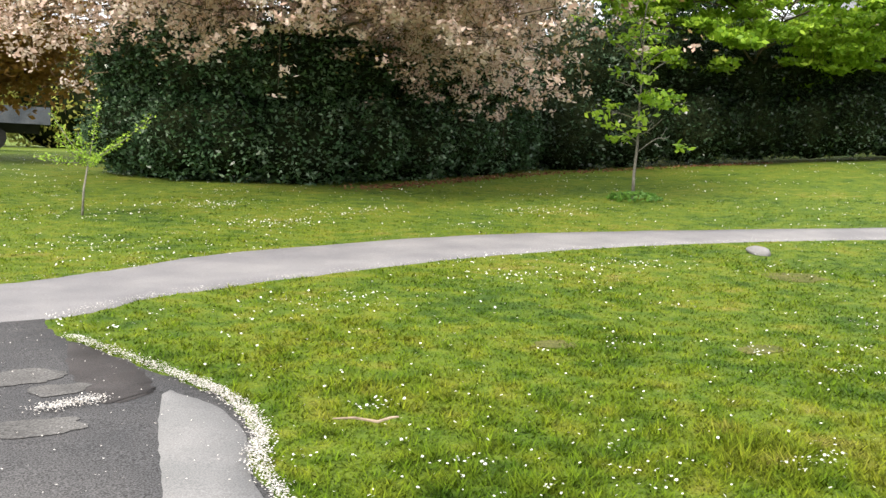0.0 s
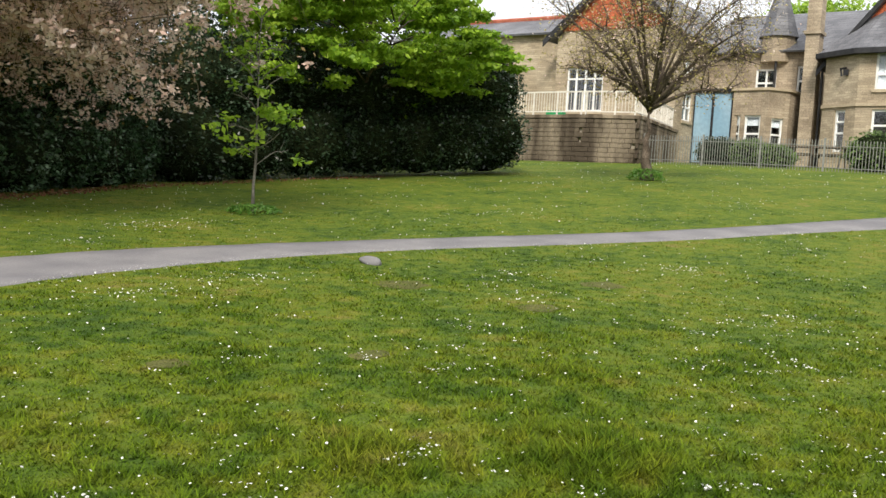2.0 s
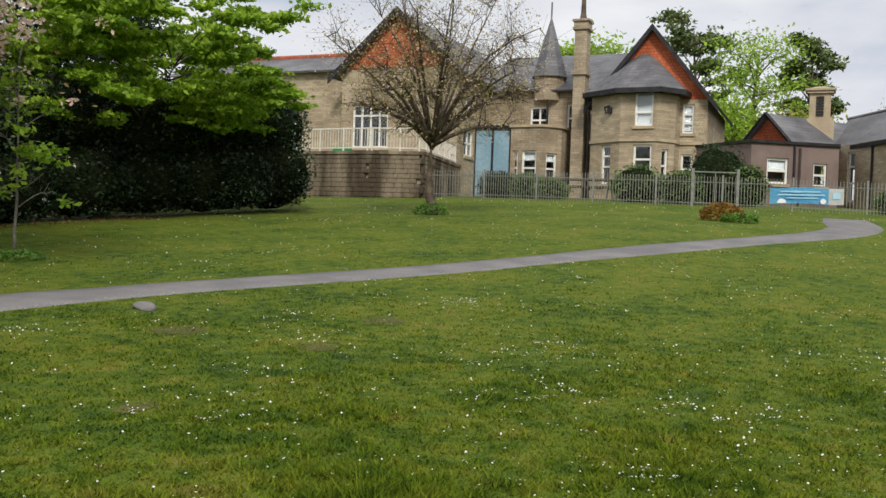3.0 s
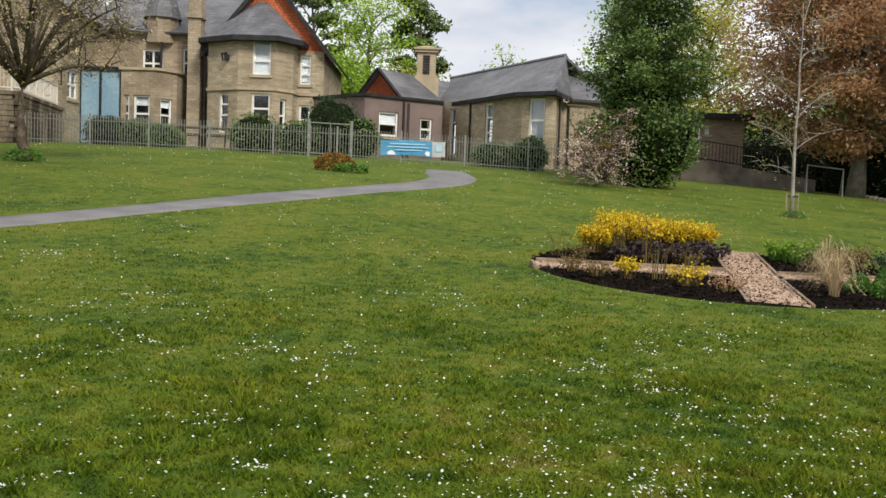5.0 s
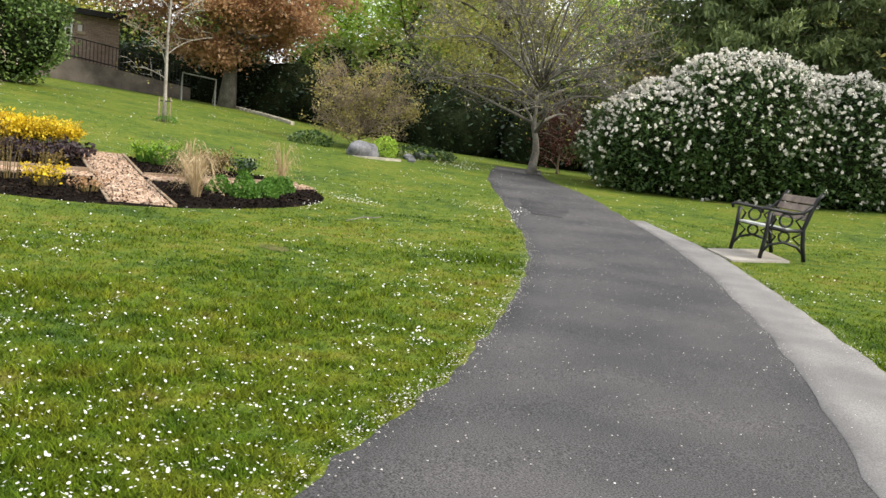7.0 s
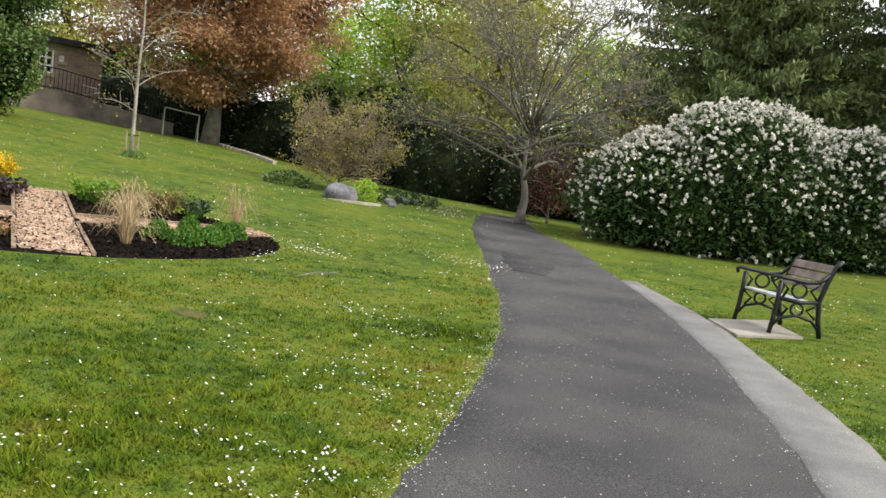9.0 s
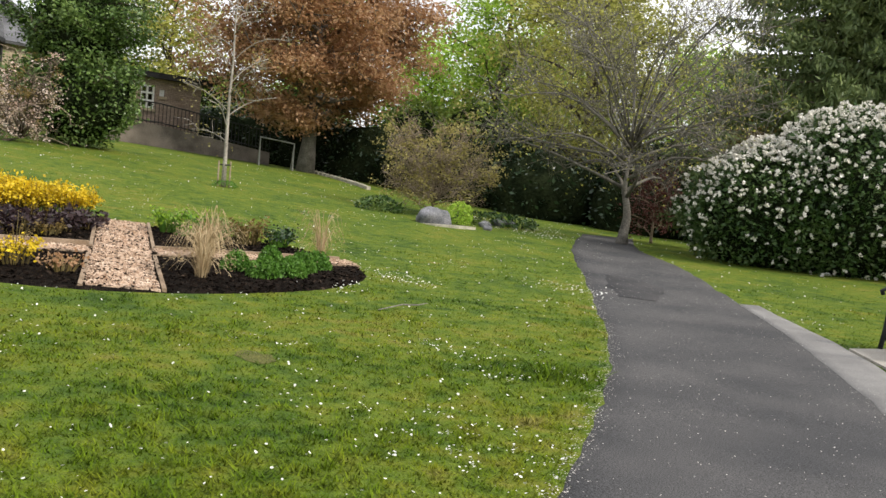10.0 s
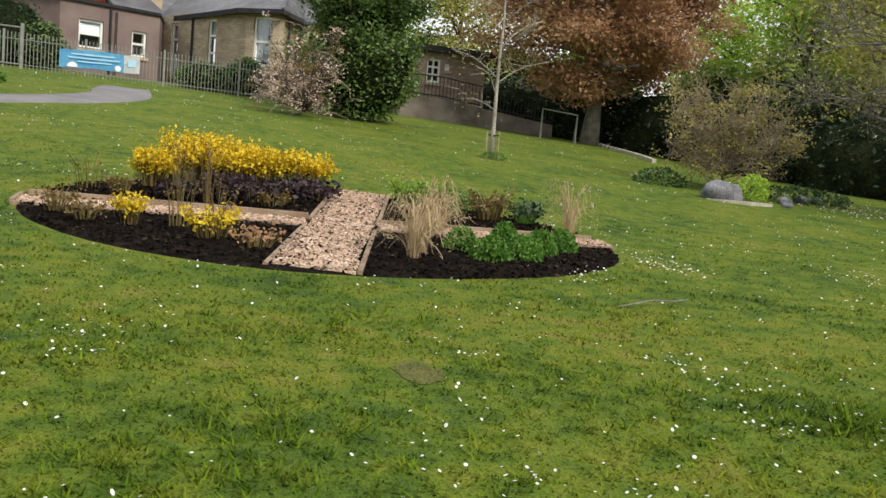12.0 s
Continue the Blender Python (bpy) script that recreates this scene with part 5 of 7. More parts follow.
for nm, ya, yb, mt in (("sheet", 1.68, -0.38, M_BANNER), ("white_panel", -0.38, -0.9, M_VINYLW)):
    bm = bmesh.new()
    cols = []
    for s in np.linspace(0, 1, 16):
        y = ya + (yb - ya) * s
        cols.append([bm.verts.new((36.82 + 0.025 * math.sin(y * 6 + z), y, z + 0.02 * math.sin(y * 3.1))) for z in np.linspace(BZ0, BZ1, 5)])
    for u, v in zip(cols, cols[1:]):
        for j in range(4):
            bm.faces.new((u[j], v[j], v[j + 1], u[j + 1]))
    r = bmesh.ops.solidify(bm, geom=bm.faces[:], thickness=0.006)
    part(nm, bm, mt, banner)
for ya, yb, z, h in ((1.3, -0.1, 3.45, 0.05), (1.4, -0.25, 3.33, 0.05), (1.1, 0.0, 3.22, 0.04)):
    bm = bmesh.new()
    box(bm, 36.772, 36.778, yb, ya, z, z + h)
    part("print_bar", bm, M_INK, banner)
bm = bmesh.new()
box(bm, 36.772, 36.778, -0.78, -0.52, 3.22, 3.45)
part("print_mark", bm, M_INK, banner)
bm = bmesh.new()
for y, z, r in ((1.25, 3.04, 0.17), (-0.2, 3.12, 0.1)):
    c = [bm.verts.new((36.77, y + r * math.cos(q), z + r * max(0, math.sin(q)) if r > 0.15 else z + r * math.sin(q))) for q in np.linspace(0, 6.283, 15)[:-1]]
    bm.faces.new(c)
part("print_disc", bm, M_VINYLW, banner)

# ---- outbuilding, ramp wall and goal at the wood's edge ----
shed = thing("outbuilding", 45, -13.5, gz(45, -13.5), "flat-roofed brick outbuilding with a white window", "building")
sp, sq = (44.0, -10.5), (44.6, -15.4)
sh = [(2.1, 2.75, 4.3, 5.35), (2.95, 3.2, 4.9, 5.2)]
bm = bmesh.new()
wall(bm, sp, sq, 2.4, 5.65, sh), wall(bm, (44.9, -15.4), (49, -15.4), 2.4, 5.65), wall(bm, (49, -15.1), (49, -10.5), 2.4, 5.65)
part("wall", bm, M_TAN, shed, "tan brick wall")
for h in sh:
    window(shed, sp, sq, h, (0.33, 0.66), (0.5,) if h[1] - h[0] > 0.5 else ())
bm = bmesh.new()
prism(bm, [(43.6, -10.3), (44.2, -15.8), (49.4, -15.8), (49.4, -10.3)], 5.65, 5.9)
part("roof", bm, M_BARGE, shed, "black flat roof")
ramp = thing("ramp_wall", 43, -15, gz(43, -15), "stained concrete ramp wall with black railings", "wall")
bm = bmesh.new()
rp = [(43.2, -11.0, 3.6), (43.2, -13.2, 3.55), (42.6, -18.2, 2.85)]
for (xa, ya, za), (xb, yb, zb) in zip(rp, rp[1:]):
    lo = [bm.verts.new(v) for v in ((xa, ya, 2.0), (xb, yb, 1.8), (xb + 0.3, yb, 1.8), (xa + 0.3, ya, 2.0))]
    hi = [bm.verts.new(v) for v in ((xa, ya, za), (xb, yb, zb), (xb + 0.3, yb, zb), (xa + 0.3, ya, za))]
    bm.faces.new(lo[::-1]), bm.faces.new(hi)
    for i in range(4):
        bm.faces.new((lo[i], lo[(i + 1) % 4], hi[(i + 1) % 4], hi[i]))
part("wall", bm, M_RAMP, ramp)
for (xa, ya, za), (xb, yb, zb) in zip(rp, rp[1:]):
    for dz in (0.12, 0.95):
        bm = bmesh.new()
        tube(bm, [(xa + 0.1, ya, za + dz), (xb + 0.1, yb, zb + dz)], 0.03, 5)
        part("rail", bm, M_BARGE, ramp)
    n = int(math.dist((xa, ya), (xb, yb)) / 0.16)
    for i in range(n + 1):
        f = i / n
        bm = bmesh.new()
        c = (xa + (xb - xa) * f + 0.1, ya + (yb - ya) * f, za + (zb - za) * f)
        box(bm, c[0] - 0.012, c[0] + 0.012, c[1] - 0.012, c[1] + 0.012, c[2], c[2] + 0.95)
        part("bar", bm, M_BARGE, ramp)
goal = thing("goal_frame", 37.5, -16.4, gz(37.5, -16.4), "small grey tubular steel goal frame on the grass", "goal")
bm = bmesh.new()
ga, gb = (37.6, -15.75), (37.3, -17.1)
tube(bm, [(*ga, gz(*ga) - 0.02), (*ga, gz(*ga) + 1.15), (*gb, gz(*gb) + 1.1), (*gb, gz(*gb) - 0.02)], 0.035, 6)
part("frame", bm, M_GALV, goal)
bm = bmesh.new()
tube(bm, [(ga[0], ga[1], gz(*ga) + 1.15), (ga[0] + 0.7, ga[1] - 0.2, gz(*ga) + 0.02)], 0.02, 5), tube(bm, [(gb[0], gb[1], gz(*gb) + 1.1), (gb[0] + 0.7, gb[1] - 0.2, gz(*gb) + 0.02)], 0.02, 5)
part("stay", bm, M_GALV, goal)

# ---- the bench on its slab ----
SLAB = [(9.0, -12.88), (8.02, -12.12), (7.72, -13.1), (8.75, -13.95)]
bm = bmesh.new()
lo = [bm.verts.new((x, y, gz(x, y) - 0.05)) for x, y in SLAB]
hi = [bm.verts.new((x, y, gz(x, y) + 0.03)) for x, y in SLAB]
bm.faces.new(hi), bm.faces.new(lo[::-1])
for i in range(4):
    bm.faces.new((lo[i], lo[(i + 1) % 4], hi[(i + 1) % 4], hi[i]))
tagged(part("pavement", bm, M_SLAB), "pale concrete slab under the bench", "slab", kind="structure")
bench = thing("bench", 8.24, -13.3, gz(8.24, -13.3) + 0.03, "park bench with black cast-iron ends and weathered wooden slats", "bench")
BL = 1.12
bench_m = Matrix.Translation(bench.location) @ Matrix.Rotation(radians(-34.3), 4, "Z") @ Matrix.Diagonal((1, 1.14, 1.1, 1))


def bench_end(u):
    """One scrolled iron end; depth runs to -y (back), front at +y."""
    bm = bmesh.new()
    P = lambda y, z: bench_m @ Vector((u, y, z))
    def line(pts, r):
        tube(bm, [P(*q) for q in pts], r, 6)
    line([(0.30, 0.0), (0.27, 0.2), (0.25, 0.42), (0.24, 0.62)], 0.03)
    line([(-0.28, 0.0), (-0.24, 0.2), (-0.22, 0.42), (-0.28, 0.62), (-0.36, 0.84), (-0.42, 0.90)], 0.032)
    line([(0.33, 0.60), (0.35, 0.64), (0.31, 0.665), (0.24, 0.655), (0.1, 0.64), (-0.05, 0.62), (-0.2, 0.64), (-0.3, 0.74)], 0.027)
    line([(0.25, 0.42), (0.0, 0.385), (-0.22, 0.41)], 0.028)
    line([(0.29, 0.08), (0.2, 0.19), (0.02, 0.235), (-0.16, 0.19), (-0.27, 0.08)], 0.022)
    for cy, cz, r in ((0.02, 0.525, 0.085), (0.02, 0.305, 0.07)):
        line([(cy + r * math.cos(q), cz + r * math.sin(q)) for q in np.linspace(0, 6.283, 13)], 0.018)
    for s in (1, -1):
        line([(0.22 * s, 0.61), (0.13 * s + 0.02, 0.53), (0.2 * s, 0.43)], 0.018)
        line([(0.23 * s, 0.38), (0.11 * s + 0.02, 0.30), (0.2 * s, 0.21)], 0.018)
    part("end_frame", bm, M_IRON, bench, "black cast-iron scrolled end", True)


bench_end(-BL / 2), bench_end(BL / 2)
for i in range(4):
    y0 = 0.235 - i * 0.12
    bm = bmesh.new()
    box(bm, -BL / 2 + 0.02, BL / 2 - 0.02, y0 - 0.105, y0, 0.405 - 0.012 * i, 0.435 - 0.012 * i, bench_m)
    bmesh.ops.bevel(bm, geom=bm.edges[:], offset=0.006, segments=1, affect="EDGES")
    part("seat_slat", bm, M_SEAT, bench, "pale grey seat slat")
for i in range(3):
    z0 = 0.54 + i * 0.108
    tilt = Matrix.Translation((0, -0.235 - 0.045 * i, z0)) @ Matrix.Rotation(radians(22), 4, "X")
    bm = bmesh.new()
    box(bm, -BL / 2 + 0.02, BL / 2 - 0.02, -0.015, 0.015, 0, 0.098, bench_m @ tilt)
    bmesh.ops.bevel(bm, geom=bm.edges[:], offset=0.006, segments=1, affect="EDGES")
    part("back_slat", bm, M_SLAT, bench, "weathered brown back slat")

# ---- flatbed truck far off ----
truck = thing("truck", 1.5, 36.5, gz(1.5, 36.5), "grey flatbed truck parked beyond the hedge", "truck")
tz = gz(3, 36.5)
bm = bmesh.new()
box(bm, -4.0, 4.9, 35.6, 37.6, tz + 1.0, tz + 1.15), box(bm, -4.0, 4.9, 35.6, 35.66, tz + 1.15, tz + 1.62), box(bm, -4.0, 4.9, 37.5, 37.56, tz + 1.15, tz + 1.62), box(bm, 4.84, 4.9, 35.66, 37.5, tz + 1.15, tz + 1.62)
part("bed", bm, M_TRUCK, truck)
bm = bmesh.new()
box(bm, -5.5, 4.6, 36.0, 37.2, tz + 0.65, tz + 1.0)
part("chassis", bm, M_BARGE, truck)
bm = bmesh.new()
box(bm, -6.2, -4.2, 35.7, 37.5, tz + 0.6, tz + 2.6)
bmesh.ops.bevel(bm, geom=bm.edges[:], offset=0.15, segments=2, affect="EDGES")
part("cab", bm, M_TRUCK, truck)
for wx in (3.0, 1.9, -5.2):
    for wy in (35.9, 37.3):
        bm = bmesh.new()
        bmesh.ops.create_cone(bm, segments=20, radius1=0.48, radius2=0.48, depth=0.28, cap_ends=True, matrix=Matrix.Translation((wx, wy, tz + 0.48)) @ Matrix.Rotation(radians(90), 4, "X"))
        part("wheel", bm, M_TYRE, truck)

# ---- hedges, shrubs and trees ----
def blobs_along(pts, height, rx, ry, step, seed, rows=2):
    rng = np.random.RandomState(seed)
    line = spline(pts, max(2, int(sum(math.dist(a, b) for a, b in zip(pts, pts[1:])) / step)))
    out = []
    for x, y in line:
        z = gz(x, y)
        for k in range(rows):
            f = rng.uniform(0.85, 1.15)
            out.append((x + rng.uniform(-0.3, 0.3), y + rng.uniform(-0.25, 0.25) + 0.35 * k, z + height * (0.28 + 0.44 * k), rx * f, ry * rng.uniform(0.9, 1.1), height * 0.34 * f))
    return out


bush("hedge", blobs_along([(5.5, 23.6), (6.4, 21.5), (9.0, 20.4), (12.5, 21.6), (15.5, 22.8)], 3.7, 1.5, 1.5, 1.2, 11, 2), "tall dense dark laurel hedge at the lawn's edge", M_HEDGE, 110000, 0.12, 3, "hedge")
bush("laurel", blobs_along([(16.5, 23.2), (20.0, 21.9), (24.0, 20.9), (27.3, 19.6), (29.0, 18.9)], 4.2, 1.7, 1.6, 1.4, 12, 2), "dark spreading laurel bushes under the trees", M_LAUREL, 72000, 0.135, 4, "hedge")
tree("evergreen_tree", 19.5, 26.5, "tall dark evergreen tree behind the hedge", 12, 6.5, 2.0, 0.35, M_BARK, M_DARKTREE, 26000, 0.24, 0.75, 24, 8, seed=5, profile=0.8)
tree("evergreen_tree", 11, 27.5, "tall dark evergreen tree behind the hedge", 11, 6.0, 2.0, 0.35, M_BARK, M_DARKTREE, 20000, 0.26, 0.8, 22, 8, seed=6, profile=0.8)
tree("evergreen_tree", 27.5, 25.5, "tall dark evergreen tree behind the hedge", 9, 3.6, 1.5, 0.3, M_BARK, M_DARKTREE, 14000, 0.22, 0.6, 20, 7, seed=7, profile=0.8)
tree("maple", 22.9, 21.4, "spreading maple with bright yellow-green spring leaves", 6.4, 5.1, 2.7, 0.15, M_BARK, M_MAPLE, 56000, 0.20, 0.21, 27, 7, seed=8, profile=0.4, top=0.72, lean=(-0.6, -3.4), flat_clump=0.24, limb=0.34)
tree("cherry_tree", 9.4, 25.0, "old cherry tree with drooping pale pink blossom", 8.0, 7.4, 3.9, 0.13, M_BARK, M_BRONZE, 30000, 0.085, 0.3, 54, 12, 6, seed=9, profile=0.25, second=M_BLOSSOM, second_count=165000, droop=0.13, top=0.72, lean=(-2.8, -9.9), second_size=0.115, second_clump=0.1, shoots=1300, lowest=2.35)
tree("young_maple", 13.31, 14.33, "slim young tree with fresh green leaves on the lawn", 4.6, 0.8, 1.3, 0.035, M_BARKGREY, M_MAPLE, 800, 0.15, 0.1, 18, 3, seed=10, profile=0.4)


def sapling(x, y):
    """A thin stem that forks into leafy arms."""
    g = np.random.RandomState(11)
    z = gz(x, y)
    e = thing("sapling", x, y, z, "small sapling with sparse yellow-green leaves", "tree")
    bm = bmesh.new()
    fork = np.array((x + 0.08, y - 0.03, z + 0.82))
    tube(bm, [(x, y, z - 0.05), (x + 0.02, y, z + 0.4), tuple(fork)], [0.02, 0.016, 0.013], 6)
    pts = []
    for side, deep, up in ((-0.62, 0.1, 0.72), (1.0, -0.1, 0.74), (-0.7, -0.25, 0.06), (0.05, 0.3, 0.95), (0.42, 0.3, 0.4), (-0.3, 0.35, 0.45), (0.3, -0.4, 0.12), (-0.35, -0.3, 0.35)):
        end = fork + np.array((side * 0.86 + deep * 0.5, -side * 0.5 + deep * 0.86, up))
        bend = fork + (end - fork) * 0.5 + np.array((0, 0, -0.06))
        tube(bm, [fork, bend, end], [0.009, 0.007, 0.003], 5)
        s = g.uniform(0.05, 1, 150)[:, None]
        pts.append((1 - s) ** 2 * fork + 2 * s * (1 - s) * bend + s * s * end + g.normal(0, 0.035, (150, 3)))
    part("trunk", bm, M_BARKGREY, e, smooth=True)
    raw("foliage", leaves(np.vstack(pts), 0.05, g, 0.5, 0.5), 4, M_SPRING, e, kind="stuff")


sapling(2.47, 14.75)
bush("yellow_shrub", [(1.0, 44, gz(1, 44) + 2.0, 4.0, 2.0, 2.4), (8.0, 46, gz(8, 46) + 2.5, 5.0, 2.5, 3.2)], "distant yellowish shrubbery beyond the truck", M_OLIVE, 7000, 0.3, 27)
tree("rust_tree", 1.0, 30.0, "tree with rust-orange young foliage", 10, 5.0, 1.9, 0.3, M_BARK, M_RUST, 30000, 0.24, 0.6, 22, 8, seed=12, profile=0.5)
tree("rust_tree", -5.0, 27.0, "tree with rust-orange young foliage", 10, 5.0, 3.0, 0.3, M_BARK, M_RUST, 14000, 0.2, 0.6, 22, 8, seed=13, profile=0.5)
tree("blossom_tree", 28.6, 12.1, "half-bare forked tree with sparse young leaves and blossom", 8.8, 3.9, 2.9, 0.21, M_BARK, M_BUFF, 9000, 0.085, 0.3, 26, 10, 8, seed=14, profile=0.45, second=M_BLOSSOM, second_count=3000, top=0.27, limb=0.55, second_size=0.08)
tree("holly_tree", 33.9, -8.2, "large dense dark holly tree", 7.4, 2.3, 0.4, 0.2, M_BARK, M_HOLLY, 34000, 0.135, 0.24, 46, 8, seed=15, profile=0.75)
bush("holly", [(33.9, -8.2, gz(33.9, -8.2) + 1.6, 1.9, 1.9, 1.7), (33.9, -8.0, gz(33.9, -8.2) + 3.5, 1.5, 1.5, 1.8)], "dense inner growth of the holly tree", M_HOLLY, 12000, 0.15, 16, "tree")
tree("flowering_shrub", 32.4, -5.95, "straggly shrub with dusty pink blossom beside the railings", 2.7, 1.35, 0.2, 0.06, M_BARK, M_BRONZE, 1500, 0.08, 0.14, 26, 7, 6, seed=17, profile=0.3, second=M_BLOSSOM, second_count=2200, category="shrub", top=0.06, limb=0.6, second_size=0.085, second_clump=0.1, lean=(0, -0.5), shoots=40)
tree("birch_sapling", 27.1, -11.1, "slender pale-barked young tree tied to stakes", 6.8, 1.8, 1.5, 0.062, M_BARKPALE, M_BUFF, 700, 0.07, 0.2, 15, 5, 2, seed=18, profile=0.3, limb=0.36)
tree("copper_beech", 37.9, -17.9, "broad copper beech with russet young leaves", 10.6, 5.2, 2.6, 0.34, M_BARKGREY, M_BEECH, 90000, 0.17, 0.4, 58, 11, seed=19, profile=0.8, droop=0.03)
tree("buff_shrub", 25.6, -17.0, "rounded twiggy shrub with buff young leaves", 3.0, 1.85, 0.25, 0.07, M_TWIG, M_BUFF, 5500, 0.09, 0.12, 38, 9, 5, seed=20, profile=0.45, category="shrub", top=0.15, limb=0.4)
tree("bare_tree", 21.85, -21.2, "grey half-bare spreading tree where the drive ends", 8.6, 4.5, 1.5, 0.16, M_BARKGREY, M_OLIVE, 5200, 0.085, 0.4, 38, 11, 7, seed=21, profile=0.45, top=0.32, droop=0.04, limb=0.42)
RB = gz(16, -24)
bush("rhododendron", [(17.9, -23.0, RB + 1.2, 2.7, 2.4, 2.0), (16.2, -24.2, RB + 1.5, 3.1, 2.8, 2.6), (14.2, -25.5, RB + 1.3, 2.9, 2.5, 2.3), (12.9, -26.2, RB + 0.9, 2.3, 2.2, 1.7)], "huge domed rhododendron covered in white flowers", M_RHODO, 96000, 0.125, 22, "rhododendron", M_TRUSS, 5600, 0.095, flower_up=1.15)
tree("buff_tree", 9.5, -27.5, "tree with pale buff young leaves beside the rhododendron", 6.5, 3.2, 0.6, 0.2, M_BARKGREY, M_BUFF, 12000, 0.15, 0.45, 24, 8, seed=23, profile=0.6)


def conifer(x, y, height, spread, label, seed):
    rng = np.random.RandomState(seed)
    z0 = gz(x, y)
    e = thing("conifer", x, y, z0, label, "tree")
    bm = bmesh.new()
    tube(bm, [(x, y, z0 - 0.1), (x + 0.1, y, z0 + height * 0.5), (x, y, z0 + height)], [0.32, 0.2, 0.03], 8)
    pts = []
    n = int(height * 16)
    for i in range(n):
        t = (i + rng.uniform(0, 1)) / n
        z, r, az = z0 + 1.0 + (height - 1.2) * t, spread * (1 - t) ** 0.75 * rng.uniform(0.7, 1.05) + 0.15, i * 2.39996
        d = np.array((math.cos(az), math.sin(az), 0))
        line = [np.array((x, y, z)) + d * r * s + np.array((0, 0, -0.32 * r * s + 0.22 * r * s * s)) for s in np.linspace(0, 1, 5)]
        tube(bm, line, [0.05, 0.04, 0.03, 0.02, 0.008], 4)
        m = int(50 + 105 * r)
        s = rng.uniform(0.12, 1, m)
        side = np.array((-d[1], d[0], 0))
        p = np.array((x, y, z)) + d * (r * s)[:, None] + np.outer(-0.32 * r * s + 0.22 * r * s * s - np.abs(rng.normal(0, 0.3, m)), (0, 0, 1)) + np.outer(rng.normal(0, 0.13 * r * (1.1 - s)), side)
        pts.append(p)
    part("trunk", bm, M_BARK, e, smooth=True)
    raw("foliage", leaves(np.vstack(pts), 0.27, rng, 0.3, -0.6), 4, M_CONIFER, e, kind="stuff")


conifer(21.0, -31.0, 17, 8.0, "large dark spruce with drooping boughs", 31)
conifer(15.0, -33.5, 14, 6.0, "large dark spruce with drooping boughs", 32)
for i, (x, y, h, s, lf, ct, sz) in enumerate((
        (33.5, -29.5, 12, 3.7, M_OLIVE, 9000, 0.17), (29.5, -26.0, 9.5, 3.4, M_OLIVE, 8000, 0.15), (38.5, -28, 12.5, 3.0, M_SPRING, 6500, 0.18), (27, -34, 6.4, 3.2, M_BUFF, 7000, 0.16),
        (48, -23, 11, 2.4, M_SPRING, 4500, 0.2), (53, -16, 10.5, 3.0, M_OLIVE, 6500, 0.2), (55, -12, 10.5, 2.8, M_SPRING, 5500, 0.2), (44, -36, 9.5, 4.0, M_SPRING, 8000, 0.2), (47.5, -29.5, 8.6, 3.2, M_SPRING, 7000, 0.2), (42.5, -30.5, 9.0, 2.6, M_OLIVE, 5000, 0.18), (36, -39, 8.5, 4.0, M_SPRING, 8000, 0.2),
        (80, -6, 11, 2.0, M_SPRING, 900, 0.22), (58, 3.8, 10.5, 3.4, M_SPRING, 3600, 0.2), (55, 6.4, 5.8, 3.2, M_SPRING, 6000, 0.2), (57, 2.0, 5.5, 2.8, M_OLIVE, 5000, 0.2), (59, 14.8, 11.0, 3.6, M_SPRING, 7000, 0.26), (68, 34, 13, 3.4, M_SPRING, 3000, 0.24),
        (8, -32, 9.5, 4.5, M_OLIVE, 11000, 0.2), (2, -34, 10, 5, M_OLIVE, 10000, 0.22), (13, -38, 10, 4.5, M_OLIVE, 8000, 0.22), (24, -41, 8, 4.5, M_OLIVE, 8000, 0.22))):
    tree("woodland_tree", x, y, "tall woodland tree in young spring leaf", h, s, 2.0, 0.26, M_BARK, lf, int(ct * 1.5), sz * 1.25, 0.55, 22, 8, 2, seed=40 + i, profile=0.55)
for x, y, h, s in ((61.5, 8.0, 13.0, 2.9), (62.0, 0.9, 11.4, 1.9)):
    tree("pine", x, y, "distant dark pine behind the house", h, s, 4.5, 0.25, M_BARK, M_CONIFER, 7000, 0.34, 0.3, 20, 7, seed=int(h * 10), profile=0.4, flat_clump=0.4)
WB = []
for x, y, r in ((24.5, -24.5, 2.0), (28.0, -23.0, 2.2), (31.5, -22.0, 2.2), (35, -21.8, 2.0), (39, -21.5, 2.2), (42.5, -20.5, 2.2), (46, -19.5, 2.4), (22.0, -26.0, 2.2), (26.5, -27.0, 2.8), (33.0, -26.0, 3.0), (40.0, -26.0, 3.0), (48, -24, 3.0), (50, -18, 2.6), (47.5, -17.2, 2.2), (52, -12, 2.8), (17.0, -30.0, 3.2), (12.0, -31.0, 3.2), (7, -30.5, 2.6), (23, -30, 3.2), (30, -30, 3.4)):
    WB.append((x, y, gz(x, y) + 0.7, r * 1.2, r, r * 0.95))
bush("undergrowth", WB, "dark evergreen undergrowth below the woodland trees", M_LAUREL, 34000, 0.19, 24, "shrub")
bush("thicket", [(53, -13.5, gz(53, -13.5) + 2.0, 3.0, 3.2, 3.0), (52.5, -19, gz(52.5, -19) + 2.0, 3.0, 3.2, 3.2), (47.5, -21.5, gz(47, -21) + 2.2, 2.6, 2.6, 3.0), (44, -27, gz(44, -27) + 1.8, 3.4, 3.2, 2.8), (40.5, -24.8, gz(40, -24) + 1.8, 2.6, 2.4, 2.4), (36, -25.5, gz(36, -25) + 2.0, 2.6, 2.4, 2.6)], "dense green woodland thicket behind the outbuilding", M_WOOD, 26000, 0.26, 28, "thicket")
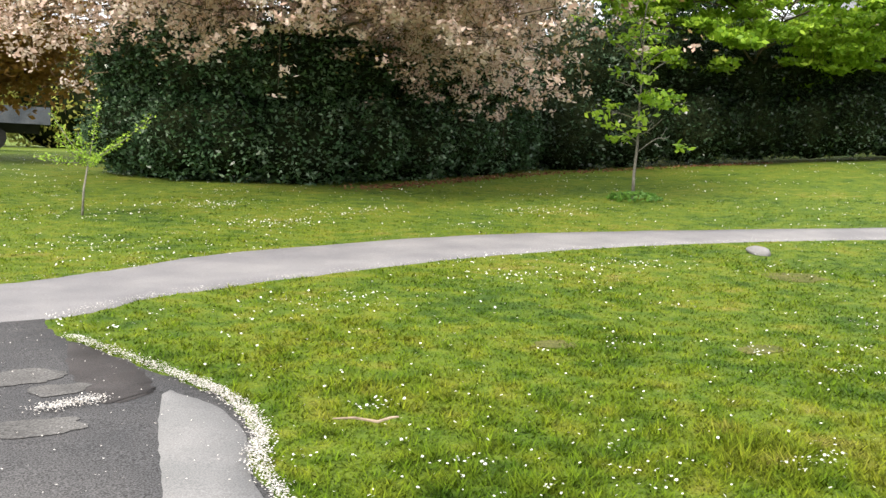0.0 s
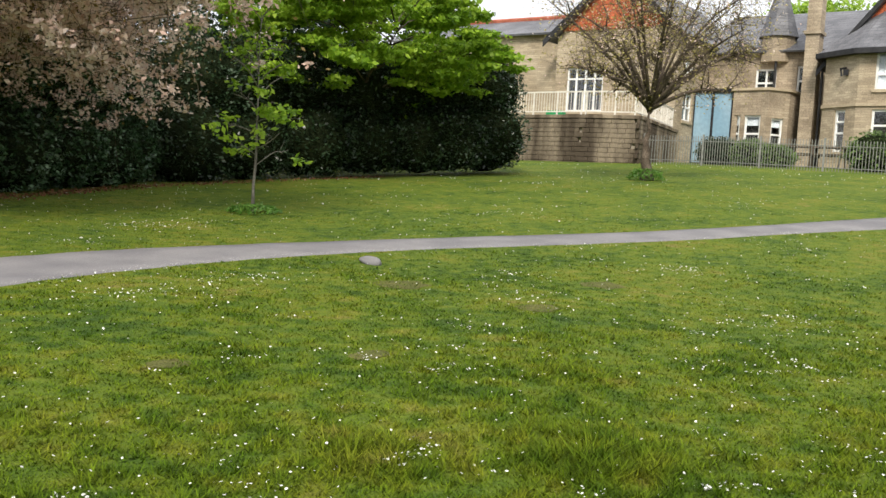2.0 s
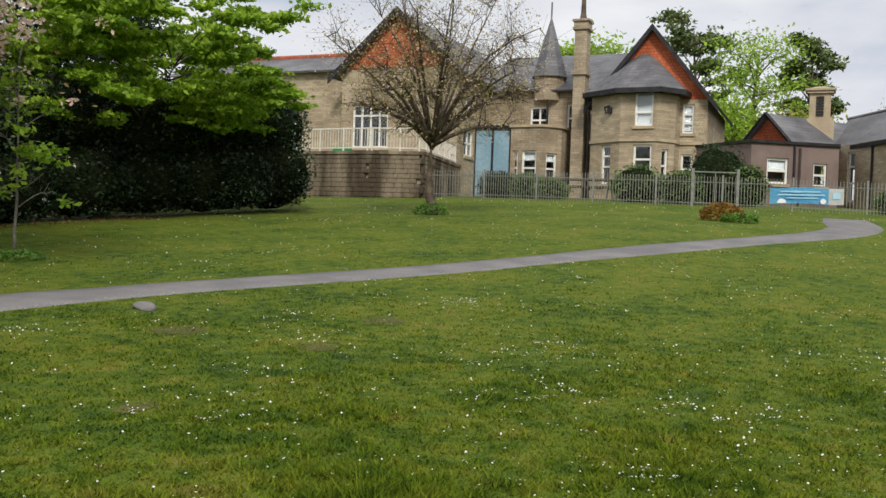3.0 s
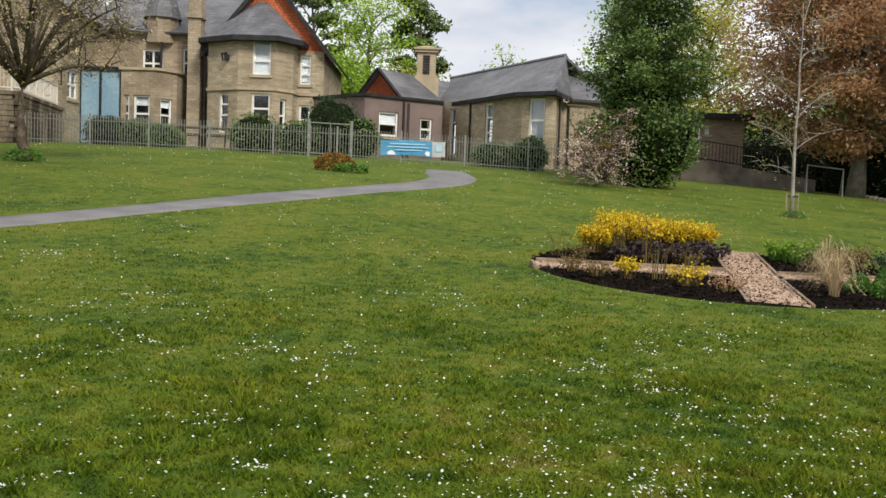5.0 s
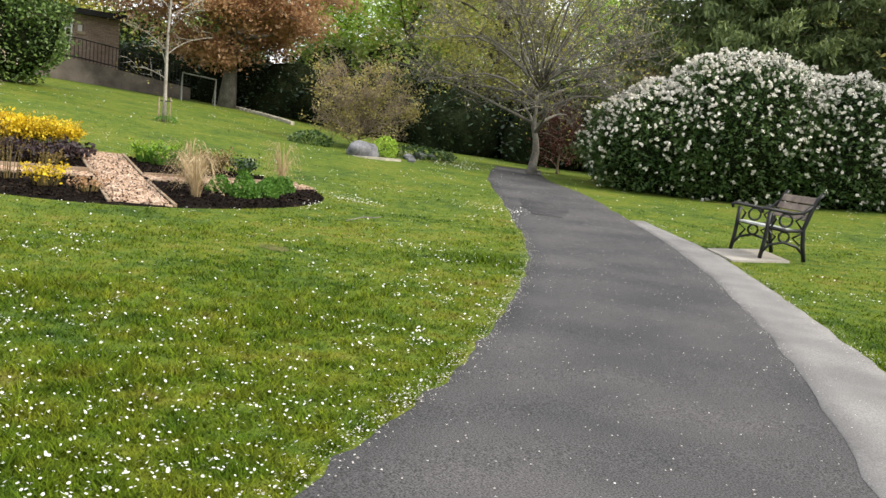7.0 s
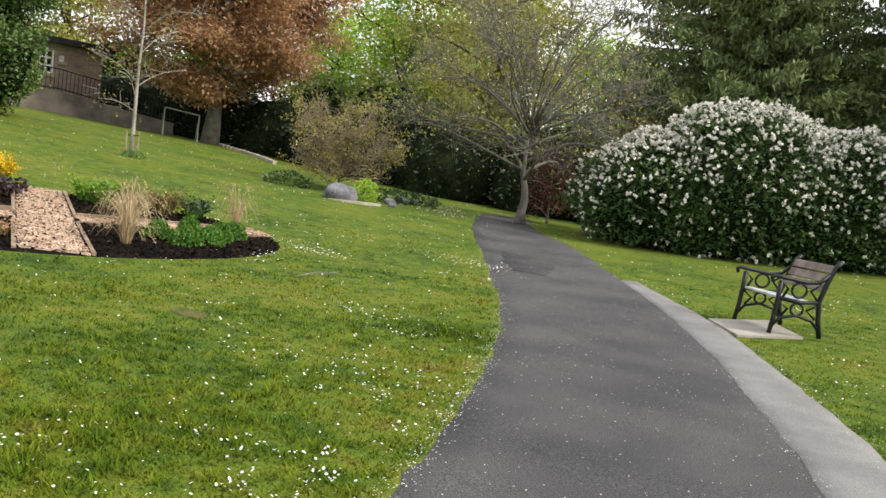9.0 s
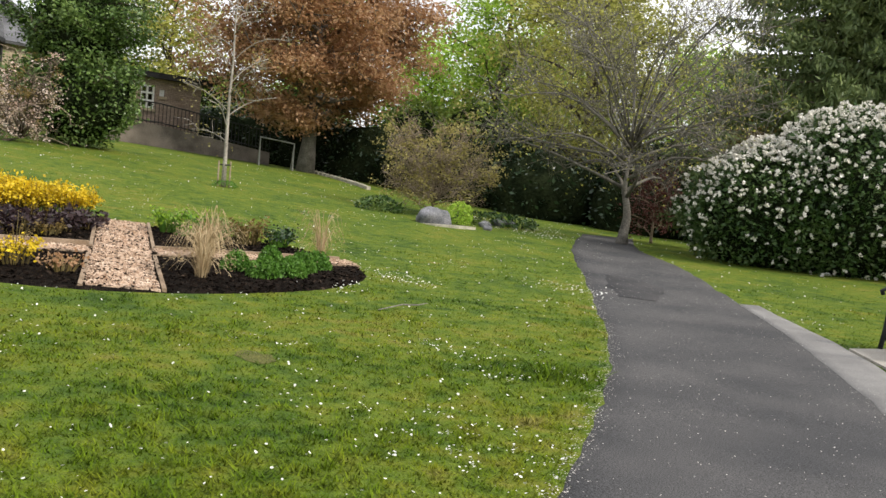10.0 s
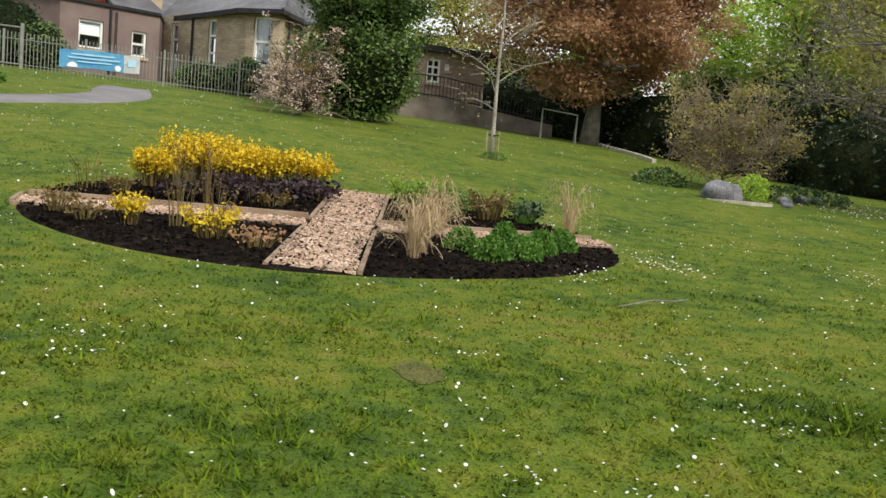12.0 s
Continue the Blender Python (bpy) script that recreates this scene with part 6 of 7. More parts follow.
tree("russet_shrub", 20.2, -24.2, "dull olive and russet shrub beside the rhododendron", 3.6, 0.9, 0.2, 0.06, M_TWIG, M_DULL, 5200, 0.1, 0.2, 16, 5, seed=25, profile=0.5, category="shrub", top=0.6)
tree("red_shrub", 22.7, -23.2, "dull red-leaved shrub behind the bare tree", 2.5, 0.8, 0.2, 0.05, M_TWIG, M_DULLRED, 2600, 0.09, 0.18, 14, 5, seed=26, profile=0.5, category="shrub", top=0.6)
# shrubs inside the house garden
for x, y, rx, rz, lf, s in ((38.6, 13.2, 0.9, 0.7, M_LAUREL, 1), (38.8, 11.9, 0.9, 0.65, M_HOLLY, 2), (38.6, 10.8, 0.8, 0.55, M_HOLLY, 3), (38.6, 7.0, 1.1, 0.9, M_HOLLY, 4), (38.5, 5.2, 0.9, 0.8, M_HOLLY, 5), (39.2, 3.9, 1.2, 1.5, M_DARKTREE, 6), (38.8, 2.7, 0.8, 1.0, M_HOLLY, 7), (38.2, -3.0, 1.0, 0.6, M_HOLLY, 8), (38.0, -4.4, 0.7, 0.8, M_HOLLY, 9)):
    bush("garden_shrub", [(x, y, gz(x, y) + rz * 0.7, rx, rx * 1.1, rz)], "green shrub behind the railings", lf, 2200, 0.12, 60 + s)
z = gz(31.3, 2.5)
bush("russet_tuft", [(31.6, 2.9, z + 0.22, 0.55, 0.7, 0.4)], "low tuft of orange-brown dead fern on the lawn", M_RUST, 1600, 0.13, 71, "plant", core=False)
bush("green_tuft", [(31.2, 2.3, z + 0.05, 0.35, 0.6, 0.22)], "low tuft of dark green growth on the lawn", M_FRESH, 900, 0.12, 72, "plant", core=False)
bush("grass_tuft", [(28.5, 12.1, gz(28.5, 12.1) + 0.05, 0.6, 0.6, 0.35)], "unmown grass round the tree's foot", M_FRESH, 1300, 0.16, 73, "plant", core=False, aspect=0.2)
bush("grass_tuft", [(13.35, 14.3, gz(13.3, 14.3) + 0.02, 0.55, 0.55, 0.16)], "unmown grass round the young tree's foot", M_FRESH, 1200, 0.14, 74, "plant", core=False, aspect=0.2)

# ---- boulders, stones and stake ----
def stone(name, x, y, sx, sy, sz, material, label, seed, sink=0.3):
    bm = bmesh.new()
    bmesh.ops.create_icosphere(bm, subdivisions=3, radius=1.0)
    z = gz(x, y)
    for v in bm.verts:
        f = 1 + 0.28 * noise.noise(v.co * 1.3 + Vector((seed, 0, 0))) + 0.1 * noise.noise(v.co * 4 + Vector((0, seed, 0)))
        v.co = Vector((x + v.co.x * sx * f, y + v.co.y * sy * f, z + sz * (1 - sink) * 0.6 + v.co.z * sz * f))
    tagged(part(name, bm, material, smooth=True), label, "rock")


stone("boulder", 23.4, -15.75, 0.36, 0.5, 0.31, M_ROCK, "large rounded grey boulder on the grass", 3)
stone("stone", 9.95, 8.2, 0.1, 0.19, 0.08, M_PATH, "pale broken stone lying beside the path", 9)
for i, (x, y, s) in enumerate(((23.6, -17.6, 0.16), (24.4, -18.6, 0.2), (22.9, -17.2, 0.12), (24.9, -19.4, 0.14))):
    stone("stone", x, y, s, s * 1.2, s * 0.8, M_ROCK, "grey stone at the shrub bed's edge", 20 + i)
bush("yellow_plant", [(23.6, -16.7, gz(23.6, -16.7) + 0.25, 0.4, 0.35, 0.4)], "yellow-flowered plant beside the boulder", M_SPRING, 900, 0.1, 80, "plant", core=False)
bush("rockery_plants", [(24.3, -18.3, gz(24.3, -18.3) + 0.1, 0.8, 1.6, 0.3), (25.2, -15.0, gz(25.2, -15.0) + 0.1, 0.6, 0.7, 0.35)], "low green plants along the shrub bed", M_RHODO, 2600, 0.12, 81, "plant", core=False)
bm = bmesh.new()
q = gz(23.0, -15.4)
prism(bm, [(22.85, -15.5), (23.1, -15.3), (23.3, -15.8), (23.1, -16.5), (22.8, -16.75), (22.65, -16.1)], q - 0.1, q + 0.035)
tagged(part("kerb_stone", bm, M_PALESTONE), "flat pale stone edging in front of the boulder", "stone")
z = gz(27.1, -11.1)
stake = thing("tree_stake", 27.1, -11.1, z, "pair of pale stakes with a tie round the young tree's foot", "stake")
for dx, dy in ((0.08, 0.14), (-0.08, -0.14)):
    bm = bmesh.new()
    tube(bm, [(27.1 + dx, -11.1 + dy, z - 0.1), (27.1 + dx, -11.1 + dy, z + 0.72)], 0.024, 6)
    part("post", bm, M_TWIG, stake)
bm = bmesh.new()
tube(bm, [(27.19, -10.95, z + 0.62), (27.17, -11.1, z + 0.6), (27.03, -11.1, z + 0.6), (27.01, -11.25, z + 0.62)], 0.02, 5)
part("tie", bm, M_BARGE, stake, "dark rubber tie")
bush("grass_tuft", [(27.1, -11.15, z + 0.02, 0.3, 0.35, 0.16)], "unmown grass round the guarded tree's foot", M_FRESH, 500, 0.12, 75, "plant", core=False, aspect=0.2)
bm = bmesh.new()
tz = gz(2.14, 4.27) + 0.05
tube(bm, [(2.0, 4.36, tz), (2.1, 4.3, tz + 0.01), (2.2, 4.22, tz), (2.27, 4.2, tz + 0.02), (2.3, 4.17, tz + 0.03)], [0.004, 0.008, 0.009, 0.008, 0.005], 6)
tagged(part("fallen_stick", bm, M_TWIG), "short bare stick lying on the grass", "stick")

bm = bmesh.new()
tube(bm, [(11.55, -7.9, gz(11.55, -7.9) + 0.03), (11.8, -8.35, gz(11.8, -8.35) + 0.05), (11.85, -8.6, gz(11.85, -8.6) + 0.04), (12.05, -8.85, gz(12.05, -8.85) + 0.03)], [0.006, 0.010, 0.009, 0.005], 6)
tagged(part("fallen_stick", bm, M_BARKGREY), "thin grey twig lying on the grass", "stick")

# ---- plants in the bed ----
def clump(name, x, y, height, radius, n, label, leaf, seed, width=0.012, arch=0.5, head=None, heads=0, head_size=0.05, category="plant"):
    """A tuft of stems that rise and arch outward; flower heads near the tips."""
    rng = np.random.RandomState(seed)
    z = gz(x, y) + 0.05
    e = thing(name, x, y, z, label, category)
    az, r = rng.uniform(0, 6.283, n), radius * np.sqrt(rng.uniform(0, 1, n))
    b = np.column_stack([x + r * np.cos(az) * 0.7, y + r * np.sin(az) * 0.7, np.full(n, z)])
    h = height * rng.uniform(0.6, 1.08, n)
    out = np.column_stack([np.cos(az), np.sin(az), np.zeros(n)]) * (r * 0.5 + arch * height * rng.uniform(0.05, 0.55, n))[:, None]
    m = b + out * 0.35 + np.outer(h * 0.62, (0, 0, 1))
    t = b + out + np.outer(h * (np.where(rng.uniform(0, 1, n) < arch, 0.86, 1.0) if arch < 1 else rng.uniform(0.45, 0.98, n)), (0, 0, 1))
    side = np.column_stack([-np.sin(az + 0.6), np.cos(az + 0.6), np.zeros(n)]) * width
    raw("stalk", np.concatenate([np.stack([b - side, b + side, m + side * 0.8, m - side * 0.8], 1), np.stack([m - side * 0.8, m + side * 0.8, t + side * 0.25, t - side * 0.25], 1)]), 4, leaf, e, kind="stuff")
    if head is not None:
        k = rng.randint(0, n, heads)
        p = t[k] + (m[k] - t[k]) * rng.uniform(0, 1.0, (heads, 1)) ** 1.3 + rng.normal(0, head_size * 0.7, (heads, 3))
        raw("flower_head" if head is M_YELLOW else "leaf_spray", leaves(p, head_size, rng, 0.7, 0.2), 4, head, e, kind="stuff")
    return e


def curl_grass(x, y, height, radius, seed):
    """Dry blades that rise, arch over and curl at their feathery tips."""
    g = np.random.RandomState(seed)
    z = gz(x, y) + 0.04
    e = thing("ornamental_grass", x, y, z, "tussock of curling dry straw-coloured ornamental grass", "plant")
    n = 80
    az = g.uniform(0, 6.283, n)
    h, reach = height * g.uniform(0.3, 1.12, n), radius * g.uniform(0.5, 2.9, n)
    curl = g.uniform(-0.1, 0.55, n)
    d = np.column_stack([np.cos(az), np.sin(az), np.zeros(n)])
    side = np.column_stack([-np.sin(az), np.cos(az), np.zeros(n)])
    root = np.array((x, y, z)) + d * (radius * 0.4 * g.uniform(0, 1, n))[:, None]
    steps = [(0, 0, 1.0), (0.08, 0.38, 1.0), (0.25, 0.75, 0.9), (0.55, 0.98, 0.8), (0.82, 1.0, 0.7), (1.1, 0.86, 0.4)]
    pts = [root + d * (reach * a)[:, None] + np.outer(h * (b - (curl if k == 5 else curl * 0.3 if k == 4 else 0)), (0, 0, 1)) for k, (a, b, w) in enumerate(steps)]
    wide = 0.0042 * g.uniform(0.5, 1.4, n)[:, None]
    quads = []
    for k in range(5):
        s0, s1 = side * wide * steps[k][2], side * wide * steps[k + 1][2]
        quads.append(np.stack([pts[k] - s0, pts[k] + s0, pts[k + 1] + s1, pts[k + 1] - s1], 1))
    raw("stalk", np.concatenate(quads), 4, M_STRAW, e, kind="stuff")
    tip = np.vstack([pts[4], pts[5], (pts[3] + pts[4]) / 2])
    tip = tip[g.randint(0, len(tip), 260)] + g.normal(0, 0.012, (260, 3))
    raw("seed_head", leaves(tip, 0.04, g, 0.25, 0.0), 4, M_STRAW, e, kind="stuff")


def mound(x, y, height, radius, seed):
    """A rounded cushion of small upright leaves."""
    g = np.random.RandomState(seed)
    z = gz(x, y) + 0.03
    e = thing("green_perennial", x, y, z, "fresh green rounded leafy perennial in the mulch", "plant")
    u, az = g.uniform(0.0, 1, 1500), g.uniform(0, 6.283, 1500)
    s = np.sqrt(1 - u * u) * g.uniform(0.75, 1.05, 1500)
    p = np.column_stack([x + radius * s * np.cos(az), y + radius * s * np.sin(az), z + height * u * g.uniform(0.8, 1.05, 1500)])
    p += np.outer(0.03 * np.sin(az * 5 + seed), (0, 0, 1)) * u[:, None]
    raw("foliage", leaves(p, 0.055, g, 0.45, -0.3), 4, M_FRESH, e, kind="stuff")


M_PURPLE = leaf_mat("dark_purple_leaves", [(0.012, 0.008, 0.009), (0.035, 0.02, 0.024), (0.075, 0.05, 0.05)], 0.5, 0.1, 3)
for i, (x, y, h, r) in enumerate(((16.3, -3.98, 0.2, 0.22), (16.35, -4.43, 0.26, 0.24), (16.5, -4.88, 0.28, 0.26), (16.75, -5.33, 0.28, 0.26), (17.2, -5.78, 0.26, 0.24), (16.9, -4.63, 0.26, 0.22))):
    clump("dark_leaved_plant", x, y, h, r, 30, "low plant with dusky purple leaves in the mulch", M_STEM, 170 + i, 0.006, 0.6, M_PURPLE, 260, 0.085)
for i, (x, y, h, r) in enumerate(((17.2, -3.58, 0.48, 0.3), (17.5, -4.03, 0.72, 0.38), (17.5, -4.58, 0.66, 0.38), (17.7, -5.13, 0.60, 0.38), (17.9, -5.68, 0.58, 0.36), (17.9, -4.33, 0.66, 0.36), (17.6, -4.93, 0.56, 0.3))):
    clump("euphorbia", x, y, h, r, 130, "clump of bright yellow flower heads on reddish stems", M_STEM, 90 + i, 0.007, 0.12, M_YELLOW, 2000, 0.048)
for i, (x, y, h, r) in enumerate(((16.2, -3.93, 0.85, 0.08), (16.1, -4.33, 0.9, 0.1), (14.2, -4.03, 0.6, 0.2), (14.0, -4.43, 0.55, 0.15), (16.5, -2.83, 0.45, 0.2))):
    clump("bare_shrub", x, y, h, r, 14, "thin bare reddish rose stems", M_STEM, 110 + i, 0.006, 0.3, M_BRONZE, 60, 0.035)
for i, (x, y, h, r) in enumerate(((14.1, -3.58, 0.30, 0.16), (13.7, -4.38, 0.30, 0.26))):
    clump("golden_shrub", x, y, h, r, 40, "small shrub with golden-yellow leaves", M_STEM, 120 + i, 0.006, 0.3, M_YELLOW, 420, 0.045)
for i, (x, y, h, r) in enumerate(((14.6, -2.78, 0.25, 0.16), (14.2, -3.13, 0.22, 0.16), (13.3, -4.83, 0.18, 0.2), (16.4, -3.23, 0.2, 0.2), (16.3, -5.13, 0.18, 0.2))):
    clump("low_plant", x, y, h, r, 30, "low tuft of sparse bronze leaves", M_STEM, 130 + i, 0.008, 0.5, M_BRONZE if i != 2 else M_BEECH, 150, 0.045)
for i, (x, y, h, r) in enumerate(((13.4, -6.43, 0.66, 0.2), (13.75, -6.58, 0.62, 0.18), (15.3, -7.13, 0.66, 0.22), (15.55, -8.98, 0.72, 0.16), (14.9, -6.93, 0.5, 0.16))):
    curl_grass(x, y, h, r, 140 + i)
for i, (x, y, h, r) in enumerate(((14.15, -7.13, 0.24, 0.21), (13.65, -7.33, 0.24, 0.22), (13.8, -7.75, 0.25, 0.22), (14.3, -8.13, 0.26, 0.21), (14.6, -8.51, 0.24, 0.2), (14.6, -7.78, 0.27, 0.2))):
    mound(x, y, h, r, 150 + i)
for i, (x, y, h, r, mt) in enumerate(((17.3, -7.38, 0.42, 0.3, M_MAPLE), (17.0, -7.73, 0.36, 0.26, M_FRESH), (16.8, -8.23, 0.38, 0.26, M_BRONZE), (16.7, -8.73, 0.3, 0.2, M_LAUREL), (17.6, -7.18, 0.36, 0.24, M_MAPLE))):
    clump("leafy_plant", x, y, h, r, 70, "low leafy plant at the back of the bed", M_STEM if mt is M_BRONZE else M_FRESH, 160 + i, 0.012, 0.6, mt, 350, 0.06)

# ---- everything is scaled about the camera's early place, so its view still fits ----
TOGETHER = {"house": 1.40, "annex": 1.40, "schoolroom": 1.40, "terrace": 1.30, "railing": 1.30, "storage_box": 1.30, "fence": 1.28, "gate": 1.28, "banner": 1.28,
            "outbuilding": 1.25, "ramp_wall": 1.25, "undergrowth": 1.33, "thicket": 1.40}
LAID = ("ground", "footpath", "road")
for ob in [o for o in scene.objects if o.parent is None and o.type in {"MESH", "EMPTY"}]:
    kind = ob.name.split(".")[0]
    if kind in LAID or (kind == "pavement" and ob.get("label", "").find("under the bench") < 0):
        continue
    mid = ob.location if ob.type == "EMPTY" else sum((Vector(c) for c in ob.bound_box), Vector()) / 8
    k = TOGETHER.get(kind) or float(stretch_at(mid.x, mid.y))
    ob.location = CAM_SPOT + (ob.location - CAM_SPOT) * k
    ob.scale = (k, k, k)

# ---- low stone edging below the wood ----
kerb = thing("kerb", 47.0, -24.0, scaled_z(47.0, -24.0), "low pale stone edging below the woodland", "kerb", kind="structure")
edge = spline([(41.0, -22.95), (44.2, -23.75), (47.6, -24.3), (52.0, -24.9)], 19)
for (xa, ya), (xb, yb) in zip(edge, edge[1:]):
    mk = Matrix.Translation(((xa + xb) / 2, (ya + yb) / 2, scaled_z((xa + xb) / 2, (ya + yb) / 2))) @ Matrix.Rotation(math.atan2(yb - ya, xb - xa), 4, "Z")
    bm = bmesh.new()
    box(bm, -0.29, 0.29, -0.1, 0.1, -0.12, 0.16, mk)
    bmesh.ops.bevel(bm, geom=bm.edges[:], offset=0.02, segments=1, affect="EDGES")
    part("stone", bm, M_PALESTONE, kerb)

# ---- grass, daisies and fallen petals ----
rng = np.random.RandomState(77)
POLYS = [poly_path[::2], poly_road[::2], poly_strip, scale_out(bed_ring), scale_out(SLAB)]


def lawn_points(n, near, cx=3.0, cy=-1.0, r0=3.0, r1=52.0):
    """Points on the lawn, thinning with distance from where the camera starts, to suit its view."""
    u = rng.uniform(0, 1, n)
    r = r0 * (r1 / r0) ** (u ** near)
    az = rng.uniform(radians(-72), radians(92), n)
    p = np.column_stack([cx + r * np.cos(az), cy + r * np.sin(az)])
    ok = p[:, 0] < 47.5
    for poly in POLYS:
        ok &= ~inside(poly, p[:, 0], p[:, 1])
    return p[ok]


BARE = [(*scale_out([q[:2]])[0], *q[2:]) for q in ((5.75, 4.63, 0.32, 0.16), (11.08, 5.13, 0.4, 0.3), (8.92, 4.87, 0.35, 0.25), (8.9, 6.8, 0.45, 0.35), (9.48, -5.69, 0.28, 0.2), (4.34, 5.42, 0.25, 0.15))]
LUSH = [(*scale_out([q[:2]])[0], *q[2:]) for q in ((4.76, 1.96, 0.45), (2.57, 4.77, 0.4), (8.36, -7.9, 0.5), (8.6, -8.2, 0.45), (3.9, 3.0, 0.35), (6.4, 3.2, 0.4), (7.5, -2.6, 0.5), (10.4, 1.2, 0.5), (11.0, -8.0, 0.5), (5.4, -2.6, 0.4))]
for bx, by, br, bs in BARE:
    g = np.random.RandomState(int(bx * 10))
    bm = bmesh.new()
    ring = [(bx + br * g.uniform(0.6, 1.1) * math.cos(q), by + bs * g.uniform(0.6, 1.1) * math.sin(q)) for q in np.linspace(0, 6.283, 15)[:-1]]
    bm.faces.new([bm.verts.new((px, py, scaled_z(px, py) + 0.006)) for px, py in ring])
    tagged(part("bare_patch", bm, M_BARE), "small worn patch of bare soil in the lawn", "soil", kind="structure")
p = lawn_points(960000, 1.0, 0.5, -1.5, 2.4)
for bx, by, br, bs in BARE:
    p = p[(((p[:, 0] - bx) / br) ** 2 + ((p[:, 1] - by) / bs) ** 2 > 0.75) | (rng.uniform(0, 1, len(p)) < 0.5)]
n = len(p)
dist = np.hypot(p[:, 0] - 0.5, p[:, 1] + 1.5)
z = ground_z(p[:, 0], p[:, 1])
patch = np.array([noise.noise(Vector((a * 0.9, b * 0.9, 0.3))) for a, b in p[:: 1].tolist()])
h = (0.026 + 0.034 * np.clip(patch + 0.15, 0, 1)) * rng.uniform(0.6, 1.5, n)
tuft = np.array([noise.noise(Vector((a * 5.5, b * 5.5, 6.0))) for a, b in p.tolist()])
h *= (1 + 1.1 * np.clip(tuft, -0.5, 1)) / (1 + (dist / 16) ** 2)
for lx, ly, lr in LUSH:
    h *= 1 + 1.1 * np.exp(-((p[:, 0] - lx) ** 2 + (p[:, 1] - ly) ** 2) / lr**2)
w = 0.0035 * (1 + dist / 9) * rng.uniform(0.7, 1.3, n)
az, ln = rng.uniform(0, 6.283, n), h * rng.uniform(0.3, 1.8, n) * (1 + dist / 20)
base = np.column_stack([p, z - 0.003])
side = np.column_stack([np.cos(az), np.sin(az), np.zeros(n)]) * w[:, None]
tip = base + np.column_stack([-np.sin(az) * ln, np.cos(az) * ln, h])
raw("grass", np.stack([base - side, base + side, tip], 1), 3, M_BLADE, None, "short mown lawn grass", "stuff")
bpy.data.objects["grass"]["category"] = "grass"

p = lawn_points(190000, 1.0, 0.5, -1.5, 3.0)
dens = np.array([noise.noise(Vector((a * 0.55, b * 0.55, 4.0))) + 0.7 * noise.noise(Vector((a * 1.9, b * 1.9, 9.0))) for a, b in p.tolist()])
fleck = np.array([noise.noise(Vector((a * 4.5, b * 4.5, 2.0))) for a, b in p.tolist()])
verge = np.exp(-((p[:, 0] - 4.2) / 2.2) ** 2 - ((p[:, 1] + 1.9) / 1.9) ** 2)
keep = ((dens > 0.34) & (fleck > 0.05) & (rng.uniform(0, 1, len(p)) < 0.75)) | (rng.uniform(0, 1, len(p)) < 0.045 + 0.16 * verge)
DRIFTS = [(*scale_out([q[:2]])[0], *q[2:]) for q in ((2.38, 3.58, 0.10, 16), (3.13, 3.12, 0.13, 16), (3.36, 7.39, 0.45, 120), (4.73, 5.15, 0.13, 14), (14.14, -9.6, 0.45, 160), (10.0, -3.78, 0.3, 40), (13.35, 4.84, 0.35, 70), (13.72, -12.46, 0.6, 160), (7.04, 14.46, 0.7, 130), (4.65, 15.87, 0.7, 160), (4.95, 13.3, 0.7, 150), (10.06, 13.5, 0.7, 130), (2.23, 11.3, 0.8, 160), (6.0, 7.9, 0.6, 110), (7.6, 8.3, 0.5, 90), (26.0, -18.7, 0.9, 150), (22.6, -18.9, 0.9, 150), (24.2, -19.6, 1.0, 150), (13.2, -8.2, 0.3, 60))]
p = np.vstack([p[keep]] + [np.column_stack([rng.normal(a, r, k), rng.normal(b, r * 0.6, k)]) for a, b, r, k in DRIFTS])
n = len(p)
dist = np.hypot(p[:, 0] - 0.5, p[:, 1] + 1.5)
c = np.column_stack([p, ground_z(p[:, 0], p[:, 1]) + rng.uniform(0.018, 0.042, n)])
rad = rng.uniform(0.003, 0.0072, n) * (1 + dist / 15)
nt = rng.normal(0, 0.35, (n, 2))
ring = []
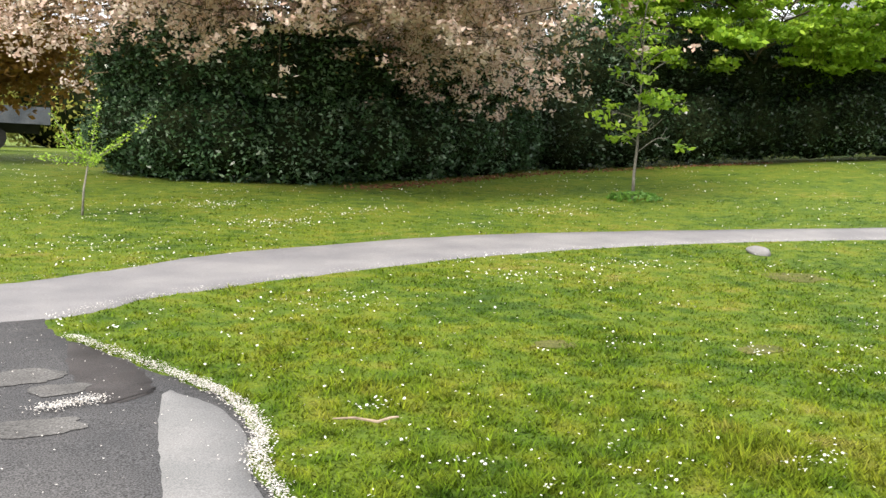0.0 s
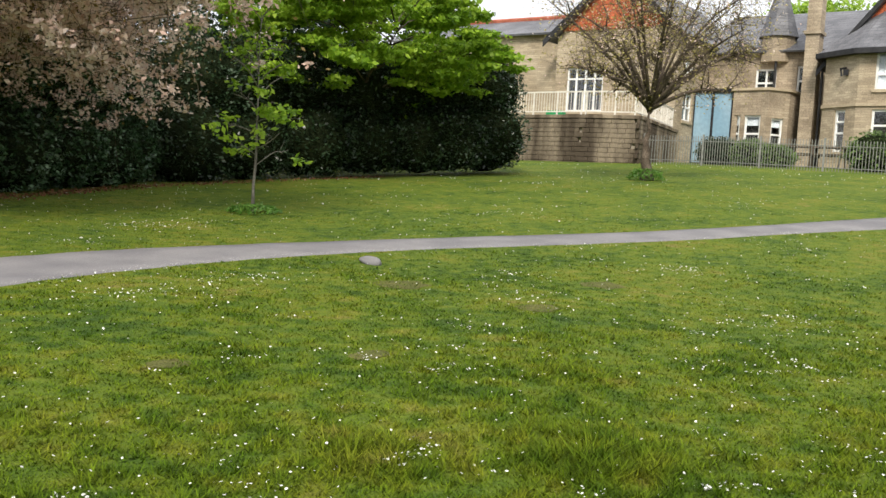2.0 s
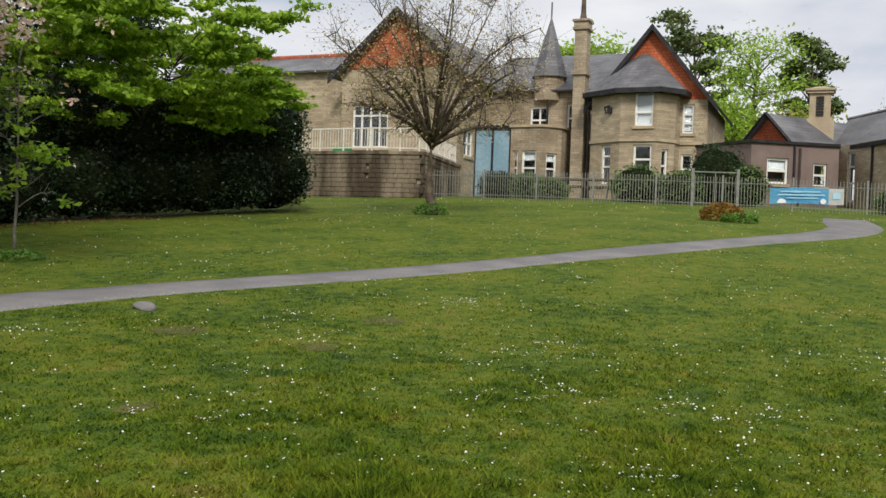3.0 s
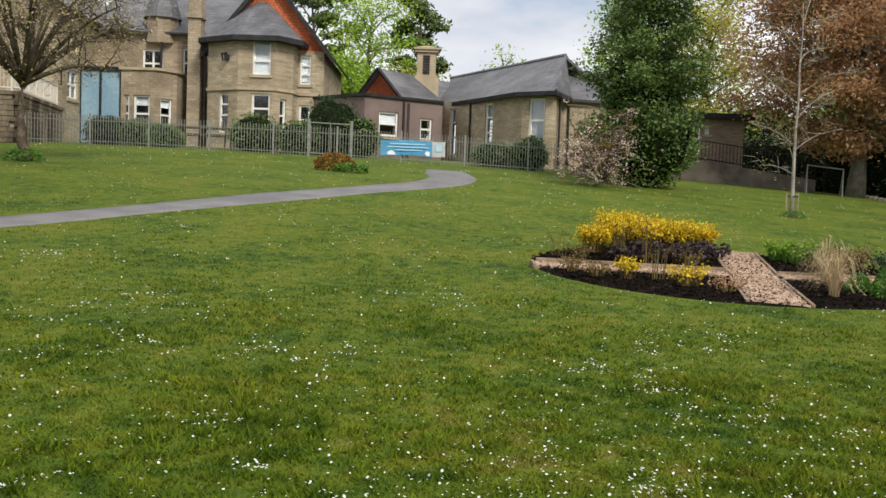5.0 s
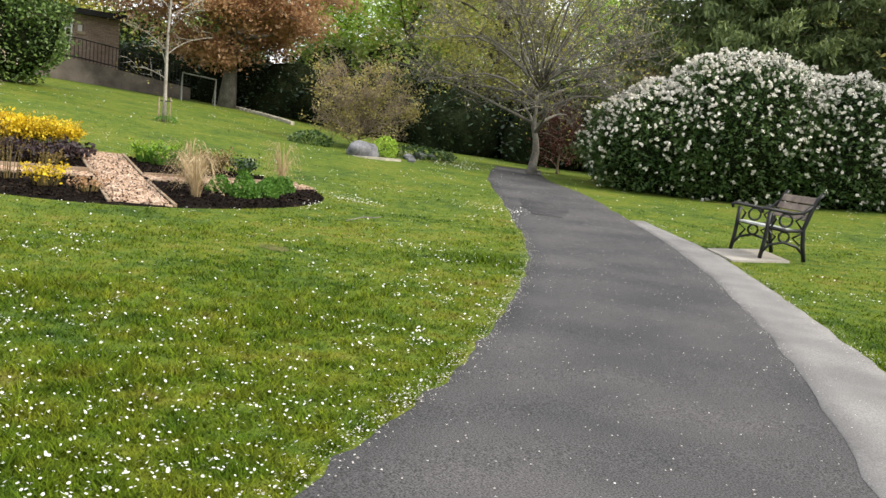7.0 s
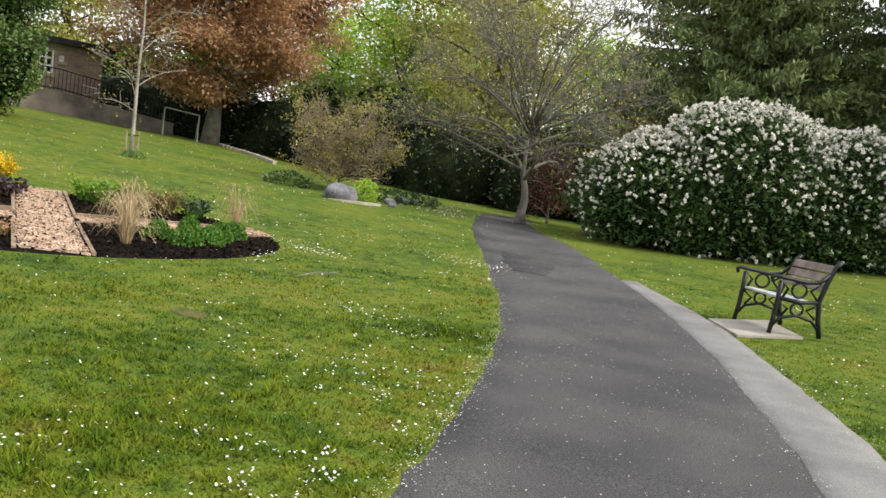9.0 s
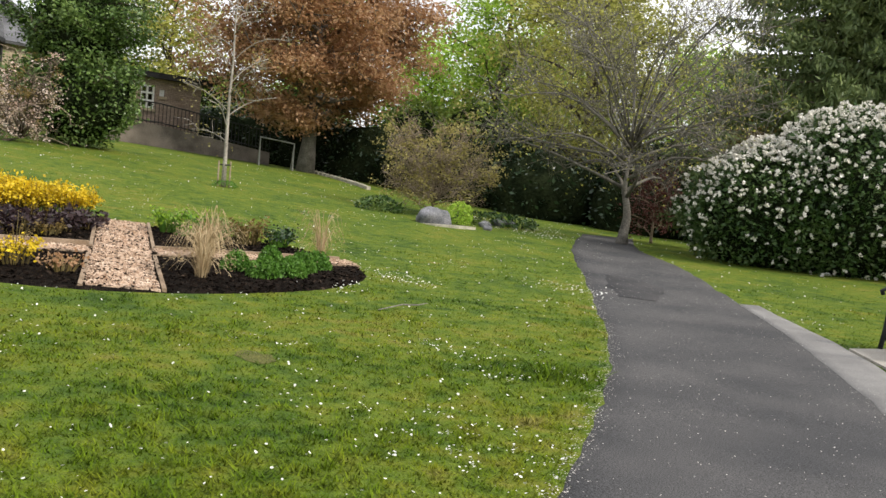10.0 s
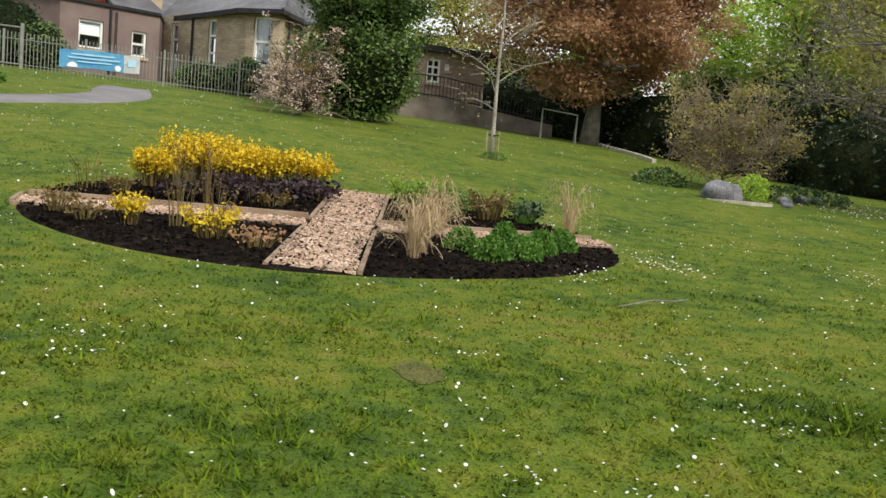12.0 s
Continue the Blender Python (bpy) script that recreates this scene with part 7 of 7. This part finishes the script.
for k in range(6):
    q = k * math.pi / 3
    dx, dy = rad * math.cos(q), rad * math.sin(q)
    ring.append(c + np.column_stack([dx, dy, -(nt[:, 0] * dx + nt[:, 1] * dy)]))
raw("daisies", np.stack(ring, 1), 6, M_DAISY, None, "white daisies scattered in drifts over the lawn", "stuff")
bpy.data.objects["daisies"]["category"] = "flowers"


def edge_petals(line, n, spread, seed):
    g = np.random.RandomState(seed)
    s = spline(line, 400)
    p = s[g.randint(0, 400, n)] + g.normal(0, spread, (n, 2))
    return np.column_stack([p, ground_z(p[:, 0], p[:, 1]) + 0.024 + g.uniform(0, 0.02, n)])


pts = np.vstack([edge_petals(ROAD_L[1:8], 6500, 0.032, 1), edge_petals(ROAD_L[8:16], 2600, 0.06, 2), edge_petals(PATH_N[2:12], 2200, 0.06, 3), edge_petals(PATH_F[2:12], 600, 0.08, 4), edge_petals(STRIP_R[3:], 700, 0.08, 5), edge_petals(STRIP_L[3:], 300, 0.05, 7), edge_petals([(1.0, 5.3), (0.8, 5.25), (0.65, 5.2)], 700, 0.04, 6)])
road_p = np.column_stack([rng.uniform(-2, 22, 40000), rng.uniform(-20, 7.4, 40000)])
road_p = road_p[inside(poly_road, road_p[:, 0], road_p[:, 1])][:3800]
pts = np.vstack([pts, np.column_stack([road_p, ground_z(road_p[:, 0], road_p[:, 1]) + 0.022])])
raw("fallen_petals", leaves(pts, 0.0115, rng, 0.8, 0.85), 4, M_PETAL, None, "white cherry petals drifted along the drive's edge", "stuff")
bpy.data.objects["fallen_petals"]["category"] = "petals"
s = spline(scale_out([(5.2, 19.6), (8.8, 18.6), (12.5, 19.9), (16.0, 20.9), (22.0, 19.8), (27.0, 18.2)]), 300)
p = s[rng.randint(60, 260, 1900)] + rng.normal(0, 0.3, (1900, 2))
raw("leaf_litter", leaves(np.column_stack([p, ground_z(p[:, 0], p[:, 1]) + rng.uniform(0.02, 0.06, 1900)]), 0.08, rng, 0.6, 0.7), 4, M_LITTER, None, "brown fallen leaves along the hedge foot", "stuff")
bpy.data.objects["leaf_litter"]["category"] = "leaves"
